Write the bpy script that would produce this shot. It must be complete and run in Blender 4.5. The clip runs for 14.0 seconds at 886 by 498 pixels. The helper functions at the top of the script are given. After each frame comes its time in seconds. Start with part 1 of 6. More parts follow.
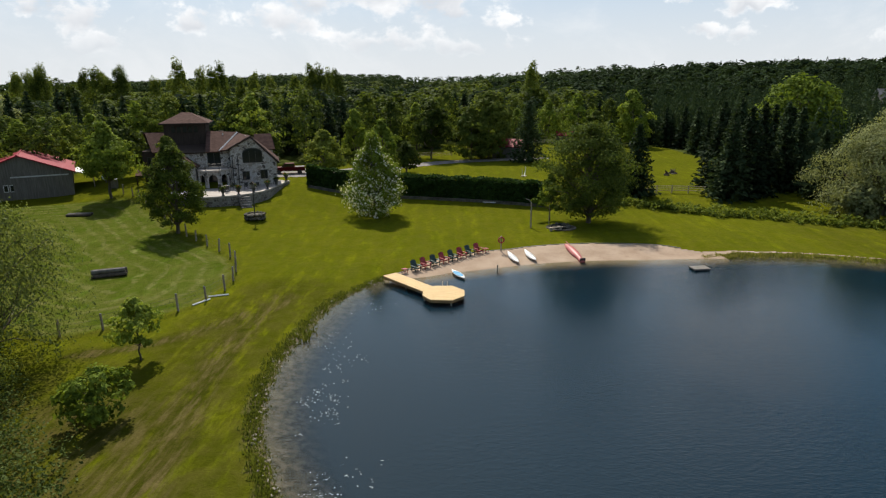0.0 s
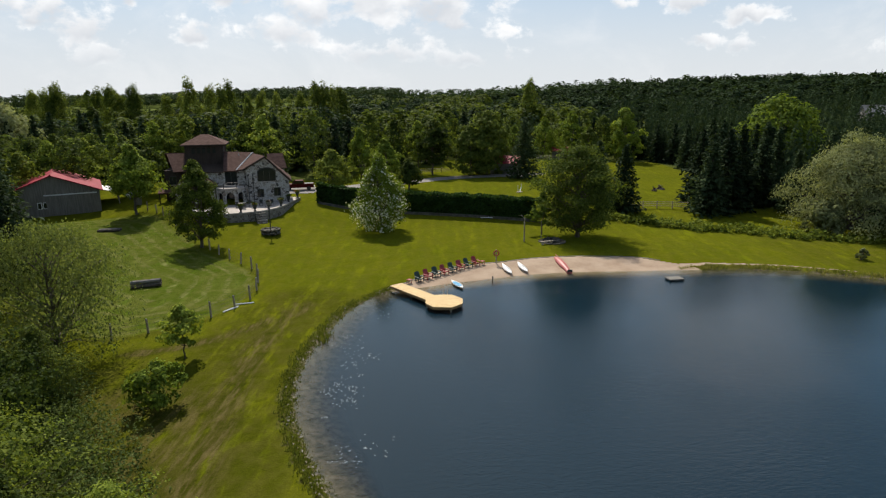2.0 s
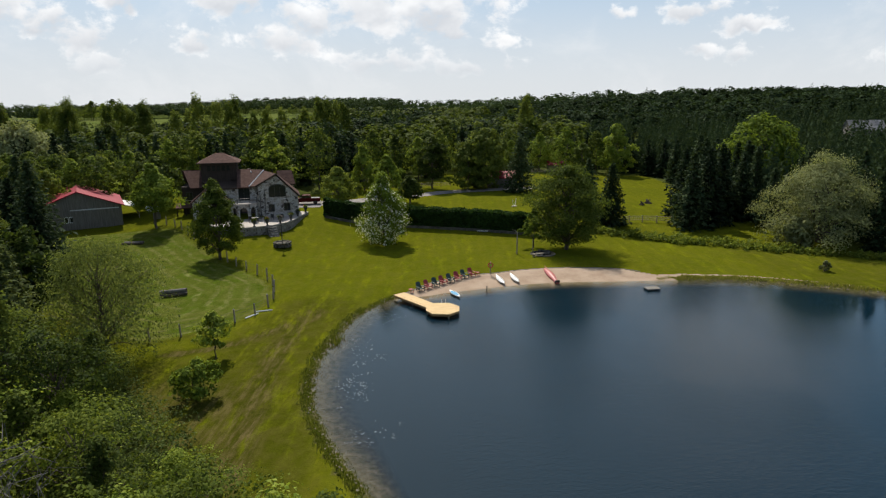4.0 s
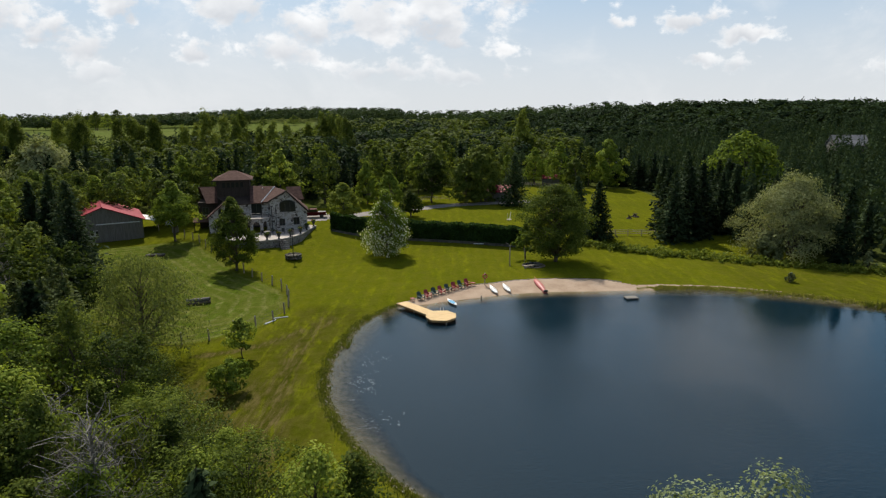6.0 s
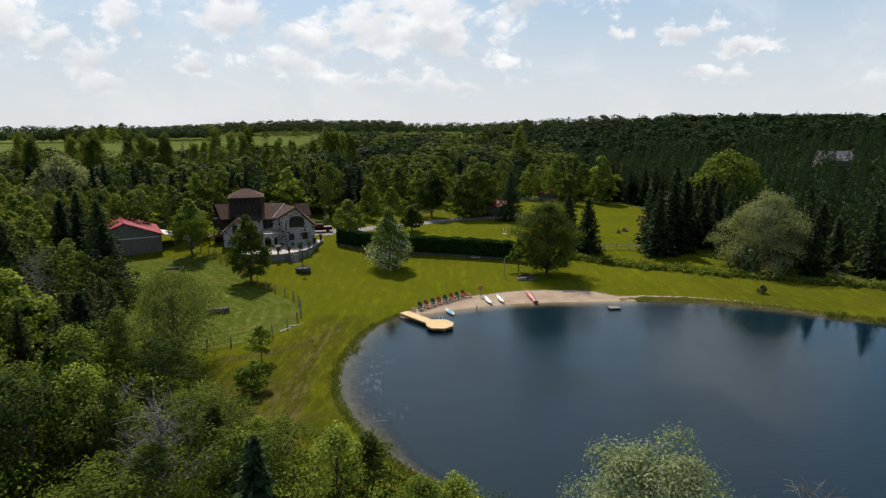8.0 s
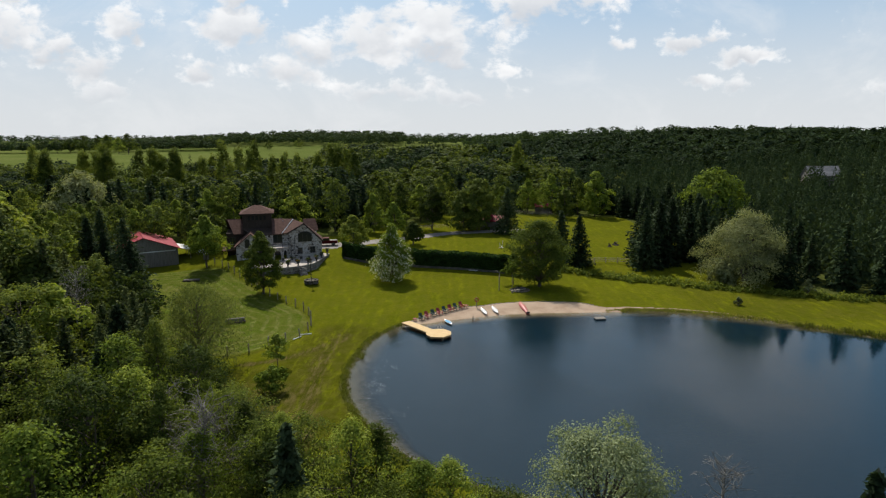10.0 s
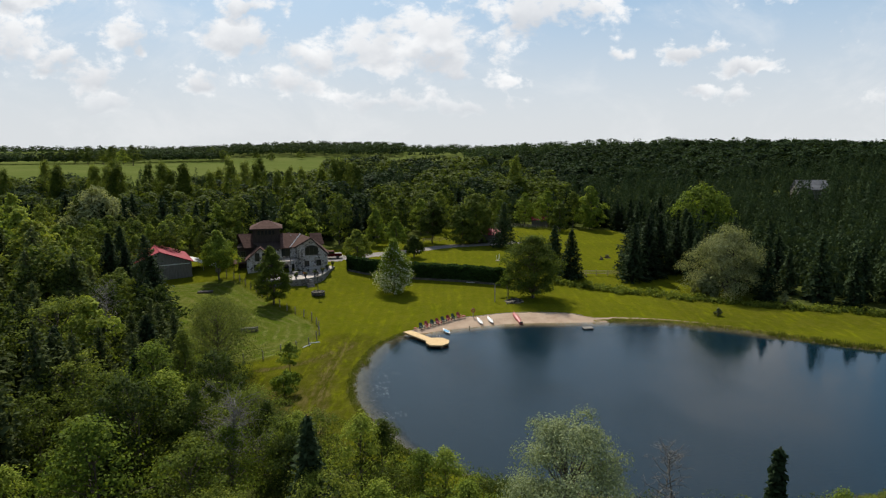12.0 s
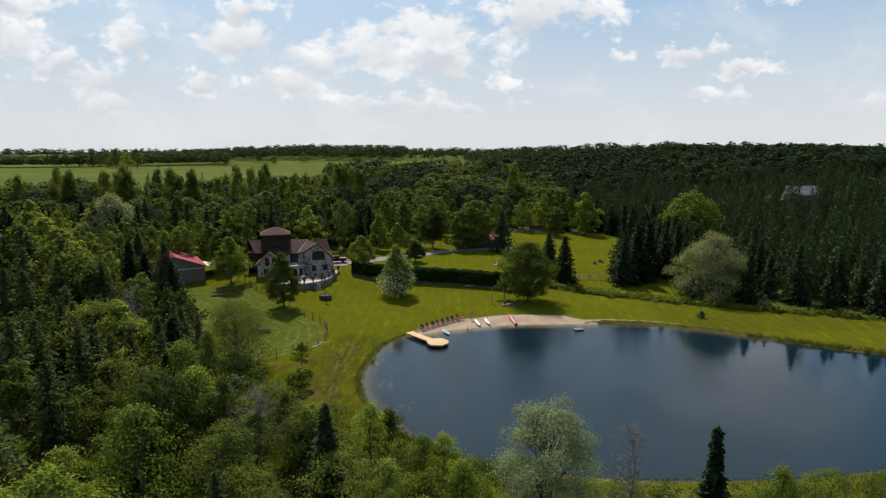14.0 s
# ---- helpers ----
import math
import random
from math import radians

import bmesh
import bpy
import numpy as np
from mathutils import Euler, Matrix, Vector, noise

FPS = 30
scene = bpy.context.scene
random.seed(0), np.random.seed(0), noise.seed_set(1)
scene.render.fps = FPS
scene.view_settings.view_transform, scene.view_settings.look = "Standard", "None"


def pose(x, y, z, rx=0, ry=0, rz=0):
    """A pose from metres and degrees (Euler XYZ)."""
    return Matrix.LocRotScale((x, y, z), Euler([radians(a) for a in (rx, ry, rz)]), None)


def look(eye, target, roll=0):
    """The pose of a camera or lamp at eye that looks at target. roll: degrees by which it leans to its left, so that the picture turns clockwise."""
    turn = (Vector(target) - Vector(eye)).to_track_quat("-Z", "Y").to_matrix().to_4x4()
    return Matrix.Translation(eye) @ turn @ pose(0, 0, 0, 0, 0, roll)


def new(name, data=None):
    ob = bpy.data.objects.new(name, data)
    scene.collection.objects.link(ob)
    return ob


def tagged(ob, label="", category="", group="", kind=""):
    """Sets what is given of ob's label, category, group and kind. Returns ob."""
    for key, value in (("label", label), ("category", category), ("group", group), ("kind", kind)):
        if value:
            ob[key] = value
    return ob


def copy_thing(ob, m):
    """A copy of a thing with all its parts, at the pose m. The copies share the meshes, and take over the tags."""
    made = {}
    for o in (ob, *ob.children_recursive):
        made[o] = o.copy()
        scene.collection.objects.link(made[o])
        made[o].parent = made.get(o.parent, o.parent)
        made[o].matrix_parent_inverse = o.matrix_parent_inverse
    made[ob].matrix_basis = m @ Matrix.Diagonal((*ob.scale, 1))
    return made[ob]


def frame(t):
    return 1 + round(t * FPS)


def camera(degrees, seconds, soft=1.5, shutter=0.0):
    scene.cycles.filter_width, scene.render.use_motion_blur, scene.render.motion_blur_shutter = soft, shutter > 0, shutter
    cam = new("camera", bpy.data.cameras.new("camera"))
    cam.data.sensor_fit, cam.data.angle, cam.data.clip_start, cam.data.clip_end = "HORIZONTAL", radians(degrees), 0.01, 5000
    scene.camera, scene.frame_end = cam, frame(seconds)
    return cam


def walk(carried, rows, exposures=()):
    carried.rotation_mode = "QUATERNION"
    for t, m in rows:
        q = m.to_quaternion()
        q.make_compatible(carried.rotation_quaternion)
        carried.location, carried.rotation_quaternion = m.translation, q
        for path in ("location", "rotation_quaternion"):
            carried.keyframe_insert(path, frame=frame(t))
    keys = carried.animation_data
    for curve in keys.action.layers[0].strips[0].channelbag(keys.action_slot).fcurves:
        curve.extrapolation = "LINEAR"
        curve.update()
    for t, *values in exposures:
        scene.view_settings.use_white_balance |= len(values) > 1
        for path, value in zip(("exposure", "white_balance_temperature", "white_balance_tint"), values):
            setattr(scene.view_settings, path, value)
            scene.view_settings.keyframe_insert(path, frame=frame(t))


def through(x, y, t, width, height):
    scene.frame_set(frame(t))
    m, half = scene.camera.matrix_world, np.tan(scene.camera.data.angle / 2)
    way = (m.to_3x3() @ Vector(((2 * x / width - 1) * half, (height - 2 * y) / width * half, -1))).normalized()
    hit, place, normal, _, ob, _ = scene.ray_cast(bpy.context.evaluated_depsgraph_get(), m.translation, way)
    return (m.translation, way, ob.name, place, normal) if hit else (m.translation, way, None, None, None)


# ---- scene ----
cam = camera(72.0, 14.0, soft=1.25)
PATH = [
    (0, (-0.326, -6.998, 17.543), (-0.319, -5.063, 17.038), -0.4),
    (0.5, (-0.359, -8.595, 17.997), (-0.351, -6.657, 17.502), -0.5),
    (1, (-0.318, -10.194, 18.505), (-0.311, -8.254, 18.018), -0.5),
    (1.5, (-0.3, -11.841, 19.022), (-0.294, -9.9, 18.541), -0.5),
    (2, (-0.336, -13.559, 19.517), (-0.331, -11.615, 19.045), -0.5),
    (2.5, (-0.347, -15.247, 20.008), (-0.341, -13.302, 19.544), -0.5),
    (3, (-0.342, -16.796, 20.435), (-0.336, -14.849, 19.979), -0.5),
    (5.5, (-0.154, -25.619, 23.419), (-0.145, -23.665, 22.992), -0.4),
    (6, (-0.154, -27.515, 23.891), (-0.145, -25.559, 23.473), -0.4),
    (6.5, (-0.117, -29.388, 24.467), (-0.109, -27.43, 24.058), -0.4),
    (7, (-0.069, -31.157, 24.999), (-0.061, -29.198, 24.597), -0.4),
    (7.5, (0.008, -32.995, 25.495), (0.016, -31.034, 25.101), -0.4),
    (8, (0.107, -34.86, 25.982), (0.114, -32.897, 25.598), -0.4),
    (10.5, (0.469, -43.915, 28.906), (0.473, -41.946, 28.558), -0.3),
    (11, (0.548, -45.69, 29.395), (0.552, -43.719, 29.055), -0.3),
    (11.5, (0.653, -47.41, 29.938), (0.656, -45.438, 29.605), -0.3),
    (12, (0.731, -49.179, 30.484), (0.733, -47.205, 30.159), -0.3),
    (12.5, (0.8, -50.974, 31.003), (0.8, -48.999, 30.686), -0.3),
    (13, (0.815, -52.695, 31.516), (0.816, -50.721, 31.199), -0.3),
    (13.5, (0.873, -54.504, 32.023), (0.873, -52.529, 31.704), -0.4),
    (14, (0.906, -56.253, 32.483), (0.905, -54.279, 32.164), -0.3),
]
walk(cam, [(t, look(eye, target, roll)) for t, eye, target, roll in PATH], exposures=((0, 0.13), (3, 0.08), (7, 0.03), (14, 0.0)))

# sun and sky
SUN_AZ, SUN_EL = radians(-16), radians(50)
sun_dir = Vector((math.sin(SUN_AZ) * math.cos(SUN_EL), math.cos(SUN_AZ) * math.cos(SUN_EL), math.sin(SUN_EL)))
sun_data = bpy.data.lights.new("sun", "SUN")
sun_data.energy, sun_data.angle, sun_data.color = 5.6, radians(0.55), (1.0, 0.93, 0.8)
new("sun", sun_data).matrix_world = look(sun_dir * 200, (0, 0, 0))


def node(tree, kind, **props):
    n = tree.nodes.new(kind)
    if "operation" in props:
        n.operation = props["operation"]
    if "use_clamp" in props:
        n.use_clamp = props["use_clamp"]
    if "interpolation_type" in props:
        n.interpolation_type = props["interpolation_type"]
    if "data_type" in props:
        n.data_type, n.blend_type = props["data_type"], props["blend_type"]
    if "feature" in props:
        n.feature = props["feature"]
    if "attribute_name" in props:
        n.attribute_name = props["attribute_name"]
    return n


def math_node(tree, op, a, b=None, c=None, clamp=False):
    n = node(tree, "ShaderNodeMath", operation=op, use_clamp=clamp)
    for i, v in enumerate((a, b, c)):
        if v is None:
            continue
        if isinstance(v, (int, float)):
            n.inputs[i].default_value = v
        else:
            tree.links.new(v, n.inputs[i])
    return n.outputs[0]


def smooth_node(tree, value, lo, hi):
    n = node(tree, "ShaderNodeMapRange", interpolation_type="SMOOTHSTEP")
    tree.links.new(value, n.inputs["Value"])
    n.inputs["From Min"].default_value, n.inputs["From Max"].default_value = lo, hi
    return n.outputs["Result"]


def mix_node(tree, fac, a, b, blend="MIX"):
    n = node(tree, "ShaderNodeMix", data_type="RGBA", blend_type=blend)
    for socket, v in ((n.inputs["Factor"], fac), (n.inputs["A"], a), (n.inputs["B"], b)):
        if isinstance(v, (int, float)):
            socket.default_value = v
        elif isinstance(v, tuple):
            socket.default_value = (*v, 1)
        else:
            tree.links.new(v, socket)
    return n.outputs["Result"]


def noise_node(tree, vector, scale, detail=4.0, rough=0.55, distortion=0.0):
    n = node(tree, "ShaderNodeTexNoise")
    tree.links.new(vector, n.inputs["Vector"])
    n.inputs["Scale"].default_value, n.inputs["Detail"].default_value = scale, detail
    n.inputs["Roughness"].default_value, n.inputs["Distortion"].default_value = rough, distortion
    return n.outputs["Fac"]


def cloud_bank():
    """Cumulus seen ahead: (bearing, height, half width, half height), as slopes from straight ahead."""
    return ((-0.02, 0.185, 0.115, 0.062), (-0.10, 0.165, 0.07, 0.045), (0.16, 0.225, 0.12, 0.045), (-0.19, 0.158, 0.07, 0.035), (-0.25, 0.115, 0.06, 0.025),
            (-0.33, 0.190, 0.075, 0.040), (-0.30, 0.225, 0.07, 0.022), (-0.385, 0.118, 0.045, 0.022), (-0.49, 0.182, 0.07, 0.026), (-0.66, 0.185, 0.07, 0.040),
            (-0.55, 0.125, 0.06, 0.032), (-0.61, 0.148, 0.05, 0.025), (-0.54, 0.078, 0.05, 0.020), (-0.66, 0.250, 0.13, 0.030), (0.395, 0.152, 0.048, 0.020),
            (0.43, 0.163, 0.03, 0.018), (0.29, 0.146, 0.030, 0.012), (0.48, 0.131, 0.045, 0.016), (0.41, 0.094, 0.032, 0.013), (0.47, 0.090, 0.025, 0.014),
            (0.10, 0.104, 0.035, 0.018), (-0.08, 0.083, 0.09, 0.022), (0.02, 0.130, 0.045, 0.018), (0.05, 0.070, 0.08, 0.014), (0.72, 0.085, 0.03, 0.015), (0.49, 0.46, 0.19, 0.17), (0.62, 0.52, 0.10, 0.09))


def make_world():
    world = bpy.data.worlds.new("sky")
    scene.world = world
    world.use_nodes = True
    t = world.node_tree
    t.nodes.clear()
    sky = node(t, "ShaderNodeTexSky")
    sky.sky_type, sky.sun_disc, sky.sun_elevation, sky.sun_rotation = "NISHITA", False, SUN_EL, SUN_AZ
    sky.air_density, sky.dust_density, sky.ozone_density, sky.altitude = 1.0, 1.2, 1.0, 300
    co = node(t, "ShaderNodeTexCoord").outputs["Generated"]
    xyz = node(t, "ShaderNodeSeparateXYZ")
    t.links.new(co, xyz.inputs[0])
    up = math_node(t, "MAXIMUM", xyz.outputs["Z"], 0.0)
    ahead = math_node(t, "MAXIMUM", xyz.outputs["Y"], 0.05)
    flat = node(t, "ShaderNodeCombineXYZ")
    t.links.new(math_node(t, "DIVIDE", xyz.outputs["X"], ahead), flat.inputs[0])
    t.links.new(math_node(t, "DIVIDE", xyz.outputs["Z"], ahead), flat.inputs[1])
    fray = node(t, "ShaderNodeTexNoise")
    t.links.new(flat.outputs[0], fray.inputs["Vector"])
    fray.inputs["Scale"].default_value, fray.inputs["Detail"].default_value = 26.0, 6.0
    middle = node(t, "ShaderNodeVectorMath", operation="SUBTRACT")
    t.links.new(fray.outputs["Color"], middle.inputs[0])
    middle.inputs[1].default_value = (0.5, 0.5, 0.5)
    small = node(t, "ShaderNodeVectorMath", operation="MULTIPLY")
    t.links.new(middle.outputs[0], small.inputs[0])
    small.inputs[1].default_value = (0.075, 0.050, 0.0)
    frayed = node(t, "ShaderNodeVectorMath", operation="ADD")
    t.links.new(flat.outputs[0], frayed.inputs[0]), t.links.new(small.outputs[0], frayed.inputs[1])
    stretch = node(t, "ShaderNodeVectorMath", operation="MULTIPLY")
    t.links.new(flat.outputs[0], stretch.inputs[0])
    stretch.inputs[1].default_value = (1.0, 1.5, 1.0)
    billow = math_node(t, "ADD", math_node(t, "MULTIPLY", noise_node(t, stretch.outputs[0], 13.0, 9.0, 0.6, 0.2), 0.68), math_node(t, "MULTIPLY", noise_node(t, stretch.outputs[0], 34.0, 7.0, 0.62, 0.3), 0.32))
    shade = noise_node(t, stretch.outputs[0], 9.0, 4.0, 0.5)
    field, belly = None, None
    for u, v, a, b in cloud_bank():
        off = node(t, "ShaderNodeVectorMath", operation="SUBTRACT")
        t.links.new(frayed.outputs[0], off.inputs[0])
        off.inputs[1].default_value = (u, v - 0.25 * b, 0)
        sc = node(t, "ShaderNodeVectorMath", operation="MULTIPLY")
        t.links.new(off.outputs[0], sc.inputs[0])
        sc.inputs[1].default_value = (0.92 / a, 0.92 / b, 0)
        ln = node(t, "ShaderNodeVectorMath", operation="LENGTH")
        t.links.new(sc.outputs[0], ln.inputs[0])
        one = math_node(t, "SUBTRACT", 1.0, ln.outputs["Value"])
        sp = node(t, "ShaderNodeSeparateXYZ")
        t.links.new(sc.outputs[0], sp.inputs[0])
        low = math_node(t, "MULTIPLY", smooth_node(t, one, -0.2, 0.5), math_node(t, "MULTIPLY_ADD", sp.outputs["Y"], -0.5, 0.5))
        field = one if field is None else math_node(t, "MAXIMUM", field, one)
        belly = low if belly is None else math_node(t, "MAXIMUM", belly, low)
    body = math_node(t, "ADD", field, math_node(t, "MULTIPLY_ADD", billow, 5.0, -2.62))
    front = smooth_node(t, xyz.outputs["Y"], 0.25, 0.55)
    cover = math_node(t, "MULTIPLY", smooth_node(t, body, -0.15, 0.60), front)
    # thin broken cloud over the rest of the sky
    lift = math_node(t, "ADD", up, 0.2)
    plane = node(t, "ShaderNodeCombineXYZ")
    t.links.new(math_node(t, "DIVIDE", xyz.outputs["X"], lift), plane.inputs[0])
    t.links.new(math_node(t, "DIVIDE", xyz.outputs["Y"], lift), plane.inputs[1])
    rest = math_node(t, "MULTIPLY", smooth_node(t, noise_node(t, plane.outputs[0], 1.6, 6.0, 0.6, 0.2), 0.50, 0.68), smooth_node(t, up, 0.26, 0.42))
    cover = math_node(t, "MAXIMUM", cover, math_node(t, "MULTIPLY", rest, 0.6))
    wisps = math_node(t, "MULTIPLY", smooth_node(t, noise_node(t, stretch.outputs[0], 5.0, 6.0, 0.62, 0.4), 0.46, 0.72), 0.35)
    haze = smooth_node(t, up, HAZE_TOP, 0.0)
    toward = node(t, "ShaderNodeVectorMath", operation="DOT_PRODUCT")
    t.links.new(co, toward.inputs[0])
    toward.inputs[1].default_value = sun_dir
    glow = smooth_node(t, toward.outputs["Value"], 0.68, 1.0)
    base = mix_node(t, math_node(t, "MULTIPLY", smooth_node(t, up, 0.62, 0.30), 0.75), sky.outputs[0], SKY_TINT)
    base = mix_node(t, math_node(t, "MULTIPLY", haze, 0.92), base, HAZE_COLOR)
    base = mix_node(t, math_node(t, "MULTIPLY", glow, 0.75), base, (8.5, 9.7, 10.6))
    base = mix_node(t, wisps, base, (8.8, 8.9, 9.0))
    grey = math_node(t, "MULTIPLY", belly, smooth_node(t, shade, 0.30, 0.55))
    white = mix_node(t, grey, CLOUD_BRIGHT, CLOUD_CORE)
    fade = smooth_node(t, up, 0.02, 0.10)
    out = mix_node(t, math_node(t, "MULTIPLY", math_node(t, "MULTIPLY", cover, fade), 0.92), base, white)
    bg = node(t, "ShaderNodeBackground")
    t.links.new(out, bg.inputs["Color"])
    bg.inputs["Strength"].default_value = 0.1
    t.links.new(bg.outputs[0], node(t, "ShaderNodeOutputWorld").inputs[0])


HAZE_TOP = 0.30
SKY_TINT = (2.9, 5.1, 7.5)
HAZE_COLOR = (7.3, 7.5, 7.65)
CLOUD_BRIGHT, CLOUD_CORE = (10.2, 10.2, 10.2), (5.4, 5.7, 6.2)
make_world()


# ---- materials ----
def material(name):
    m = bpy.data.materials.new(name)
    m.use_nodes = True
    t = m.node_tree
    return m, t, t.nodes["Principled BSDF"]


def place_vec(t, scale=(1, 1, 1), world=False):
    if world:
        co = node(t, "ShaderNodeNewGeometry").outputs["Position"]
    else:
        co = node(t, "ShaderNodeTexCoord").outputs["Object"]
    m = node(t, "ShaderNodeMapping")
    t.links.new(co, m.inputs[0])
    m.inputs["Scale"].default_value = scale
    return m.outputs[0]


def bump(t, bsdf, height, strength, distance):
    b = node(t, "ShaderNodeBump")
    b.inputs["Strength"].default_value, b.inputs["Distance"].default_value = strength, distance
    t.links.new(height, b.inputs["Height"])
    t.links.new(b.outputs[0], bsdf.inputs["Normal"])


def plain(name, a, b, scale=3.0, rough=0.7, metal=0.0, relief=0.01, stretch=(1, 1, 1), fine=10.0, world=False, spec=0.5):
    """A surface of two close colours, mottled at two scales, with a fine relief."""
    m, t, bsdf = material(name)
    v = place_vec(t, stretch, world)
    n1, n2 = noise_node(t, v, scale), noise_node(t, v, scale * fine, 3.0)
    f = math_node(t, "ADD", math_node(t, "MULTIPLY", n1, 0.65), math_node(t, "MULTIPLY", n2, 0.35))
    t.links.new(mix_node(t, smooth_node(t, f, 0.32, 0.68), a, b), bsdf.inputs["Base Color"])
    bsdf.inputs["Roughness"].default_value, bsdf.inputs["Metallic"].default_value = rough, metal
    bsdf.inputs["Specular IOR Level"].default_value = spec
    if relief:
        bump(t, bsdf, n2, 0.6, relief)
    return m


def leaf_material(name, dark, mid, light, shine=0.12, through=0.38):
    m, t, bsdf = material(name)
    rnd = node(t, "ShaderNodeNewGeometry").outputs["Random Per Island"]
    ob = node(t, "ShaderNodeObjectInfo").outputs["Random"]
    patch = noise_node(t, place_vec(t, (1, 1, 1), True), 0.45, 3.0)
    f = math_node(t, "ADD", math_node(t, "MULTIPLY", rnd, 0.5), math_node(t, "MULTIPLY", patch, 0.5))
    f = math_node(t, "ADD", f, math_node(t, "MULTIPLY_ADD", ob, 0.6, -0.3))
    c1 = mix_node(t, smooth_node(t, f, 0.15, 0.5), dark, mid)
    col = mix_node(t, smooth_node(t, f, 0.5, 0.9), c1, light)
    t.links.new(col, bsdf.inputs["Base Color"])
    bsdf.inputs["Roughness"].default_value = 0.65
    bsdf.inputs["Specular IOR Level"].default_value = shine * 0.25
    tr = node(t, "ShaderNodeBsdfTranslucent")
    warm = mix_node(t, 1.0, col, (1.22, 1.18, 0.62), "MULTIPLY")
    t.links.new(warm, tr.inputs["Color"])
    mix = node(t, "ShaderNodeMixShader")
    mix.inputs[0].default_value = through
    t.links.new(bsdf.outputs[0], mix.inputs[1]), t.links.new(tr.outputs[0], mix.inputs[2])
    t.links.new(mix.outputs[0], t.nodes["Material Output"].inputs[0])
    return m


LEAF_MAPLE = leaf_material("maple_leaves", (0.036, 0.053, 0.013), (0.076, 0.103, 0.021), (0.137, 0.170, 0.035))
LEAF_DARK = leaf_material("dark_maple_leaves", (0.027, 0.043, 0.011), (0.058, 0.084, 0.017), (0.114, 0.146, 0.028))
LEAF_WOOD = leaf_material("woodland_leaves", (0.050, 0.071, 0.014), (0.111, 0.145, 0.024), (0.194, 0.225, 0.042))
LEAF_BRIGHT = leaf_material("bright_leaves", (0.072, 0.108, 0.017), (0.147, 0.200, 0.028), (0.254, 0.300, 0.054))
LEAF_WILLOW = leaf_material("willow_leaves", (0.105, 0.120, 0.050), (0.185, 0.205, 0.092), (0.275, 0.30, 0.155))
LEAF_GREY = leaf_material("silver_willow_leaves", (0.165, 0.204, 0.106), (0.312, 0.355, 0.195), (0.510, 0.544, 0.348), 0.2)
LEAF_SPRUCE = leaf_material("spruce_needles", (0.015, 0.026, 0.013), (0.029, 0.047, 0.022), (0.052, 0.076, 0.034), 0.08, 0.2)
# slightly bluish: the haze of distance is put into this leaf colour
LEAF_FAR = leaf_material("hazed_distant_leaves", (0.019, 0.033, 0.016), (0.038, 0.061, 0.025), (0.068, 0.097, 0.038), 0.05, 0.25)
LEAF_CEDAR = leaf_material("cedar_needles", (0.031, 0.044, 0.018), (0.062, 0.082, 0.030), (0.108, 0.129, 0.045), 0.08, 0.25)
LEAF_HEDGE = leaf_material("hedge_leaves", (0.019, 0.040, 0.012), (0.040, 0.078, 0.019), (0.078, 0.132, 0.028), 0.08, 0.25)
LEAF_REED = leaf_material("reed_blades", (0.05, 0.075, 0.02), (0.09, 0.12, 0.03), (0.17, 0.17, 0.06), 0.3, 0.3)
LEAF_FEATHER = leaf_material("feathery_willow_leaves", (0.082, 0.106, 0.030), (0.155, 0.185, 0.056), (0.26, 0.275, 0.11), 0.3, 0.42)
LEAF_SHRUB = leaf_material("dull_shrub_leaves", (0.030, 0.048, 0.012), (0.060, 0.088, 0.023), (0.108, 0.138, 0.042), 0.15, 0.3)
LEAF_WEED = leaf_material("shore_weeds", (0.070, 0.088, 0.018), (0.140, 0.155, 0.034), (0.28, 0.255, 0.10), 0.1, 0.45)
BLOSSOM = leaf_material("white_blossom", (0.55, 0.56, 0.45), (0.70, 0.70, 0.62), (0.8, 0.8, 0.74), 0.3, 0.3)
BARK = plain("bark", (0.045, 0.034, 0.025), (0.11, 0.088, 0.068), 4.0, 0.9, 0, 0.03, (1, 1, 0.25))
BARK_GREY = plain("dead_wood", (0.09, 0.082, 0.074), (0.17, 0.158, 0.142), 4.0, 0.9, 0, 0.02, (1, 1, 0.25))


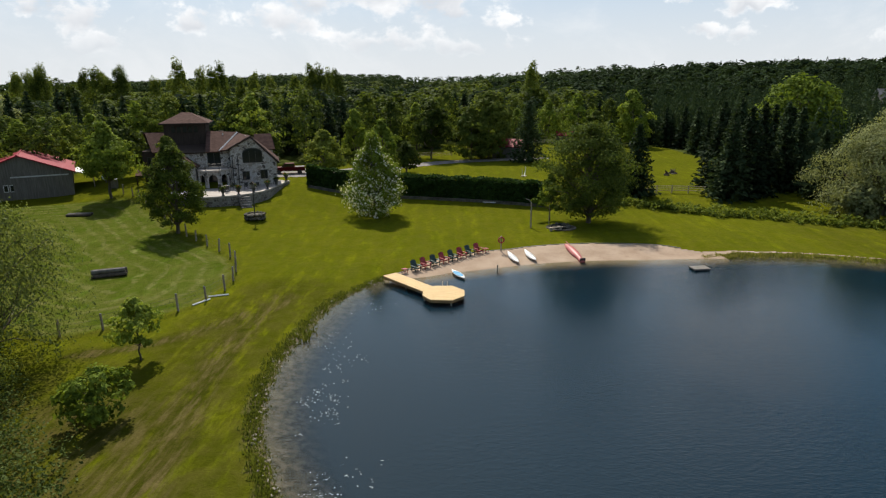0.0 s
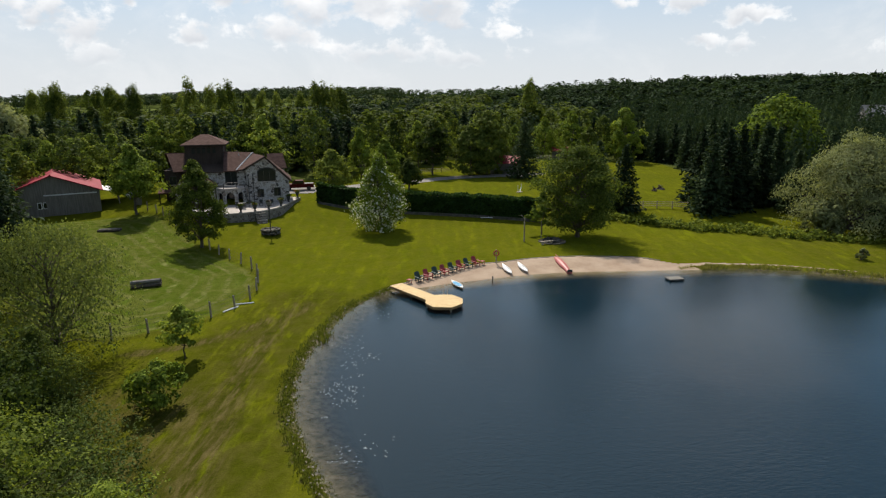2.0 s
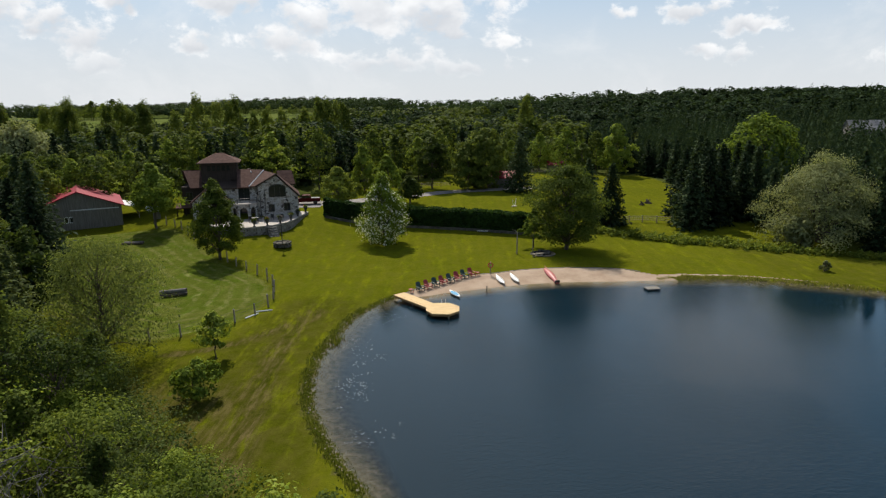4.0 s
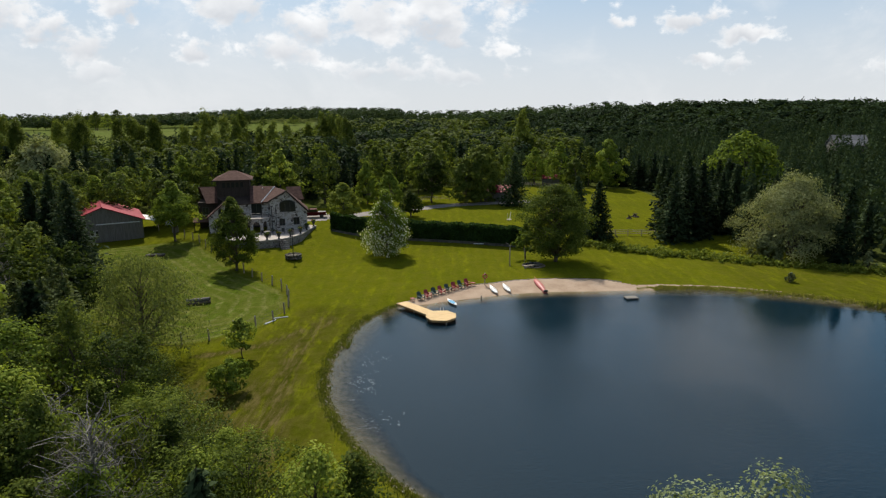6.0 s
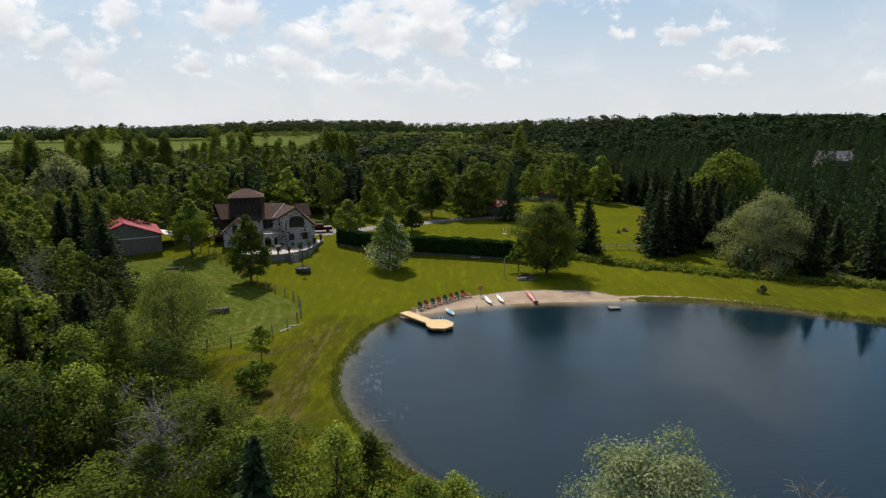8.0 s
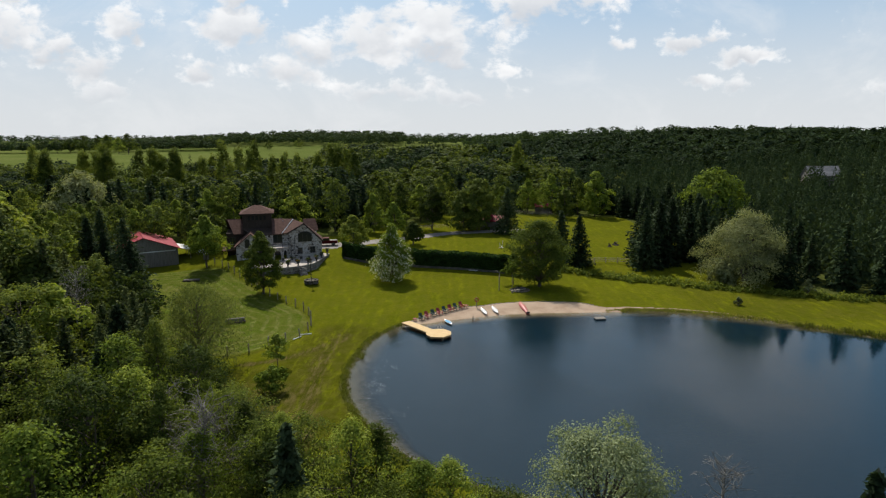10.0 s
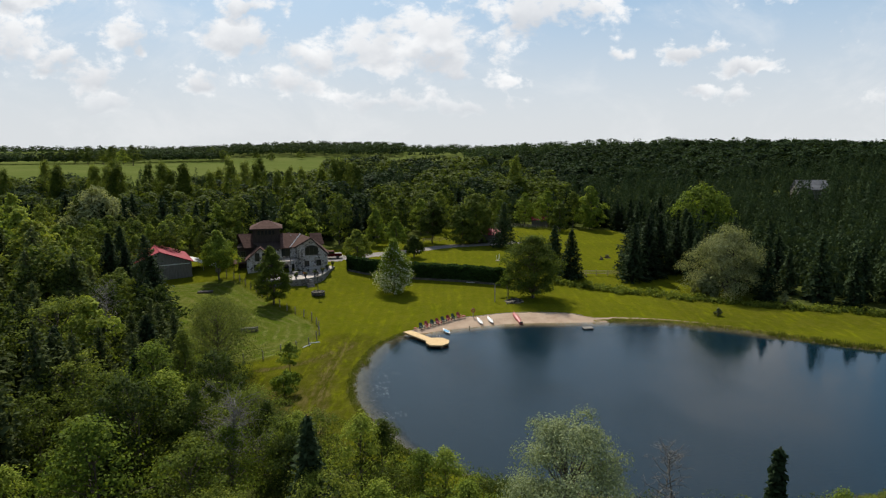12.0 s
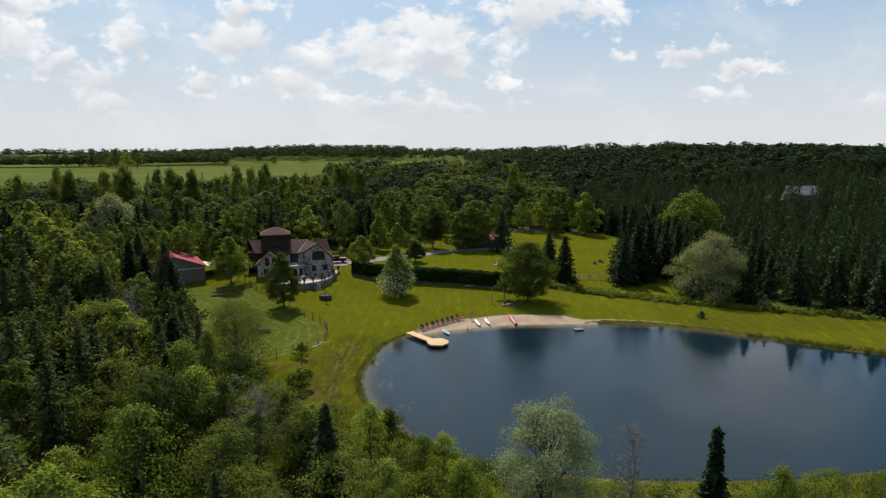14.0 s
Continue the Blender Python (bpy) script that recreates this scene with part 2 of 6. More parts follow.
def ground_material():
    m, t, bsdf = material("grass_ground")
    v = place_vec(t, (1, 1, 1), True)
    zone = node(t, "ShaderNodeSeparateColor")
    attr = node(t, "ShaderNodeAttribute", attribute_name="zone")
    t.links.new(attr.outputs["Color"], zone.inputs[0])
    broad, mid, fine = noise_node(t, v, 0.09, 3.0), noise_node(t, v, 0.8, 5.0, 0.65), noise_node(t, v, 9.0, 4.0, 0.7)
    lawn = mix_node(t, smooth_node(t, broad, 0.35, 0.65), (0.114, 0.127, 0.0040), (0.142, 0.150, 0.0048))
    lawn = mix_node(t, math_node(t, "MULTIPLY", smooth_node(t, mid, 0.5, 0.8), 0.25), lawn, (0.085, 0.080, 0.006))
    # mowing stripes, faint and wandering
    wob = node(t, "ShaderNodeTexWave")
    t.links.new(place_vec(t, (0.93, -0.30, 0), True), wob.inputs["Vector"])
    wob.inputs["Scale"].default_value, wob.inputs["Distortion"].default_value = 0.17, 0.9
    wob.inputs["Detail Scale"].default_value = 0.3
    lawn = mix_node(t, math_node(t, "MULTIPLY", wob.outputs["Fac"], 0.25), lawn, (0.072, 0.100, 0.0030))
    hay = mix_node(t, smooth_node(t, noise_node(t, v, 0.35, 6.0, 0.7, 0.6), 0.35, 0.7), (0.058, 0.104, 0.009), (0.135, 0.150, 0.036))
    mown = node(t, "ShaderNodeAttribute", attribute_name="mown").outputs["Fac"]
    bend = math_node(t, "MULTIPLY", noise_node(t, v, 0.16, 3.0), 9.0)
    rows = math_node(t, "SINE", math_node(t, "ADD", math_node(t, "MULTIPLY", mown, 3.4), bend))
    swath = math_node(t, "MULTIPLY", smooth_node(t, rows, 0.1, 0.95), smooth_node(t, noise_node(t, v, 0.9, 6.0, 0.75), 0.40, 0.62))
    hay = mix_node(t, math_node(t, "MULTIPLY", swath, 0.75), hay, (0.22, 0.215, 0.085))
    # dark olive of worn turf, also used to dim the near lawn
    worn_dim = mix_node(t, smooth_node(t, mid, 0.35, 0.65), (0.024, 0.026, 0.003), (0.042, 0.037, 0.009))
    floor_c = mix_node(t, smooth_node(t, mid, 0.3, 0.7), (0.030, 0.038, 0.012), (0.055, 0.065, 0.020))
    # fields beyond the woods: paler, cooler green, with distance haze put into the colour
    xyz = node(t, "ShaderNodeSeparateXYZ")
    t.links.new(v, xyz.inputs[0])
    hazy_field_c = mix_node(t, smooth_node(t, noise_node(t, v, 0.012, 4.0), 0.4, 0.6), (0.105, 0.150, 0.048), (0.150, 0.185, 0.066))
    lawn = mix_node(t, smooth_node(t, xyz.outputs["Y"], 230, 300), lawn, hazy_field_c)
    c = mix_node(t, zone.outputs[0], lawn, hay)
    edge = math_node(t, "MULTIPLY", zone.outputs[1], smooth_node(t, noise_node(t, place_vec(t, (1.0, 0.25, 1), True), 0.9, 5.0, 0.65), 0.10, 0.52))
    c = mix_node(t, edge, c, worn_dim)
    rut = math_node(t, "MULTIPLY", smooth_node(t, zone.outputs[1], 0.86, 1.0), smooth_node(t, noise_node(t, place_vec(t, (2.2, 0.35, 1), True), 1.1, 5.0, 0.7), 0.42, 0.66))
    c = mix_node(t, math_node(t, "MULTIPLY", rut, 0.75), c, (0.098, 0.073, 0.033))
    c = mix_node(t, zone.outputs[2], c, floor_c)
    bed = node(t, "ShaderNodeAttribute", attribute_name="bed").outputs["Fac"]
    silt = mix_node(t, smooth_node(t, noise_node(t, v, 2.2, 8.0, 0.8), 0.40, 0.62), (0.050, 0.042, 0.036), (0.19, 0.15, 0.12))
    c = mix_node(t, bed, c, silt)
    grain = noise_node(t, place_vec(t, (1, 0.6, 1), True), 2.6, 6.0, 0.75)
    dark = math_node(t, "ADD", math_node(t, "MULTIPLY_ADD", fine, 0.7, 0.05), math_node(t, "MULTIPLY_ADD", grain, 0.8, 0.22))
    shade = node(t, "ShaderNodeCombineColor")
    for i in range(3):
        t.links.new(dark, shade.inputs[i])
    t.links.new(mix_node(t, 1.0, c, shade.outputs[0], "MULTIPLY"), bsdf.inputs["Base Color"])
    bsdf.inputs["Roughness"].default_value = 0.85
    bsdf.inputs["Specular IOR Level"].default_value = 0.0
    bsdf.inputs["Sheen Weight"].default_value, bsdf.inputs["Sheen Roughness"].default_value = 0.065, 0.6
    bsdf.inputs["Sheen Tint"].default_value = (0.75, 0.9, 0.08, 1)
    h = math_node(t, "ADD", fine, math_node(t, "MULTIPLY", mid, 1.5))
    bump(t, bsdf, h, 0.9, 0.06)
    return m


def water_material():
    m, t, bsdf = material("pond_water")
    v = place_vec(t, (1, 1, 1), True)
    deep = node(t, "ShaderNodeAttribute", attribute_name="depth").outputs["Fac"]
    bsdf.inputs["Base Color"].default_value = (0.003, 0.013, 0.022, 1)
    bsdf.inputs["Roughness"].default_value = 0.025
    bsdf.inputs["IOR"].default_value = 1.33
    w1 = noise_node(t, place_vec(t, (0.9, 1.7, 1), True), 1.9, 3.0, 0.6, 0.4)
    w2 = noise_node(t, place_vec(t, (0.6, 1.0, 1), True), 6.5, 3.0, 0.65, 0.2)
    calm = smooth_node(t, noise_node(t, v, 0.045, 2.0), 0.36, 0.6)
    # the breeze ripples the middle of the pond and leaves both ends smooth
    xyz = node(t, "ShaderNodeSeparateXYZ")
    t.links.new(v, xyz.inputs[0])
    lee = math_node(t, "MULTIPLY", smooth_node(t, xyz.outputs["X"], -9, 3), smooth_node(t, math_node(t, "ADD", xyz.outputs["X"], math_node(t, "MULTIPLY", xyz.outputs["Y"], 0.25)), 58, 34))
    wind = math_node(t, "MULTIPLY", lee, math_node(t, "MULTIPLY_ADD", calm, 0.7, 0.3))
    h = math_node(t, "MULTIPLY", math_node(t, "ADD", w1, math_node(t, "MULTIPLY", w2, 0.8)), math_node(t, "MULTIPLY_ADD", wind, 0.92, 0.08))
    bump(t, bsdf, h, WAVES, 0.05)
    clear = node(t, "ShaderNodeBsdfTransparent")
    clear.inputs["Color"].default_value = (0.80, 0.84, 0.78, 1)
    gloss = node(t, "ShaderNodeBsdfGlossy")
    gloss.inputs["Roughness"].default_value = 0.025
    fres = node(t, "ShaderNodeFresnel")
    fres.inputs["IOR"].default_value = 1.33
    nrm = [l.from_socket for l in t.links if l.to_socket == bsdf.inputs["Normal"]][0]
    t.links.new(nrm, gloss.inputs["Normal"]), t.links.new(nrm, fres.inputs["Normal"])
    shallow = node(t, "ShaderNodeMixShader")
    t.links.new(fres.outputs[0], shallow.inputs[0])
    t.links.new(clear.outputs[0], shallow.inputs[1]), t.links.new(gloss.outputs[0], shallow.inputs[2])
    mix = node(t, "ShaderNodeMixShader")
    murk = math_node(t, "ADD", deep, math_node(t, "MULTIPLY_ADD", noise_node(t, v, 0.35, 3.0), 1.2, -0.6))
    t.links.new(smooth_node(t, murk, 0.1, 3.6), mix.inputs[0])
    t.links.new(shallow.outputs[0], mix.inputs[1]), t.links.new(bsdf.outputs[0], mix.inputs[2])
    t.links.new(mix.outputs[0], t.nodes["Material Output"].inputs[0])
    return m


WAVES = 0.7
GRASS = ground_material()
WATER = water_material()
SAND = plain("beach_sand", (0.27, 0.195, 0.140), (0.37, 0.285, 0.215), 0.5, 0.95, 0, 0.03, fine=16, world=True, spec=0.1)
OLD_ROOF = plain("patched_grey_roofing", (0.06, 0.06, 0.06), (0.22, 0.22, 0.23), 0.5, 0.7, 0.0, 0.0, (1, 0.3, 1), spec=0.2)
GRAVEL = plain("driveway_gravel", (0.17, 0.155, 0.145), (0.25, 0.23, 0.215), 0.4, 0.95, 0, 0.03, fine=20, world=True, spec=0.1)
STONE = plain("shore_stone", (0.12, 0.105, 0.085), (0.30, 0.26, 0.21), 1.6, 0.9, 0, 0.02, fine=6)
# dark stone of pit and planter; also carries the hedge wall's shade
DARK_STONE = plain("dark_and_shaded_stone", (0.05, 0.045, 0.038), (0.13, 0.12, 0.10), 1.6, 0.95, 0, 0.02, fine=6, spec=0.1)
DECK = plain("new_deck_timber", (0.45, 0.30, 0.125), (0.56, 0.39, 0.18), 1.2, 0.7, 0, 0.005, (1, 6, 1), fine=8)
# darker copy of the deck timber: shade on the dock's sides put into colour
DECK_FASCIA = plain("shaded_dock_fascia", (0.26, 0.145, 0.055), (0.36, 0.21, 0.085), 1.5, 0.7, 0, 0.005, (1, 1, 3), fine=8)
POST_WOOD = plain("weathered_post", (0.19, 0.155, 0.115), (0.33, 0.28, 0.215), 3.0, 0.9, 0, 0.01, (1, 1, 0.3))
DARK_WOOD = plain("dark_stained_siding", (0.030, 0.022, 0.018), (0.055, 0.042, 0.035), 1.5, 0.85, 0, 0.01, (6, 6, 0.6), spec=0.1)
BARN_WOOD = plain("grey_barn_boards", (0.10, 0.092, 0.080), (0.19, 0.175, 0.155), 1.2, 0.9, 0, 0.015, (5, 5, 0.4))
RED_METAL = plain("red_metal_roofing", (0.20, 0.012, 0.026), (0.26, 0.020, 0.036), 0.6, 0.6, 0.0, 0.0, spec=0.15)
SHINGLE = plain("brown_shingles", (0.055, 0.030, 0.025), (0.105, 0.062, 0.052), 2.0, 0.95, 0, 0.02, fine=8, spec=0.1)
PALE_ROOF = plain("pale_metal_roofing", (0.42, 0.42, 0.42), (0.62, 0.62, 0.62), 0.8, 0.45, 0.2, 0.0)
WHITE = plain("white_paint", (0.70, 0.70, 0.68), (0.8, 0.8, 0.78), 2.0, 0.45, 0, 0.0)
BLACK = plain("black_metal", (0.015, 0.015, 0.016), (0.03, 0.03, 0.03), 4.0, 0.5, 0.0, 0.0)
GREEN_PLASTIC = plain("dark_green_plastic", (0.006, 0.028, 0.022), (0.009, 0.040, 0.032), 4.0, 0.45, 0, 0.0)
RED_PLASTIC = plain("red_plastic", (0.24, 0.014, 0.016), (0.32, 0.022, 0.024), 4.0, 0.45, 0, 0.0)
CANOE_RED = plain("faded_red_hull", (0.34, 0.075, 0.075), (0.46, 0.14, 0.13), 1.5, 0.5, 0, 0.0)
BLUE_PAD = plain("blue_deck_pad", (0.03, 0.20, 0.38), (0.04, 0.26, 0.46), 4.0, 0.6, 0, 0.0)
PALE_FLECK = plain("pale_flecks", (0.34, 0.36, 0.35), (0.52, 0.54, 0.53), 6.0, 0.8, 0, 0.0)
CAR_RED = plain("dark_red_car_paint", (0.055, 0.005, 0.006), (0.07, 0.006, 0.008), 2.0, 0.6, 0, 0.0, spec=0.08)
RUBBER = plain("tyre_rubber", (0.012, 0.012, 0.012), (0.03, 0.03, 0.03), 6.0, 0.85, 0, 0.0)
CHROME = plain("bright_metal", (0.55, 0.55, 0.56), (0.7, 0.7, 0.7), 3.0, 0.3, 0.9, 0.0)
PAVING = plain("pale_terrace_paving", (0.27, 0.235, 0.21), (0.38, 0.34, 0.31), 0.8, 0.85, 0, 0.01, fine=8)
GLASS = plain("dark_window_glass", (0.012, 0.014, 0.016), (0.02, 0.022, 0.024), 1.0, 0.08, 0, 0.0)
TERRACOTTA = plain("flower_pot", (0.02, 0.02, 0.022), (0.04, 0.04, 0.04), 3.0, 0.6, 0, 0.0)
PETAL = leaf_material("red_petals", (0.35, 0.03, 0.04), (0.5, 0.06, 0.07), (0.6, 0.16, 0.16), 0.3, 0.3)


def fieldstone(name="fieldstone_wall", tone=1.0):
    m, t, bsdf = material(name)
    v = place_vec(t, (1, 1, 1.25))
    vor = node(t, "ShaderNodeTexVoronoi", feature="F1")
    t.links.new(v, vor.inputs["Vector"])
    vor.inputs["Scale"].default_value, vor.inputs["Randomness"].default_value = 2.3, 0.9
    edge = node(t, "ShaderNodeTexVoronoi", feature="DISTANCE_TO_EDGE")
    t.links.new(v, edge.inputs["Vector"])
    edge.inputs["Scale"].default_value, edge.inputs["Randomness"].default_value = 2.3, 0.9
    sep = node(t, "ShaderNodeSeparateColor")
    t.links.new(vor.outputs["Color"], sep.inputs[0])
    c = mix_node(t, smooth_node(t, sep.outputs[0], 0.25, 0.8), tuple(c * tone for c in (0.36, 0.335, 0.31)), tuple(c * tone for c in (0.23, 0.20, 0.17)))
    c = mix_node(t, smooth_node(t, sep.outputs[1], 0.76, 0.88), c, (0.07, 0.058, 0.052))
    mortar = smooth_node(t, edge.outputs["Distance"], 0.05, 0.015)
    c = mix_node(t, mortar, c, tuple(c2 * tone for c2 in (0.50, 0.475, 0.44)))
    t.links.new(c, bsdf.inputs["Base Color"])
    bsdf.inputs["Roughness"].default_value = 0.9
    bump(t, bsdf, edge.outputs["Distance"], 0.8, 0.06)
    return m


FIELDSTONE = fieldstone()
DRYSTONE = fieldstone("dry_stone_wall", 0.5)


# ---- mesh helpers ----
def mesh_from(name, verts, faces, mats, mat_index=None, smooth=False):
    """A mesh from arrays of corners and of equal-sided faces."""
    me = bpy.data.meshes.new(name)
    verts, faces = np.asarray(verts, np.float32), np.asarray(faces, np.int32)
    n, k = faces.shape
    me.vertices.add(len(verts)), me.loops.add(n * k), me.polygons.add(n)
    me.vertices.foreach_set("co", verts.ravel())
    me.loops.foreach_set("vertex_index", faces.ravel())
    me.polygons.foreach_set("loop_start", np.arange(0, n * k, k, dtype=np.int32))
    if mat_index is not None:
        me.polygons.foreach_set("material_index", np.asarray(mat_index, np.int32))
    if smooth:
        me.polygons.foreach_set("use_smooth", np.ones(n, bool))
    for m in mats:
        me.materials.append(m)
    me.update()
    me.validate()
    return me


def part(name, bm, mat, parent=None, label="", bevel=0.0, smooth=False):
    """Links a bmesh as one mesh object, under parent if there is one."""
    if bevel:
        bmesh.ops.bevel(bm, geom=list(bm.edges), offset=bevel, segments=2, affect="EDGES", profile=0.6)
    me = bpy.data.meshes.new(name)
    if smooth:
        for f in bm.faces:
            f.smooth = True
    bm.to_mesh(me)
    bm.free()
    me.materials.append(mat)
    ob = new(name, me)
    if parent:
        ob.parent = parent
    return tagged(ob, label)


def thing(name, label, category, m=None, group="", kind=""):
    ob = new(name)
    if m is not None:
        ob.matrix_basis = m
    return tagged(ob, label, category, group, kind)


def box(bm, x0, x1, y0, y1, z0, z1, m=None):
    vs = bmesh.ops.create_cube(bm, size=1)["verts"]
    for v in vs:
        v.co = Vector(((x0 + x1) / 2 + v.co.x * (x1 - x0), (y0 + y1) / 2 + v.co.y * (y1 - y0), (z0 + z1) / 2 + v.co.z * (z1 - z0)))
        if m is not None:
            v.co = m @ v.co
    return vs


def boxed(*args, m=None):
    bm = bmesh.new()
    box(bm, *args, m=m)
    return bm


def rod(bm, a, b, r0, r1=None, n=8):
    """A round bar from a to b."""
    a, b = Vector(a), Vector(b)
    r1 = r0 if r1 is None else r1
    vs = bmesh.ops.create_cone(bm, cap_ends=True, segments=n, radius1=r0, radius2=r1, depth=(b - a).length)["verts"]
    m = Matrix.Translation((a + b) / 2) @ (b - a).to_track_quat("Z", "Y").to_matrix().to_4x4()
    for v in vs:
        v.co = m @ v.co
    return vs


def rodded(a, b, r0, r1=None, n=8):
    bm = bmesh.new()
    rod(bm, a, b, r0, r1, n)
    return bm


def prism(bm, outline, y0, y1):
    """A solid whose (x, z) outline is drawn out from y0 to y1."""
    front = [bm.verts.new((x, y0, z)) for x, z in outline]
    back = [bm.verts.new((x, y1, z)) for x, z in outline]
    bm.faces.new(front)
    bm.faces.new(back[::-1])
    for i in range(len(outline)):
        j = (i + 1) % len(outline)
        bm.faces.new((front[j], front[i], back[i], back[j]))
    bmesh.ops.recalc_face_normals(bm, faces=list(bm.faces))
    return bm


def slab(bm, outline, z0, z1):
    """A solid whose (x, y) outline is drawn out from z0 to z1."""
    lo = [bm.verts.new((x, y, z0)) for x, y in outline]
    hi = [bm.verts.new((x, y, z1)) for x, y in outline]
    bm.faces.new(lo[::-1])
    bm.faces.new(hi)
    for i in range(len(outline)):
        j = (i + 1) % len(outline)
        bm.faces.new((lo[i], lo[j], hi[j], hi[i]))
    bmesh.ops.recalc_face_normals(bm, faces=list(bm.faces))
    return bm


def step(x, lo, hi):
    u = np.clip((np.asarray(x, float) - lo) / (hi - lo), 0, 1)
    return u * u * (3 - 2 * u)


def spline(points, closed=False, n=8):
    """A smooth line through the points."""
    p = np.array(points, float)
    k = len(p)
    out = []
    for i in range(k if closed else k - 1):
        if closed:
            a, b, c, d = p[(i - 1) % k], p[i], p[(i + 1) % k], p[(i + 2) % k]
        else:
            a, b, c, d = p[max(i - 1, 0)], p[i], p[i + 1], p[min(i + 2, k - 1)]
        for u in np.arange(n) / n:
            out.append(0.5 * (2 * b + (c - a) * u + (2 * a - 5 * b + 4 * c - d) * u * u + (3 * b - a - 3 * c + d) * u ** 3))
    if not closed:
        out.append(p[-1])
    return np.array(out)


def line_distance(x, y, line, closed=False):
    """Distance to a line of points, for arrays of places."""
    shape = np.shape(x)
    q = np.stack([np.ravel(x), np.ravel(y)], -1)
    best = np.full(len(q), 1e9)
    ends = np.roll(line, -1, 0) if closed else line[1:]
    for a, b in zip(line, ends):
        d = b - a
        u = np.clip(((q - a) @ d) / max(d @ d, 1e-9), 0, 1)
        best = np.minimum(best, np.hypot(*(q - a - u[:, None] * d).T))
    return best.reshape(shape)


def inside(x, y, line):
    shape = np.shape(x)
    x, y = np.ravel(x), np.ravel(y)
    odd = np.zeros(len(x), bool)
    for (ax, ay), (bx, by) in zip(line, np.roll(line, -1, 0)):
        if ay == by:
            continue
        odd ^= ((ay > y) != (by > y)) & (x < (bx - ax) * (y - ay) / (by - ay) + ax)
    return odd.reshape(shape)


# ---- the lie of the land ----
POND = spline([(-5.7, 48.6), (-9.1, 42.6), (-10.7, 34.6), (-11.1, 28.3), (-10.1, 22.3), (-8.3, 17.6), (-6.2, 13.6), (-3.2, 9.2), (0.6, 5.9), (5.2, 3.0),
               (13, 0.7), (22, -0.4), (34, -0.4), (47, 1.6), (61, 6), (74, 15), (79, 27), (71.4, 36), (63, 40.8), (56, 45.5), (48.4, 50.6),
               (39.5, 54.2), (33.7, 55.1), (29.2, 55.4), (21.8, 55.1), (15.2, 54.9), (10.3, 54.1), (6.6, 53), (3.6, 51.9), (0.8, 51), (-2.5, 49.4)], True, 7)
BEACH_BACK = spline([(-6.2, 48.9), (-3.6, 51.2), (-1.6, 53.6), (0.9, 55.2), (4, 56.9), (7.1, 57.8), (11, 59.3), (16.3, 60.0), (23.2, 59.5), (27.5, 57.6), (30.5, 55.6)], False, 6)
PADDOCK = spline([(-28.5, 33.0), (-24.5, 35.2), (-21.3, 38.4), (-19.6, 42.0), (-19.6, 47.0), (-21.5, 53.2), (-24.8, 57.0), (-29.3, 61.3), (-33.7, 66.8),
                  (-38.2, 72.4), (-44.7, 79.0), (-53, 78.5), (-60, 72), (-60, 58), (-46, 44), (-34, 36)], True, 5)
DRIVE = spline([(-42, 103), (-34, 103), (-27, 104.5), (-20, 109), (-13, 115), (-6, 120), (2, 125.5), (12, 128.5), (22, 131)], False, 5)
TRACK = spline([(-13.2, 8), (-13.2, 14), (-14.0, 20), (-14.8, 26), (-15.2, 32), (-14.8, 38), (-13.6, 43)], False, 5)
TRACK_WEST = spline([(-25, 30.5), (-21, 32.2), (-17.5, 35.5), (-15.0, 40.0)], False, 5)
BANK_ROW = spline([(26, 82.5), (33, 78.5), (41, 74), (50, 69), (62, 63.5), (76, 58), (100, 50)], False, 5)


def pond_side(x, y):
    """Metres from the water's edge, negative over the water."""
    d = line_distance(x, y, POND, True)
    return np.where(inside(x, y, POND), -d, d)


def wave_sum(x, y, size, seed):
    r = np.random.RandomState(seed)
    out = 0
    for i in range(6):
        a, ph, k = r.uniform(0, 6.28), r.uniform(0, 6.28), r.uniform(0.6, 1.6) / size
        out = out + np.sin((x * np.cos(a) + y * np.sin(a)) * k * 6.28 + ph)
    return out / 6


def land_height(x, y, side=None):
    x, y = np.asarray(x, float), np.asarray(y, float)
    side = pond_side(x, y) if side is None else side
    h = 0.15 + 0.012 * np.clip(y - 55, 0, 100) + 0.037 * np.clip(-x - 10, 0, 55) * step(y, 15, 60)
    h = h + 1.15 * step(y, 77, 91) * step(x, 60, 25)
    h = h + 1.1 * step(np.hypot(x + 31, y - 82), 18, 7) + 0.9 * step(np.hypot(x + 41, y - 88), 16, 7)
    h = h + 0.35 * step(y, 8, -30) + 0.25 * wave_sum(x, y, 60, 3) * step(np.hypot(x, y - 40), 45, 90)
    # the wooded hill and the country behind
    hill = step(x + 0.30 * (y - 150), 70, 330) * step(y, 60, 190)
    far = np.hypot(x, y)
    h = h + 15 * hill * step(far, 1500, 500) + 7 * step(y, 190, 650) + 16 * step(far, 900, 2600) + 2.5 * wave_sum(x, y, 700, 5) * step(far, 300, 900)
    h = h + 15 * np.exp(-((x + 230) / 240) ** 2 - ((y - 1010) / 130) ** 2)
    beach = step(line_distance(x, y, BEACH_BACK), 6.5, 3.0) * (x < 31)
    rim = np.where(beach > 0.3, 0.11 * np.clip(side, 0, 4), 0.28 * step(side, -0.2, 0.9))
    land = h * step(side, 0, 9) + rim + 0.02 * wave_sum(x, y, 5, 9)
    bed = -np.minimum(0.20 * -side, 2.6) * np.where(side < 0, 1, 0)
    return np.where(side > 0, land, bed)


def ground_at(x, y):
    return float(land_height(np.array([float(x)]), np.array([float(y)]))[0])


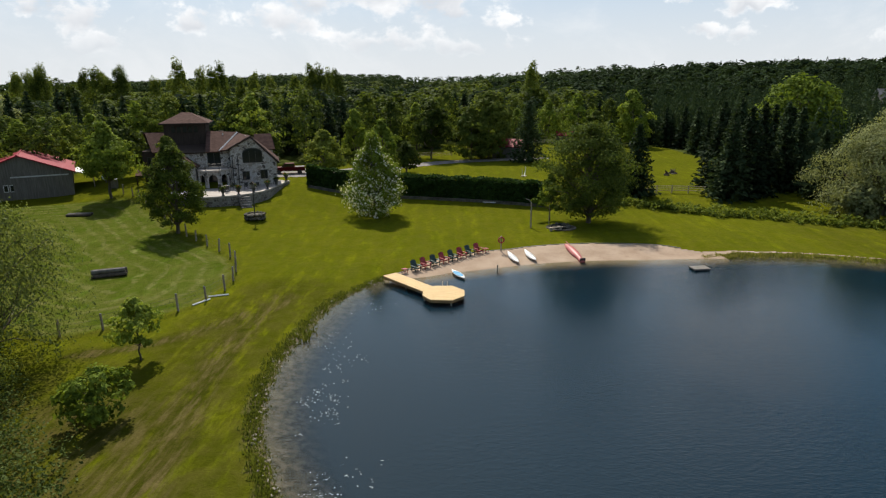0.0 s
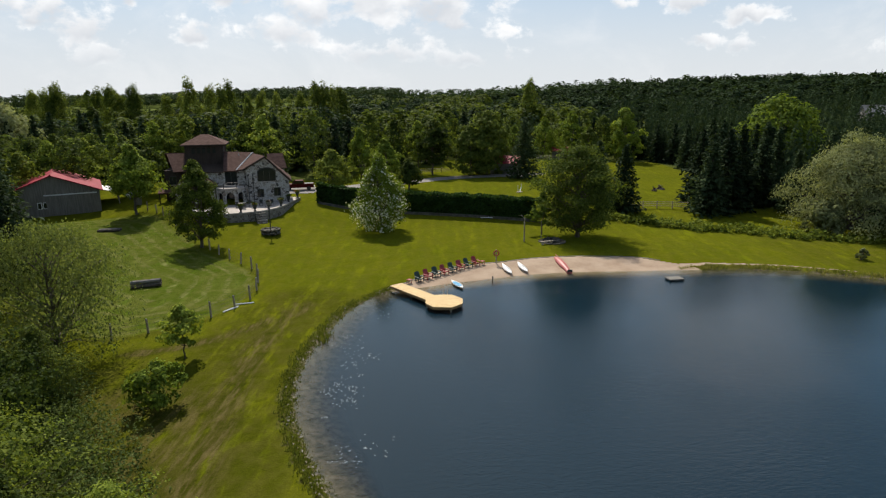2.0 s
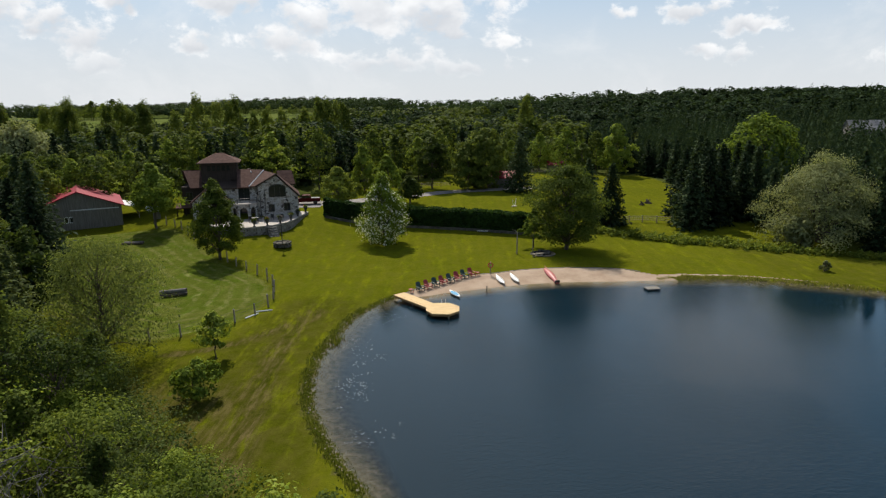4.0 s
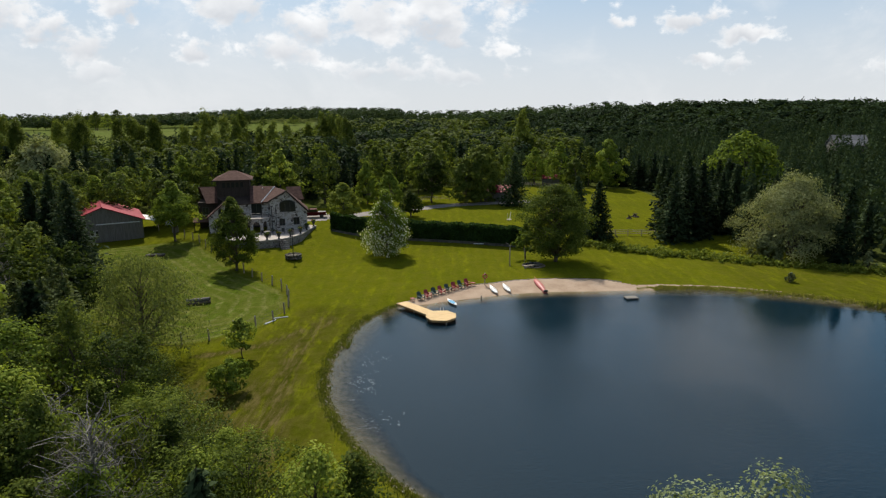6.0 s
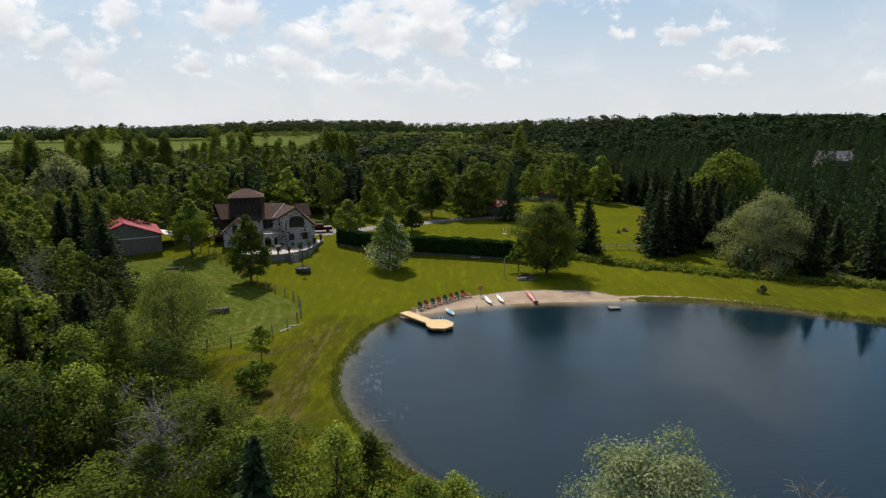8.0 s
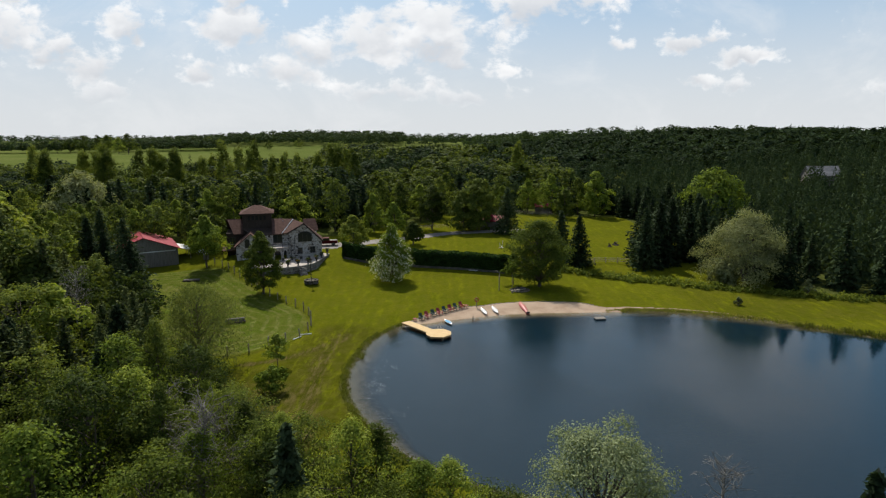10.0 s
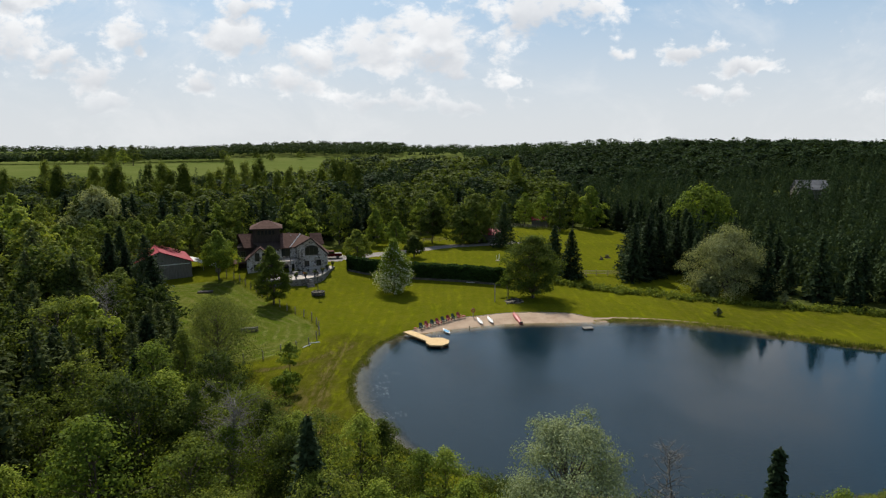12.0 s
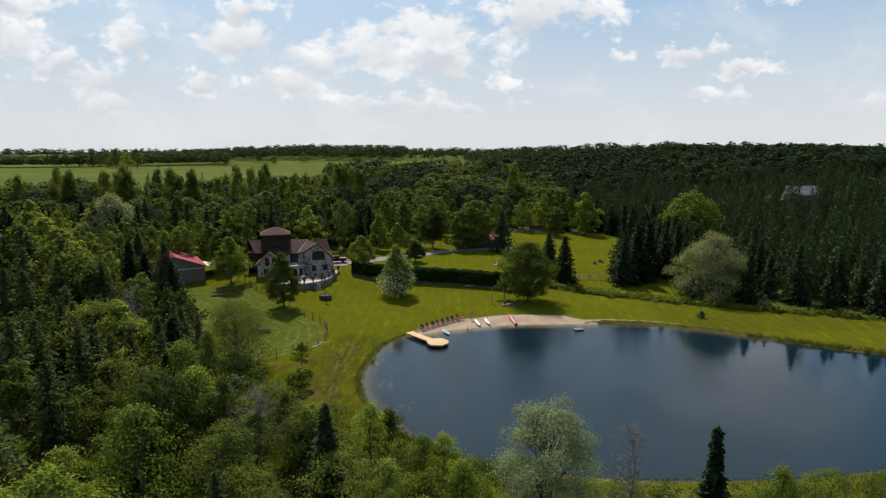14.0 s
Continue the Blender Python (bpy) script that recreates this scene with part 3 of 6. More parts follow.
def graded(lo, hi, fine, reach, grow=1.16):
    """Steps of `fine` from lo to hi, then widening out to reach on both sides."""
    core = list(np.arange(lo, hi + 1e-6, fine))
    d, a, b = fine, core[0], core[-1]
    left, right = [], []
    while a > -reach or b < reach:
        d *= grow
        if a > -reach:
            a -= d
            left.append(a)
        if b < reach:
            b += d
            right.append(b)
    return np.array(left[::-1] + core + right)


def woods_left(x, y):
    """Whether a place lies in the woods on the near and western sides."""
    x, y = np.asarray(x, float), np.asarray(y, float)
    edge = np.where(y > 28, -31.5 - (y - 28) * 0.92, np.where(y > 25, -27.2 - (y - 25) * 1.43, np.where(y > 9, -27.2 + (25 - y) * 0.80, -14.4 + (9 - y) * 1.15)))
    west = (x < edge) & (y < 78)
    west |= (x < -63) & (y < 118)
    near = (y < np.where(x < 3, -0.5, -7 - 0.05 * np.abs(x))) & (x > -23)
    return west | near


def build_ground():
    xs, ys = graded(-62, 88, 0.9, 4200), graded(-46, 136, 0.9, 4200)
    gx, gy = np.meshgrid(xs, ys)
    side = pond_side(gx, gy)
    gz = land_height(gx, gy, side)
    ny, nx = gx.shape
    idx = np.arange(nx * ny).reshape(ny, nx)
    faces = np.stack([idx[:-1, :-1], idx[:-1, 1:], idx[1:, 1:], idx[1:, :-1]], -1).reshape(-1, 4)
    me = mesh_from("ground", np.stack([gx, gy, gz], -1).reshape(-1, 3), faces, [GRASS], smooth=True)
    paddock = np.where(inside(gx, gy, PADDOCK), 1.0, 0.0) * step(line_distance(gx, gy, PADDOCK, True), 0.0, 1.0)
    # worn track; the wide band also paints in the near lawn's weaker backlight
    worn_dim = np.maximum(step(line_distance(gx, gy, TRACK), 3.0, 0.6), step(line_distance(gx, gy, TRACK), 11.0, 3.0) * 0.85)
    worn_dim = np.maximum(worn_dim, step(line_distance(gx, gy, TRACK_WEST), 1.8, 0.4))
    worn_dim = np.maximum(worn_dim, step(line_distance(gx, gy, PADDOCK, True), 1.0, 0.2) * 0.8 * (gx > -47))
    # near western lawn: browner turf, and the same weaker backlight in its colour
    worn_dim = np.maximum(worn_dim, 0.95 * step(gy, 46, 22) * step(gx, -6, -14))
    # eastern lawn mixed towards the same dark olive
    worn_dim = np.maximum(worn_dim, 0.75 * step(gx, 30, 46) * step(gy, 40, 50) * step(gy, 84, 70))
    worn_dim = np.maximum(worn_dim, step(side, -0.6, -0.1) * 0.6)
    worn_dim = np.maximum(worn_dim, np.where(side < 0, 1.0, 0.0))
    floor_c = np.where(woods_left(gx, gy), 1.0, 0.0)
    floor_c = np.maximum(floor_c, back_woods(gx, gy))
    color = me.color_attributes.new("zone", "FLOAT_COLOR", "POINT")
    rgba = np.stack([paddock, worn_dim, floor_c, np.ones_like(worn_dim)], -1).reshape(-1, 4).astype(np.float32)
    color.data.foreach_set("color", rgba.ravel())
    mown = me.attributes.new("mown", "FLOAT", "POINT")
    mown.data.foreach_set("value", np.minimum(line_distance(gx, gy, PADDOCK, True), 60).ravel().astype(np.float32))
    wet = me.attributes.new("bed", "FLOAT", "POINT")
    wet.data.foreach_set("value", step(side, 0.35, 0.05).ravel().astype(np.float32))
    tagged(new("ground", me), "mown green lawn and pasture sloping down to a pond", "ground", kind="structure")


def back_woods(x, y):
    """Where the closed woodland behind the house and the pasture stands."""
    x, y = np.asarray(x, float), np.asarray(y, float)
    front = np.where(x < -20, 118 + 0.02 * (x + 20), np.where(x < 62, 168 + 0.0 * x, 67 - 0.42 * (x - 62)))
    front = np.where(x < -20, front, np.where(x < 0, 150 + 0.9 * (x + 0), front))
    w = (y > front) & (y < 520)
    field = (x < -0.21 * (y + 56) + 12) & (y > 318 + 0.1 * x)
    return np.where(w & ~field, 1.0, 0.0)


def build_water():
    xs, ys = np.arange(-14, 83, 0.8), np.arange(-4, 60, 0.8)
    gx, gy = np.meshgrid(xs, ys)
    side = pond_side(gx, gy)
    ny, nx = gx.shape
    idx = np.arange(nx * ny).reshape(ny, nx)
    faces = np.stack([idx[:-1, :-1], idx[:-1, 1:], idx[1:, 1:], idx[1:, :-1]], -1).reshape(-1, 4)
    keep = side.ravel()[faces].min(1) < 0.8
    me = mesh_from("water", np.stack([gx, gy, 0 * gx], -1).reshape(-1, 3), faces[keep], [WATER], smooth=True)
    depth = me.attributes.new("depth", "FLOAT", "POINT")
    depth.data.foreach_set("value", np.clip(-side * (1 + 3.0 * step(gx, -5, 4) * step(gy, 46, 40)), 0, 20).ravel().astype(np.float32))
    tagged(new("water", me), "dark blue rippled pond water with clear shallows", "water", kind="structure")


def sheet(name, mask, area, res, lift, mat, label, category):
    """A thin sheet that lies on the ground wherever mask says."""
    x0, x1, y0, y1 = area
    gx, gy = np.meshgrid(np.arange(x0, x1, res), np.arange(y0, y1, res))
    ok = mask(gx, gy)
    gz = land_height(gx, gy) + lift
    ny, nx = gx.shape
    idx = np.arange(nx * ny).reshape(ny, nx)
    faces = np.stack([idx[:-1, :-1], idx[:-1, 1:], idx[1:, 1:], idx[1:, :-1]], -1).reshape(-1, 4)
    faces = faces[ok.ravel()[faces].all(1)]
    used, inv = np.unique(faces, return_inverse=True)
    co = np.stack([gx, gy, gz], -1).reshape(-1, 3)[used]
    me = mesh_from(name, co, inv.reshape(-1, 4), [mat], smooth=True)
    tagged(new(name, me), label, category, kind="structure")


build_ground()
build_water()
BEACH = np.concatenate([BEACH_BACK, [(29.5, 52.5), (20, 51.5), (8, 49.5), (0, 46.5), (-5.2, 46.5)]])
sheet("beach", lambda x, y: inside(x, y, BEACH) & (pond_side(x, y) > -3.2), (-8, 33, 45, 62), 0.3, 0.03, SAND, "pale tan sand beach at the pond's edge", "beach")
sheet("driveway", lambda x, y: line_distance(x, y, DRIVE) < 2.6 + 1.3 * (x < -24), (-46, 26, 96, 136), 0.5, 0.05, GRAVEL, "pale grey gravel driveway beside the house", "driveway")


# ---- trees ----
def random_turns(n, rng, up=0.0):
    """Random unit normals, drawn towards the sky by up, and a tangent pair for each."""
    v = rng.normal(size=(n, 3))
    v[:, 2] = np.abs(v[:, 2]) * (1 + up) + up * 0.4
    v /= np.linalg.norm(v, axis=1, keepdims=True)
    a = np.cross(v, rng.normal(size=(n, 3)))
    a /= np.linalg.norm(a, axis=1, keepdims=True) + 1e-9
    return v, a, np.cross(v, a)


def leaf_quads(places, size, rng, long=1.5, up=0.3, along=None, facing=None):
    """Pointed four-cornered leaves, folded a little, at the places."""
    n = len(places)
    nrm, a, b = random_turns(n, rng, up)
    if facing is not None:
        nrm = facing + 0.42 * rng.normal(size=(n, 3))
        nrm /= np.linalg.norm(nrm, axis=1, keepdims=True)
        a = np.cross(nrm, rng.normal(size=(n, 3)))
        a /= np.linalg.norm(a, axis=1, keepdims=True) + 1e-9
        b = np.cross(nrm, a)
    if along is not None:
        a = along + 0.45 * rng.normal(size=(n, 3))
        a /= np.linalg.norm(a, axis=1, keepdims=True)
        b = np.cross(nrm, a)
        b /= np.linalg.norm(b, axis=1, keepdims=True) + 1e-9
        nrm = np.cross(a, b)
    s = (size * rng.uniform(0.6, 1.35, n))[:, None]
    fold = nrm * s * 0.16
    v = np.stack([places - a * s * long * 0.5, places + b * s * 0.5 + fold, places + a * s * long * 0.5, places - b * s * 0.5 + fold], 1)
    return v.reshape(-1, 3), np.arange(4 * n).reshape(n, 4)


def tube(points, radii, n=6):
    """A round limb along the points: corners and four-sided faces."""
    p, verts, faces = np.array(points, float), [], []
    for i in range(len(p)):
        d = p[min(i + 1, len(p) - 1)] - p[max(i - 1, 0)]
        d = d / (np.linalg.norm(d) + 1e-9)
        a = np.cross(d, (0.31, 0.87, 0.2))
        a = a / (np.linalg.norm(a) + 1e-9)
        b = np.cross(d, a)
        ang = np.arange(n) * 2 * np.pi / n
        verts.append(p[i] + radii[i] * (np.cos(ang)[:, None] * a + np.sin(ang)[:, None] * b))
    for i in range(len(p) - 1):
        for j in range(n):
            k = (j + 1) % n
            faces.append((i * n + j, i * n + k, (i + 1) * n + k, (i + 1) * n + j))
    return np.concatenate(verts), np.array(faces)


def joined(pieces):
    verts, faces, off = [], [], 0
    for v, f in pieces:
        verts.append(v), faces.append(f + off)
        off += len(v)
    return np.concatenate(verts), np.concatenate(faces)


def limb(a, b, r0, r1, rng, n=6, k=5, sway=0.08):
    u = np.linspace(0, 1, k)[:, None]
    a, b = np.array(a, float), np.array(b, float)
    p = a + (b - a) * u + rng.normal(size=(k, 3)) * sway * np.linalg.norm(b - a) * np.sin(u * np.pi) + np.array([0, 0, 0.10 * np.linalg.norm((b - a)[:2])]) * np.sin(u * np.pi)
    return tube(p, r0 + (r1 - r0) * u[:, 0], n)


def crown_profile(u, shape):
    """Half width of a crown, as a share of its radius, at height u from its foot to its top."""
    if shape == "round":
        return np.sqrt(np.clip(1 - (1.9 * u - 0.85) ** 2 / 1.1, 0.03, 1))
    if shape == "egg":
        return np.clip(np.sin(np.pi * np.clip(u * 0.86 + 0.14, 0, 1) ** 0.75), 0.08, 1)
    if shape == "spire":
        return np.clip(np.minimum(0.5 + 1.6 * u, (1.03 - u) ** 0.42), 0.10, 1)
    if shape == "poplar":
        return np.clip((0.42 + 0.62 * np.sin(np.pi * np.clip(u, 0, 1) ** 0.8)) * np.clip(1.04 - u, 0, 1) ** 0.16, 0.12, 1)
    if shape == "column":
        return np.clip(np.sin(np.pi * (u * 0.9 + 0.08)) ** 0.6, 0.1, 1)
    return np.sqrt(np.clip(1 - u ** 2.2, 0.02, 1))


def broadleaf_meshes(seed, height, radius, foot, clumps, per, leaf, shape="egg", mat=None, droop=0.0, trunk=0.2, limbs=True, uneven=0.22, blossom=0):
    """Trunk and crown meshes of a leafy tree whose foot stands at the origin."""
    rng = np.random.RandomState(seed)
    bole = [limb((0, 0, -0.4), (rng.normal() * 0.03 * height, rng.normal() * 0.03 * height, foot + (height - foot) * 0.62), trunk, trunk * 0.3, rng, 8, 7, 0.02)]
    top = np.array([0, 0, foot + (height - foot) * 0.45])
    places, ways, faces_out = [], [], []
    for i in range(clumps):
        u = (i + rng.uniform(0, 1)) / clumps
        u = u ** 0.85
        r = crown_profile(u, shape) * radius * (1 + uneven * rng.normal())
        rr = r * np.sqrt(rng.uniform(0.30, 1.0))
        a = i * 2.39996 + rng.normal() * 0.5
        c = np.array([np.cos(a) * rr, np.sin(a) * rr, foot + u * (height - foot) * (1 + 0.05 * rng.normal())])
        cr = radius * rng.uniform(0.20, 0.36) * (0.75 + 0.5 * crown_profile(u, shape))
        d = rng.normal(size=(per, 3))
        d /= np.linalg.norm(d, axis=1, keepdims=True)
        if shape != "poplar":
            d[:, 2] = np.where(d[:, 2] < -0.35, -d[:, 2] * 0.6, d[:, 2])
        q = c + d * cr * rng.uniform(0.5, 1.12, (per, 1)) * np.array([1, 1, 1.4 if shape == "poplar" else 0.85])
        if droop:
            fall = rng.uniform(0, 1, per) ** 1.6 * droop * (0.4 + rr / radius)
            q[:, 2] = np.maximum(q[:, 2] - fall, 0.4)
        places.append(q)
        faces_out.append(d * 0.75 + (c - top) / (np.linalg.norm(c - top) + 1e-6) * 0.45 + np.array([0, 0, 0.15]))
        out = d * 0.5 + (c - top) / (np.linalg.norm(c - top) + 1e-6)
        if droop:
            out = out * 0.3 + np.array([0, 0, -1.0])
        ways.append(out / (np.linalg.norm(out, axis=1, keepdims=True) + 1e-9))
        if limbs and i % (1 if clumps < 30 else 2) == 0:
            start = np.array([0, 0, max(foot * 0.8, c[2] - rr * 0.75 - 0.08 * height)])
            start[2] = min(start[2], foot + (height - foot) * 0.6)
            bole.append(limb(start, c, trunk * 0.30, trunk * 0.06, rng, 5, 4, 0.06))
    places, ways = np.concatenate(places), np.concatenate(ways)
    v, f = leaf_quads(places, leaf, rng, 1.6, 0.35, ways if droop > 1 else None, None if droop > 1 else np.concatenate(faces_out))
    tv, tf = joined(bole)
    trunk_me = mesh_from("trunk", tv, tf, [BARK], smooth=True)
    mats = [mat or LEAF_MAPLE]
    index = None
    if blossom:
        mats.append(BLOSSOM)
        low = 1 - step(places[:, 2], foot + 0.2 * height, foot + 0.62 * height)
        spots = wave_sum(places[:, 0] * 1.0 + places[:, 2], places[:, 1] + places[:, 2] * 0.5, 2.2, seed)
        index = ((rng.uniform(0, 1, len(f)) < blossom * (0.22 + 0.5 * low)) & (spots > -0.12)).astype(np.int32)
    crown_me = mesh_from("crown", v, f, mats, index)
    return trunk_me, crown_me


def spruce_meshes(seed, height, radius, spacing, sprays, size, mat=None, foot=0.5, ragged=0.12):
    """A conifer: whorls of drooping boughs set with flat sprays of needles."""
    rng = np.random.RandomState(seed)
    places, ways, sizes = [], [], []
    z, k = foot, 0
    while z < height - 0.25:
        u = (z - foot) / (height - foot)
        r = radius * (1 - u) ** 0.82 * (1 + ragged * rng.normal()) + 0.12
        n = max(4, int(6 + 5 * (1 - u)))
        for j in range(n):
            a = j * 2 * np.pi / n + k * 0.7 + rng.normal() * 0.18
            rb = r * rng.uniform(0.78, 1.12)
            m = max(2, int(sprays * (0.35 + 0.65 * rb / radius)))
            q = np.linspace(0.16, 1.0, m) * rb
            sag = -0.30 * q * (1 - u * 0.9) + 0.11 * (q / rb) ** 3 * rb
            p = np.stack([np.cos(a) * q, np.sin(a) * q, z + sag], -1)
            p += rng.normal(size=p.shape) * 0.10 * rb ** 0.5
            w = np.tile([np.cos(a), np.sin(a), -0.22], (m, 1)) + rng.normal(size=p.shape) * 0.35
            places.append(p), ways.append(w), sizes.append(np.full(m, size * (0.55 + 0.6 * rb / radius)))
        z += spacing * rng.uniform(0.75, 1.2) * (0.55 + 0.55 * (1 - u))
        k += 1
    places, ways, sizes = np.concatenate(places), np.concatenate(ways), np.concatenate(sizes)
    ways /= np.linalg.norm(ways, axis=1, keepdims=True)
    v, f = leaf_quads(places, sizes, rng, 1.9, 1.2, ways)
    tv, tf = tube([(0, 0, -0.4), (0.02, 0, height * 0.5), (0, 0, height)], [0.016 * height, 0.009 * height, 0.02], 7)
    return mesh_from("trunk", tv, tf, [BARK], smooth=True), mesh_from("crown", v, f, [mat or LEAF_SPRUCE])


def bare_meshes(seed, height, radius, twigs=46):
    """A dead tree: bare, forking grey branches."""
    rng = np.random.RandomState(seed)
    out = [limb((0, 0, -0.4), (0.2, 0.1, height * 0.9), 0.012 * height, 0.02, rng, 7, 7, 0.03)]
    for i in range(twigs):
        z = height * rng.uniform(0.3, 0.95)
        a, r = rng.uniform(0, 6.28), radius * rng.uniform(0.4, 1.0) * (1.15 - 0.6 * z / height)
        tip = np.array([np.cos(a) * r, np.sin(a) * r, z + r * rng.uniform(0.0, 0.8)])
        out.append(limb((0.1, 0.05, z - 0.2), tip, 0.035, 0.012, rng, 4, 4, 0.10))
        for _ in range(4):
            s = np.array([0.1, 0.05, z - 0.2]) + (tip - np.array([0.1, 0.05, z - 0.2])) * rng.uniform(0.35, 0.9)
            out.append(limb(s, s + rng.normal(size=3) * r * 0.3, 0.016, 0.007, rng, 3, 3, 0.12))
    v, f = joined(out)
    return mesh_from("trunk", v, f, [BARK_GREY], smooth=True), None


def plant_tree(name, meshes, x, y, label, category="tree", scale=(1, 1, 1), turn=0.0, group="", dip=0.0):
    """One tree: an empty at its foot with trunk and crown under it."""
    root = thing(name, label, category, Matrix.LocRotScale((x, y, ground_at(x, y) - dip), Euler((0, 0, turn)), scale), group)
    for pname, me in zip(("trunk", "crown"), meshes):
        if me is not None:
            ob = new(pname, me)
            ob.parent = root
    return root


def spot(name, kind, x, y, top, dia, label, seed, foot=None, mat=None, shape="egg", clumps=60, per=75, leaf=0.30, droop=0.0, trunk=0.22, blossom=0, uneven=0.2):
    """A single tree of a given top height and crown width."""
    g = ground_at(x, y)
    h = top - g
    if kind == "spruce":
        meshes = spruce_meshes(seed, h, dia / 2, 0.34, 15, 0.36, mat)
    else:
        meshes = broadleaf_meshes(seed, h, dia / 2, h * 0.2 if foot is None else foot, clumps, per, leaf, shape, mat, droop, trunk, True, uneven, blossom)
    return plant_tree(name, meshes, x, y, label)


# trees that stand alone on the lawn and in the pasture
spot("maple_tree", "leaf", 18.9, 70.8, 12.4, 9.4, "broad dense dark green maple beside the fire pit", 11, mat=LEAF_DARK, foot=1.0, shape="round", clumps=140, per=190, leaf=0.18, trunk=0.34)
spot("lawn_tree", "leaf", 14.2, 72.4, 6.6, 3.4, "slim young green tree beside the maple", 12, clumps=26, per=70, leaf=0.27, mat=LEAF_BRIGHT, trunk=0.1, foot=1.6)
spot("flowering_tree", "leaf", -9.4, 76.0, 10.8, 7.4, "flowering tree covered in white blossom on the lawn", 13, foot=0.3, shape="egg", clumps=120, per=120, leaf=0.21, blossom=0.8, mat=LEAF_BRIGHT, uneven=0.12)
spot("lawn_tree", "leaf", -31.4, 63.5, 12.0, 6.0, "tall oval green tree beside the paddock fence", 14, foot=1.2, shape="egg", clumps=110, per=150, leaf=0.18, mat=LEAF_WOOD, uneven=0.12)
spot("maple_tree", "leaf", -47.3, 79.5, 12.7, 6.9, "bright green maple beside the barn", 15, foot=3.0, shape="egg", clumps=80, per=110, leaf=0.27, mat=LEAF_BRIGHT)
spot("maple_tree", "leaf", -52.5, 92.5, 12.9, 8.6, "dark green maple behind the barn", 16, foot=2.4, shape="egg", clumps=70, per=75, leaf=0.4)
spot("lawn_tree", "leaf", -20.0, 97.5, 10.8, 6.6, "soft grey-green tree behind the hedge", 17, foot=1.8, clumps=55, per=75, leaf=0.3, mat=LEAF_WOOD)
spot("lawn_tree", "leaf", -18.5, 126.0, 13.2, 5.6, "narrow green tree beside the driveway", 18, foot=1.0, clumps=45, per=80, leaf=0.36, mat=LEAF_BRIGHT)
spot("lawn_tree", "leaf", -12.2, 120.0, 11.4, 6.0, "round green tree beside the driveway", 19, foot=1.6, clumps=45, per=70, leaf=0.4, mat=LEAF_BRIGHT)
spot("lawn_tree", "leaf", -6.8, 109.0, 7.8, 5.0, "small rounded green tree behind the hedge", 20, foot=1.0, clumps=36, per=70, leaf=0.36)
spot("pasture_tree", "leaf", -2.2, 131.0, 14.2, 7.6, "round-crowned tree at the pasture fence", 21, foot=2.8, shape="round", clumps=60, per=75, leaf=0.4)
spot("pasture_tree", "leaf", 6.6, 129.0, 13.0, 7.5, "dense green tree beside the red-roofed shed", 22, foot=0.2, shape="round", clumps=60, per=75, leaf=0.42)
spot("pasture_tree", "leaf", 10.6, 132.0, 16.8, 10.2, "tall dense green tree beside the red-roofed shed", 23, foot=0.2, shape="round", clumps=80, per=75, leaf=0.45)
spot("spruce_tree", "spruce", 18.4, 124.0, 15.6, 9.2, "dark blue-green spruce beside the shed", 24)
spot("spruce_tree", "spruce", 29.6, 85.5, 12.6, 6.4, "dark spruce at the edge of the lawn", 25)
spot("spruce_tree", "spruce", 27.0, 92.0, 12.9, 5.4, "dark spruce at the edge of the lawn", 26)
spot("pasture_tree", "leaf", 53.0, 166.0, 16.8, 10.0, "round bright green tree at the pasture's far edge", 27, foot=1.0, clumps=60, per=70, leaf=0.5, mat=LEAF_BRIGHT)
spot("pasture_tree", "leaf", 41.0, 158.0, 11.5, 6.5, "small green tree at the pasture's far edge", 28, foot=1.0, clumps=40, per=60, leaf=0.45)
spot("broadleaf_tree", "leaf", 74.5, 122.0, 18.5, 14.5, "large bright green tree above the spruces", 29, foot=2.0, shape="round", clumps=85, per=75, leaf=0.5, mat=LEAF_BRIGHT)
spot("willow_tree", "leaf", 59.6, 74.0, 12.6, 14.4, "huge pale silver-green willow at the lawn's edge", 30, foot=1.0, shape="dome", clumps=120, per=290, leaf=0.18, mat=LEAF_WILLOW, droop=0.5, trunk=0.6, uneven=0.26)
spot("willow_tree", "leaf", 54.2, 71.0, 5.4, 4.6, "low pale willow clump under the great willow", 31, foot=0.5, shape="dome", clumps=60, per=75, leaf=0.28, mat=LEAF_WILLOW, droop=0.6)
spot("sapling", "leaf", -20.05, 29.9, 4.6, 3.0, "young tree with a thin trunk on the lawn", 32, foot=1.3, shape="egg", clumps=30, per=75, leaf=0.17, trunk=0.07, mat=LEAF_BRIGHT)
spot("shrub", "leaf", -18.9, 22.3, 3.1, 3.3, "bushy young tree branching low on the lawn", 33, foot=0.4, shape="round", clumps=30, per=75, leaf=0.17, trunk=0.08, mat=LEAF_BRIGHT)
spot("willow_tree", "leaf", -29.6, 30.0, 10.6, 8.6, "feathery pale willow at the edge of the woods", 34, foot=1.4, shape="round", clumps=120, per=170, leaf=0.115, mat=LEAF_FEATHER, droop=1.4, trunk=0.2, uneven=0.36)
spot("willow_tree", "leaf", 8.9, -12.2, 12.5, 7.4, "silvery grey-green willow with an open crown", 35, foot=2.4, shape="round", clumps=110, per=360, leaf=0.09, mat=LEAF_GREY, droop=0.4, trunk=0.3, uneven=0.2)
spot("spruce_tree", "spruce", 19.2, -18.0, 14.3, 2.7, "slender dark spruce on the near bank", 36)
spot("spruce_tree", "spruce", -9.3, -7.0, 11.3, 4.0, "slender dark spruce at the edge of the woods", 37)
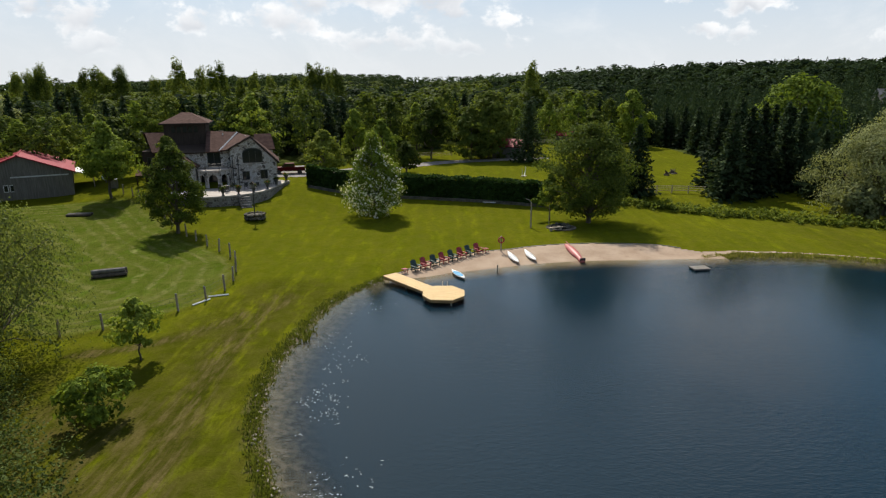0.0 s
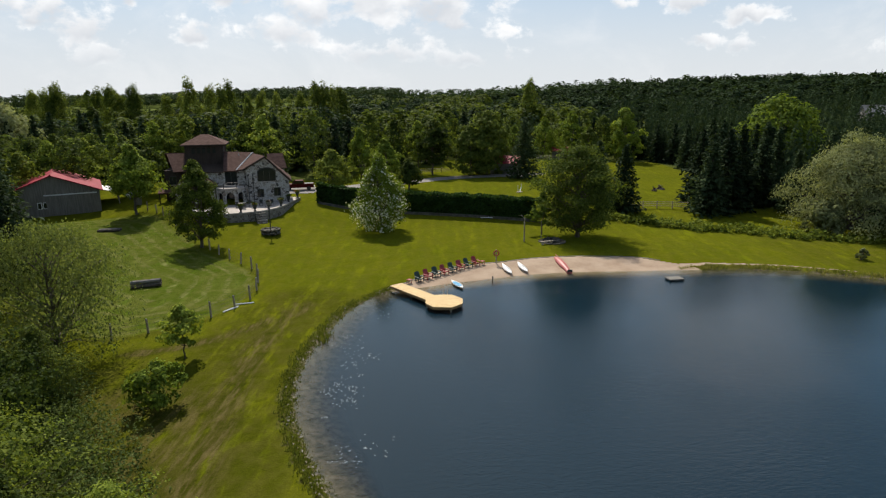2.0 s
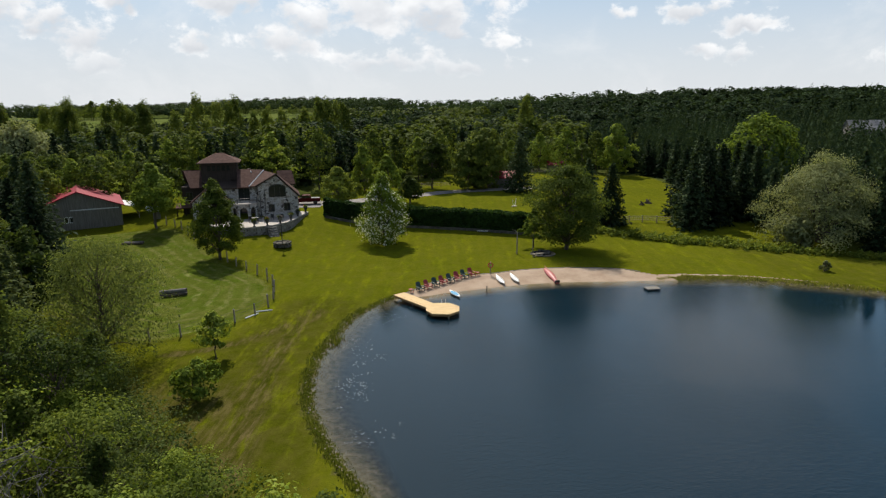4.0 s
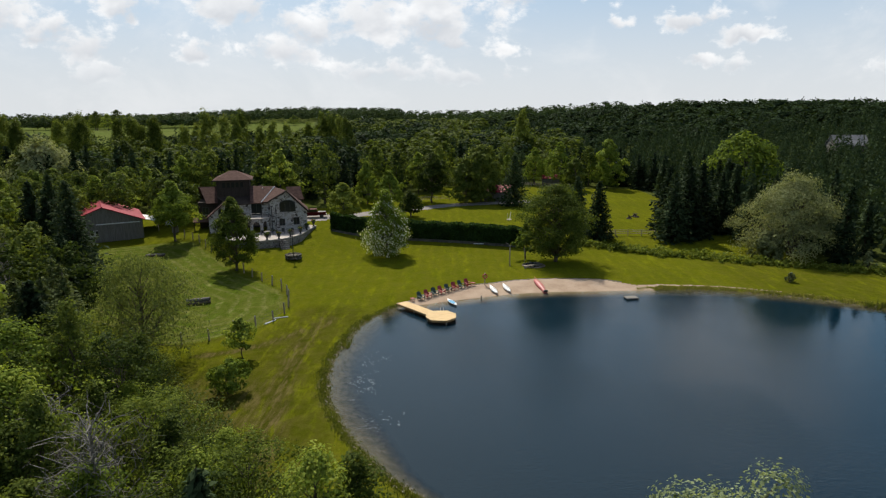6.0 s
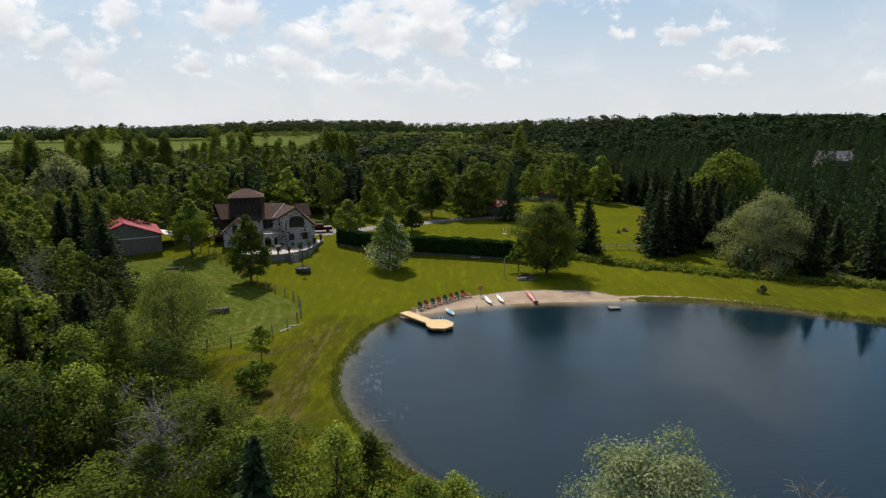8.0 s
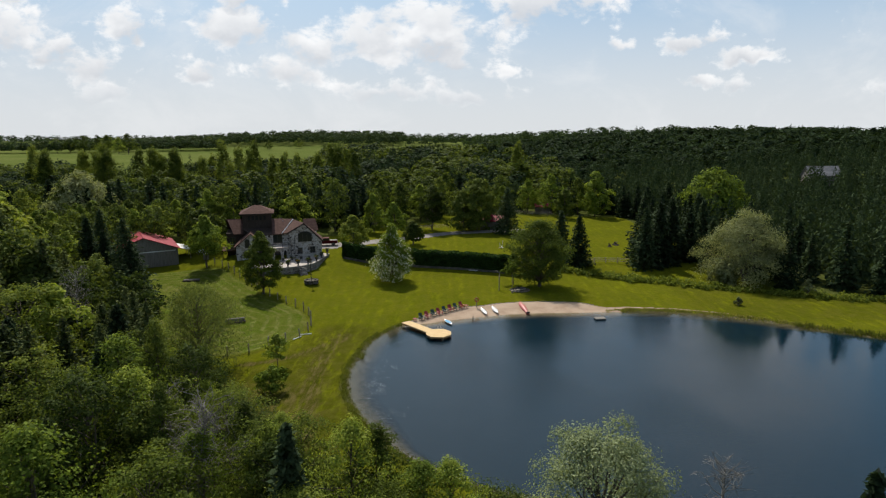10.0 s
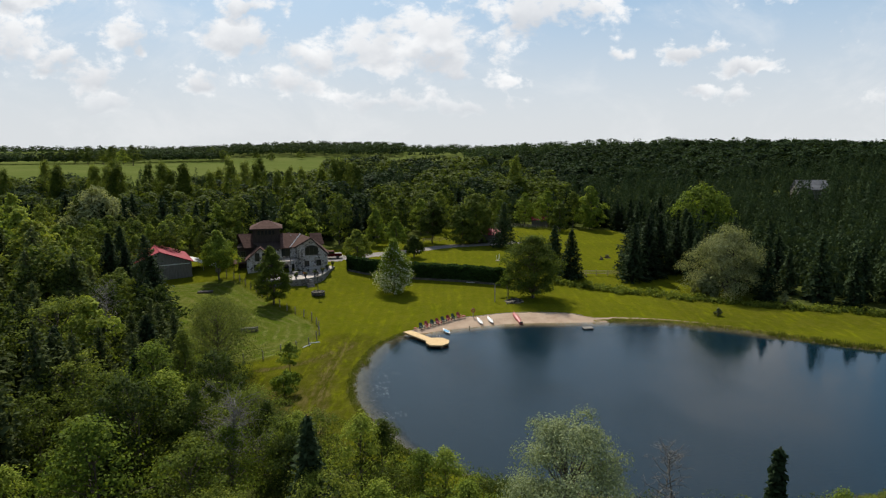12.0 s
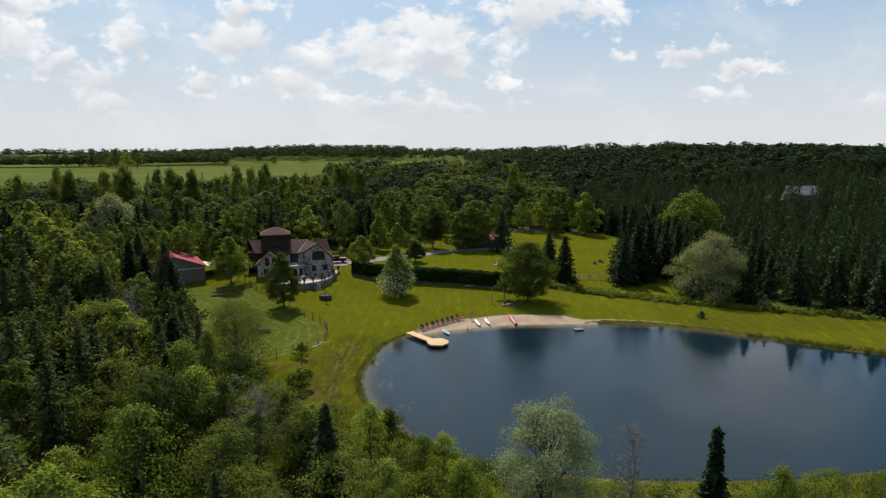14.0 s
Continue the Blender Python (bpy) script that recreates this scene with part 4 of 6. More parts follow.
spot("willow_tree", "leaf", -97.6, 124.0, 18.0, 15.0, "broad pale willow above the western woods", 42, foot=3.0, shape="dome", clumps=110, per=70, leaf=0.42, mat=LEAF_WILLOW, droop=0.8, trunk=0.5, uneven=0.26)
plant_tree("dead_tree", bare_meshes(38, 11.6, 2.2, 80), 15.2, -12.5, "bare dead grey tree beside the silver willow")
plant_tree("dead_tree", bare_meshes(39, 9.6, 4.2, 90), -17.0, -1.0, "bare dead grey tree with arching branches")
plant_tree("dead_tree", bare_meshes(40, 9.0, 2.6, 40), -21.5, 3.0, "bare dead grey tree in the woods")

for x, y, h, d in ((-62.5, 65, 15.2, 6.0), (-57.0, 60, 13.6, 5.4), (-64.5, 73, 15.6, 6.2), (-50.8, 55, 16.2, 9.4), (-47.2, 49.5, 13.6, 7.6), (-45.5, 44, 11.0, 4.6), (-36.0, 24, 10.5, 4.6), (-41.0, 14, 12.0, 5.0), (-31.5, 12, 9.6, 4.2)):
    spot("spruce_tree", "spruce", x, y, h, d, "tall dark spruce in the western woods", int(60 + h * 10))
plant_tree("dead_tree", bare_meshes(41, 12.5, 3.6, 60), -46.0, 33.0, "bare dead grey tree in the woods")

# spruces in front of the plantation
rng = np.random.RandomState(5)
SPRUCES = [spruce_meshes(50 + i, 13.5, 2.7 + 0.25 * i, 0.42, 11, 0.42) for i in range(3)]
for x, y, h in ((43.5, 85, 14.2), (47.5, 88, 15.0), (51.5, 92, 15.4), (46, 95, 14.5), (56, 93, 13.5), (60.5, 97, 14.5), (53, 103, 16.0), (63, 106, 15.2), (65, 90, 13.0), (58, 86, 11.5)):
    s = (h - ground_at(x, y)) / 13.5
    plant_tree("spruce_tree", SPRUCES[rng.randint(3)], x, y, "tall dark spruce in a close group", scale=(s * 1.12, s * 1.12, s), turn=rng.uniform(0, 6), group="spruces beside the pasture")

# the woods close by
NEAR = [broadleaf_meshes(60 + i, 10.0, 3.2 + 0.4 * (i % 3), 1.4, 68, 74, 0.168, ("egg", "round", "egg", "column")[i % 4], (LEAF_MAPLE, LEAF_WOOD, LEAF_BRIGHT, LEAF_DARK, LEAF_MAPLE, LEAF_WOOD)[i], trunk=0.17, uneven=0.3) for i in range(6)]
CEDARS = [spruce_meshes(70 + i, 10.0, 2.1 + 0.2 * i, 0.36, 10, 0.30, LEAF_CEDAR, ragged=0.25) for i in range(3)]
MIDDLE = [broadleaf_meshes(80 + i, 12.0, 3.9, 1.6, 46, 46, 0.37, ("egg", "round", "egg")[i % 3], (LEAF_MAPLE, LEAF_DARK, LEAF_WOOD, LEAF_BRIGHT)[i], limbs=False, uneven=0.3) for i in range(4)]
POPLARS = [broadleaf_meshes(90 + i, 19.0, 2.9 + 0.4 * i, 1.5, 100, 50, 0.30, "poplar", LEAF_WOOD, limbs=False, uneven=0.2) for i in range(3)]
MIDSPRUCE = [spruce_meshes(95 + i, 13.0, 2.6, 0.62, 8, 0.55) for i in range(3)]


def scatter(x0, x1, y0, y1, gap, seed):
    r = np.random.RandomState(seed)
    pts = []
    for gx in np.arange(x0, x1, gap):
        for gy in np.arange(y0, y1, gap):
            pts.append((gx + r.uniform(-0.42, 0.42) * gap, gy + r.uniform(-0.42, 0.42) * gap))
    return np.array(pts)


rng = np.random.RandomState(8)
pts = scatter(-88, 50, -50, 116, 5.2, 6)
pts = pts[woods_left(pts[:, 0], pts[:, 1])]
for x, y in pts:
    if x < -45 - 0.1 * y and y < -10 or (abs(x) < 50 and y < -34) or (x > -8 and np.hypot(x - 9.3, y + 10.6) < 6.5 or (4 < x < 13 and -24 < y < -10)) or (x > 14 and y > -13):
        continue
    if x < -0.76 * (y + 57) - 5:
        continue
    close = y < 24 and x > -52
    tall = 8.5 + 3.0 * step(x, -26, -45) + 2.2 * step(y, 20, 60) + rng.uniform(-2.4, 2.2)
    if np.hypot(x + 29.4, y - 30) < 5.5:
        continue
    if y < 1 and x > -25:
        tall = rng.uniform(5.5, 8.2) - 2.0 * step(x, -8, 2)
    if x > 12:
        tall = rng.uniform(4.0, 6.0)
    rim = 1 - step(x, -29 + 0.8 * (25 - min(y, 25)) - 5.5, -29 + 0.8 * (25 - min(y, 25)) + 1.5) if 6 < y < 26 else 1.0
    tall = tall * (0.38 + 0.62 * rim) if y > 6 else tall
    if y <= 6 and x > -16:
        tall = min(tall, 6.8)
    if y > 24 and x > -31.5 - (y - 28) * 0.92 - 11:
        tall = min(tall, 8.8)
    w = rng.uniform()
    if w < ((0.68 if 4 < y < 62 and x < -31 else 0.32) if x < -27 else 0.25) and not (y > -9 and x > -27 - 0.9 * max(y - 20, 0)):
        s = tall / 10 * 1.08
        plant_tree("cedar_tree", CEDARS[rng.randint(3)], x, y, "shaggy dark green cedar in the woods", scale=(s, s, s), turn=rng.uniform(0, 6), group="woodland cedars")
    else:
        src, base = (NEAR, 10.0) if close else (MIDDLE, 12.0)
        s = tall / base
        pick = rng.randint(len(src))
        if y < -6 and src is NEAR:
            pick = (2, 1, 2, 5, 2, 1)[pick]
        plant_tree("woodland_tree", src[pick], x, y, "leafy green deciduous tree in mixed woods", scale=(s * 1.1, s * 1.1, s), turn=rng.uniform(0, 6), group="woodland trees")

# the front rank of the woods behind the house and of the spruce plantation
pts = scatter(-180, 190, 45, 182, 6.0, 7)
dense = back_woods(pts[:, 0], pts[:, 1]) > 0.5
front = []
for x, y in pts[dense]:
    edge = back_woods(x, y - (16.0 if x < 60 else 9.0)) < 0.5 or back_woods(x - 14.0 * np.sign(x - 30), y) < 0.5
    if edge and line_distance(np.array([x]), np.array([y]), DRIVE)[0] > 6:
        front.append((x, y))
for x, y in front[:300]:
    if x > 55 or rng.uniform() < (0.55 if x < -20 else 0.3):
        s = rng.uniform(0.8, 1.15) * (0.92 if x > 55 else 0.95)
        plant_tree("spruce_tree", MIDSPRUCE[rng.randint(3)], x, y, "dark spruce in a dense plantation", scale=(s * 1.05, s * 1.05, s), turn=rng.uniform(0, 6), group="plantation spruces")
    else:
        s = rng.uniform(0.75, 1.15)
        plant_tree("woodland_tree", MIDDLE[rng.randint(4)], x, y, "green deciduous tree at the wood's edge", scale=(s, s, s), turn=rng.uniform(0, 6), group="trees behind the pasture")
for x in np.arange(-175, -30, 4.4):
    x, y, s = x + rng.uniform(-3, 3), 208 + rng.uniform(-14, 18), rng.uniform(0.85, 1.13)
    plant_tree("poplar_tree", POPLARS[rng.randint(3)], x, y, "tall narrow poplar above the woods", scale=(s, s, s), turn=rng.uniform(0, 6), group="poplars behind the house")
plant_tree("poplar_tree", POPLARS[1], 33.0, 222.0, "single tall poplar above the far woods", scale=(1.1, 1.1, 1.22))
for x, y, h, d in ((28, -11, 6.6, 4.2), (33, -9.5, 5.2, 3.6), (23.5, -13, 5.6, 3.6), (39, -9, 5.2, 4.0), (15, -9.5, 4.2, 3.0), (45, -7, 5.0, 4.0), (-1, -3.0, 5.6, 5.4), (-6.2, -1.4, 8.0, 5.8), (-12.5, 0.5, 6.8, 5.0), (2.5, -7, 5.2, 5.0), (-26.2, 22.5, 5.2, 4.6), (-22.9, 9.8, 6.4, 5.4), (-28.5, 17, 9.6, 5.8), (-27.3, 8.9, 8.6, 5.6), (-21.2, 1.7, 9.2, 5.8), (-16.0, 5.0, 6.4, 5.0), (-13.6, 7.2, 4.6, 4.0)):
    s = h / 10
    plant_tree("woodland_tree", NEAR[2 if -15 < x < 10 else 4 * (int(h * 10) % 2) if x < 10 else rng.randint(6)], x, y, "leafy young tree on the near bank", scale=(d / 7.6, d / 7.6, s), turn=rng.uniform(0, 6), group="woodland trees")


def small_tree(seed, kind, lumps=15, each=13, leaf=0.088):
    """Corners and faces of a low-detail tree one metre high, for distant woods."""
    r = np.random.RandomState(seed)
    if kind == "spruce":
        n = 200
        u = r.uniform(0, 1, n) ** 1.3
        a, rad = r.uniform(0, 6.28, n), 0.22 * (1 - u) + 0.015
        rad = rad * r.uniform(0.7, 1.1, n)
        p = np.stack([np.cos(a) * rad, np.sin(a) * rad, 0.08 + 0.9 * u], -1)
        w = np.stack([np.cos(a), np.sin(a), -0.5 + 0 * a], -1)
        return leaf_quads(p, 0.060 * (1.25 - u), r, 1.8, 0.8, None, np.stack([np.cos(a), np.sin(a), 0.40 + 0 * a], -1))
    places = []
    outs = []
    for i in range(lumps):
        u = r.uniform(0.1, 0.9)
        a, rad = r.uniform(0, 6.28), 0.34 * crown_profile(u, "egg") * np.sqrt(r.uniform(0.2, 1))
        c = np.array([np.cos(a) * rad, np.sin(a) * rad, 0.18 + 0.75 * u])
        d = r.normal(size=(each, 3))
        d /= np.linalg.norm(d, axis=1, keepdims=True)
        d[:, 2] = np.abs(d[:, 2])
        places.append(c + d * 0.15)
        outs.append(d * 0.45 + np.array([c[0], c[1], c[2] - 0.40]) * 2.6)
    order = r.permutation(len(places) * each)
    return leaf_quads(np.concatenate(places)[order], leaf, r, 1.4, 0.5, None, np.concatenate(outs)[order])


def distant_woods(name, pts, heights, kind, mat, label, wide=1.0, share=1.0):
    """Many far trees as one mesh."""
    kinds = [small_tree(200 + i, kind) for i in range(5)]
    fine = kinds if kind == "spruce" else [small_tree(210 + i, kind, 20, 17, 0.062) for i in range(5)]
    r = np.random.RandomState(len(pts))
    vs, fs, off = [], [], 0
    z = land_height(pts[:, 0], pts[:, 1])
    for (x, y), g, h in zip(pts, z, heights):
        v, f = (fine if y < 300 else kinds)[r.randint(5)]
        quads = v.reshape(-1, 4, 3)[: int(len(f) * share)]
        if y > 215:
            quads = quads[quads[:, :, 2].mean(1) > 0.30]
        v = quads.reshape(-1, 3)
        f = np.arange(len(v)).reshape(-1, 4)
        a = r.uniform(0, 6.28)
        c, s = np.cos(a) * h * wide, np.sin(a) * h * wide
        vs.append(np.stack([v[:, 0] * c - v[:, 1] * s + x, v[:, 0] * s + v[:, 1] * c + y, v[:, 2] * h + g - 0.06 * h], -1))
        fs.append(f + off)
        off += len(v)
    me = mesh_from(name, np.concatenate(vs), np.concatenate(fs), [mat])
    tagged(new(name, me), label, "woods", kind="stuff")


pts = scatter(-330, 330, 60, 520, 8.0, 12)
rows = scatter(60, 200, 40, 235, 5.6, 13)
pts = np.concatenate([pts[(pts[:, 0] < 60) | (pts[:, 1] > 235)], rows])
pts = pts[back_woods(pts[:, 0], pts[:, 1]) > 0.5]
taken = np.array(front[:300])
far_enough = np.array([np.hypot(*(taken - p).T).min() > 3.6 for p in pts])
seen = np.abs(pts[:, 0] - 0) < 0.80 * (pts[:, 1] + 56) + 15
pts = pts[far_enough & seen]
r = np.random.RandomState(3)
mixed = wave_sum(pts[:, 0], pts[:, 1], 90, 21) + 0.5 * r.normal(size=len(pts)) + 2.5 * step(pts[:, 0], 50, 70) * step(pts[:, 1], 290, 230)
is_fir = mixed > 0.35
hs = r.uniform(8.0, 15.0, len(pts)) + 1.8 * wave_sum(pts[:, 0], pts[:, 1], 25, 44) + 2.0 * step(pts[:, 1], 150, 260) - 2.5 * step(pts[:, 0], -40, -120)
distant_woods("spruce_woods", pts[is_fir], hs[is_fir] * 1.1, "spruce", LEAF_SPRUCE, "dark spruce plantation and conifers in the distance", 0.92)
rest = pts[~is_fir]
bright = (wave_sum(rest[:, 0], rest[:, 1], 60, 33) > -0.12) & (rest[:, 0] < 60)
distant_woods("deciduous_woods", rest[~bright], hs[~is_fir][~bright], "leaf", LEAF_FAR, "dense dark green deciduous woods behind the property", 1.25)
distant_woods("bright_woods", rest[bright], hs[~is_fir][bright], "leaf", LEAF_WOOD, "lighter green deciduous woods behind the property", 1.2)
# wooded belts between the fields towards the horizon
belts = []
for y0, y1, x0, x1, gap in ((800, 850, -720, -300, 10), (880, 1000, -40, 760, 19), (900, 1100, -560, -60, 13), (1500, 1600, -1400, 1500, 24), (560, 880, 40, 650, 20)):
    q = scatter(x0, x1, y0, y1, gap, int(y0))
    belts.append(q[np.abs(q[:, 0]) < 0.80 * (q[:, 1] + 56) + 30])
pts = np.concatenate(belts)
hs = r.uniform(13, 20, len(pts)) * np.where(pts[:, 1] > 1200, 1.25, 1.0)
distant_woods("far_woods", pts, hs, "leaf", LEAF_FAR, "distant wooded belts between fields on the horizon", 1.3, 0.62)
for x, y, h in ((-560, 842, 17), (-532, 815, 19), (-505, 800, 18), (-470, 770, 21), (-452, 775, 18), (-430, 752, 20), (-418, 735, 22), (-398, 722, 19), (-372, 694, 23), (-330, 840, 17), (-300, 800, 15), (-270, 850, 16), (-238, 815, 13), (-205, 850, 15)):
    s = h / 12
    plant_tree("field_tree", MIDDLE[rng.randint(4)], x, y, "broad lone tree between distant fields", scale=(s * 1.35, s * 1.35, s), turn=rng.uniform(0, 6), group="trees between the fields")


# ---- house ----
HOUSE = pose(-33, 84, 3.85, 0, 0, 15)


def roof_slab(name, parent, a, b, c, d, thick=0.18, mat=None, label=""):
    """A roof plane through four corners, a and b along the ridge, c and d along the eave."""
    bm = bmesh.new()
    p = [Vector(q) for q in (a, b, c, d)]
    n = (p[1] - p[0]).cross(p[3] - p[0]).normalized()
    n = n if n.z > 0 else -n
    hi = [bm.verts.new(q + n * 0.02) for q in p]
    lo = [bm.verts.new(q - n * thick) for q in p]
    bm.faces.new(hi)
    bm.faces.new(lo[::-1])
    for i in range(4):
        j = (i + 1) % 4
        bm.faces.new((hi[i], lo[i], lo[j], hi[j]))
    bmesh.ops.recalc_face_normals(bm, faces=list(bm.faces))
    return part(name, bm, mat or SHINGLE, parent, label)


def arch_outline(w, h, rise, n=10):
    """An opening's outline, x from -w/2 to w/2 and z from 0, with an arched head."""
    out = [(-w / 2, 0), (w / 2, 0)]
    for i in range(n + 1):
        a = math.pi * i / n
        out.append((w / 2 * math.cos(a), h - rise + rise * math.sin(a)))
    return out


def window(parent, x, y, z, w, h, arch=0.0, bars=1, mat=None, turn=0.0):
    """A window set in a wall that faces -y: frame, dark pane and glazing bars."""
    m = pose(x, y, z, 0, 0, turn)
    fr = arch_outline(w + 0.2, h + 0.12, arch) if arch else [(-w / 2 - 0.1, 0), (w / 2 + 0.1, 0), (w / 2 + 0.1, h + 0.1), (-w / 2 - 0.1, h + 0.1)]
    pa = arch_outline(w, h, arch) if arch else [(-w / 2, 0), (w / 2, 0), (w / 2, h), (-w / 2, h)]
    bm = prism(bmesh.new(), fr, -0.05, 0.08)
    bm.transform(m)
    win = part("window", bm, mat or BLACK, parent, "dark-framed window")
    bm = prism(bmesh.new(), pa, -0.075, -0.052)
    bm.transform(m)
    part("pane", bm, GLASS, win)
    for i in range(bars):
        bx = -w / 2 + w * (i + 1) / (bars + 1)
        bm = boxed(bx - 0.03, bx + 0.03, -0.10, -0.076, 0.0, h - arch * 0.5, m=m)
        part("glazing_bar", bm, BLACK, win)
    bm = boxed(-w / 2 - 0.18, w / 2 + 0.18, -0.12, 0.05, -0.12, -0.01, m=m)
    part("sill", bm, mat or PAVING, win)


def build_house():
    house = thing("house", "stone house with dark timber tower and brown roofs", "house", HOUSE)
    # right gable, facing the pond
    part("stone_gable", prism(bmesh.new(), [(1.5, -1.8), (8.1, -1.8), (8.1, 3.6), (4.6, 7.2), (1.5, 5.5)], 0.0, 0.5), FIELDSTONE, house, "grey fieldstone gable wall")
    part("side_wall", boxed(1.5, 8.098, 0.502, 6.2, -1.8, 3.45), FIELDSTONE, house)
    roof_slab("roof_slope", house, (4.6, -0.45, 7.34), (2.6, 5.2, 7.40), (8.5, 6.4, 3.30), (8.5, -0.45, 3.30))
    roof_slab("roof_slope", house, (2.6, 5.2, 7.40), (4.6, -0.45, 7.34), (1.0, -0.45, 5.35), (0.0, 0.7, 5.16))
    for x0, z0, x1, z1 in ((4.6, 7.2, 8.5, 3.2), (4.6, 7.2, 0.99, 5.22)):
        part("bargeboard", rodded((x0, -0.47, z0), (x1, -0.47, z1), 0.13, n=4), DARK_WOOD, house)
    window(house, 4.65, 0.0, 3.3, 2.7, 2.1, 0.75, 2)
    window(house, 3.55, 0.0, 0.75, 0.85, 1.2, 0.0, 1)
    window(house, 6.15, 0.0, 0.85, 0.9, 1.25, 0.0, 1)
    # main range behind, with its ridge along the front
    part("main_wall", prism(bmesh.new(), [(-5.9, -1.8), (1.48, -1.8), (1.48, 5.0), (-5.9, 5.0)], 1.2, 9.0), FIELDSTONE, house, "fieldstone wall of the main range")
    roof_slab("roof_slope", house, (-1.98, 5.4, 7.80), (2.7, 5.4, 7.55), (0.3, 0.65, 5.05), (-1.98, 0.65, 5.05))
    roof_slab("roof_slope", house, (-7.9, 4.58, 5.9), (-1.99, 4.58, 5.9), (-1.99, 0.75, 4.95), (-5.9, 0.75, 4.95), 0.14, DARK_WOOD)
    roof_slab("roof_slope", house, (2.7, 5.4, 7.55), (-1.98, 5.4, 7.80), (-1.98, 9.6, 5.0), (4.6, 9.6, 5.0))
    part("valley_flashing", rodded((2.5, 5.1, 7.52), (0.0, 0.6, 5.20), 0.13, n=4), PALE_ROOF, house, "pale metal valley flashing")
    for x, y, z in ((3.4, 2.0, 6.75), (3.9, 1.2, 6.95), (0.4, 4.6, 7.1)):
        part("roof_vent", rodded((x, y, z - 0.2), (x, y, z + 0.35), 0.09), PALE_ROOF, house)
    part("chimney", boxed(-0.3, 0.3, 6.2, 6.8, 6.6, 7.75), DARK_WOOD, house)
    window(house, -0.9, 1.2, 2.75, 1.7, 2.1, 0.0, 1)
    part("downpipe", rodded((1.75, -0.08, -0.1), (1.75, -0.08, 4.3), 0.06), BLACK, house)
    part("downpipe", rodded((2.5, -0.08, -0.1), (2.5, -0.08, 4.6), 0.05), BLACK, house)
    # porch with arches and a balcony over it
    porch = [(-3.3, 1.15), (-3.0, -0.9), (-1.9, -1.9), (-0.1, -1.9), (1.0, -0.9), (1.3, -0.05)]
    for (ax, ay), (bx, by) in zip(porch[:-1], porch[1:]):
        w = math.hypot(bx - ax, by - ay)
        ow = w * 0.68
        out = [(-w / 2, 0), (-ow / 2, 0)] + [(-ow / 2 * math.cos(math.pi * i / 8), 1.35 + 0.55 * math.sin(math.pi * i / 8)) for i in range(9)] + [(ow / 2, 0), (w / 2, 0), (w / 2, 2.35), (-w / 2, 2.35)]
        bm = prism(bmesh.new(), out, -0.12, 0.12)
        bm.transform(Matrix.Translation(((ax + bx) / 2, (ay + by) / 2, 0)) @ Matrix.Rotation(math.atan2(by - ay, bx - ax), 4, "Z"))
        part("porch_arch", bm, FIELDSTONE, house, "pale stone porch arch")
    part("porch_back", boxed(-3.1, 1.2, 1.1, 1.19, 0.0, 2.3), GLASS, house)
    edge = [(x * 1.09 + 0.09, y * 1.16 - 0.05) for x, y in porch]
    part("balcony", slab(bmesh.new(), edge + [(1.4, 1.18), (-3.5, 1.18)], 2.36, 2.62), PAVING, house, "pale curved balcony slab", bevel=0.03)
    for x, y in edge[:-1]:
        part("baluster", rodded((x * 0.97, y * 0.97, 2.6), (x * 0.97, y * 0.97, 3.55), 0.045), BLACK, house)
    for (ax, ay), (bx, by) in zip(edge[:-1], edge[1:]):
        for z in (3.5, 3.1):
            part("balcony_rail", rodded((ax * 0.97, ay * 0.97, z), (bx * 0.97, by * 0.97, z), 0.03, n=6), BLACK, house)
    # left gable
    part("stone_gable", prism(bmesh.new(), [(-9.2, -1.8), (-3.4, -1.8), (-3.4, 3.2), (-6.3, 5.5), (-9.2, 3.0)], -0.6, 4.58), FIELDSTONE, house, "grey fieldstone gable wall")
    roof_slab("roof_slope", house, (-6.3, -1.0, 5.62), (-6.3, 4.58, 5.62), (-3.0, 4.58, 3.0), (-3.0, -1.0, 3.0))
    roof_slab("roof_slope", house, (-6.3, 4.58, 5.62), (-6.3, -1.0, 5.62), (-9.6, -1.0, 2.8), (-9.6, 4.58, 2.8))
    window(house, -7.0, -0.6, 2.6, 0.8, 1.7, 0.3, 0)
    window(house, -5.5, -0.6, 2.6, 0.8, 1.7, 0.3, 0)
    window(house, -7.3, -0.6, 0.6, 0.9, 1.2, 0.0, 1)
    # timber tower
    part("tower_wall", boxed(-7.9, -2.0, 4.6, 10.6, 1.0, 9.15), DARK_WOOD, house, "dark brown timber tower")
    for x in (-6.6, -5.8, -5.0, -4.2, -3.4):
        window(house, x, 4.6, 7.7, 0.5, 0.9, 0.0, 0, DARK_WOOD)
    cx, cy, hw, hd = -4.95, 7.6, 3.55, 3.6
    corners = [(cx - hw, cy - hd, 9.1), (cx + hw, cy - hd, 9.1), (cx + hw, cy + hd, 9.1), (cx - hw, cy + hd, 9.1)]
    tops = [(cx - 0.6, cy, 10.6), (cx + 0.6, cy, 10.6)]
    bm = bmesh.new()
    v = [bm.verts.new(c) for c in corners + tops]
    for f in ((0, 1, 5, 4), (1, 2, 5), (2, 3, 4, 5), (3, 0, 4), (3, 2, 1, 0)):
        bm.faces.new([v[i] for i in f])
    bmesh.ops.recalc_face_normals(bm, faces=list(bm.faces))
    part("tower_roof", bm, SHINGLE, house, "brown shingled hip roof")
    part("tower_fascia", slab(bmesh.new(), [c[:2] for c in corners], 8.90, 9.095), DARK_WOOD, house)
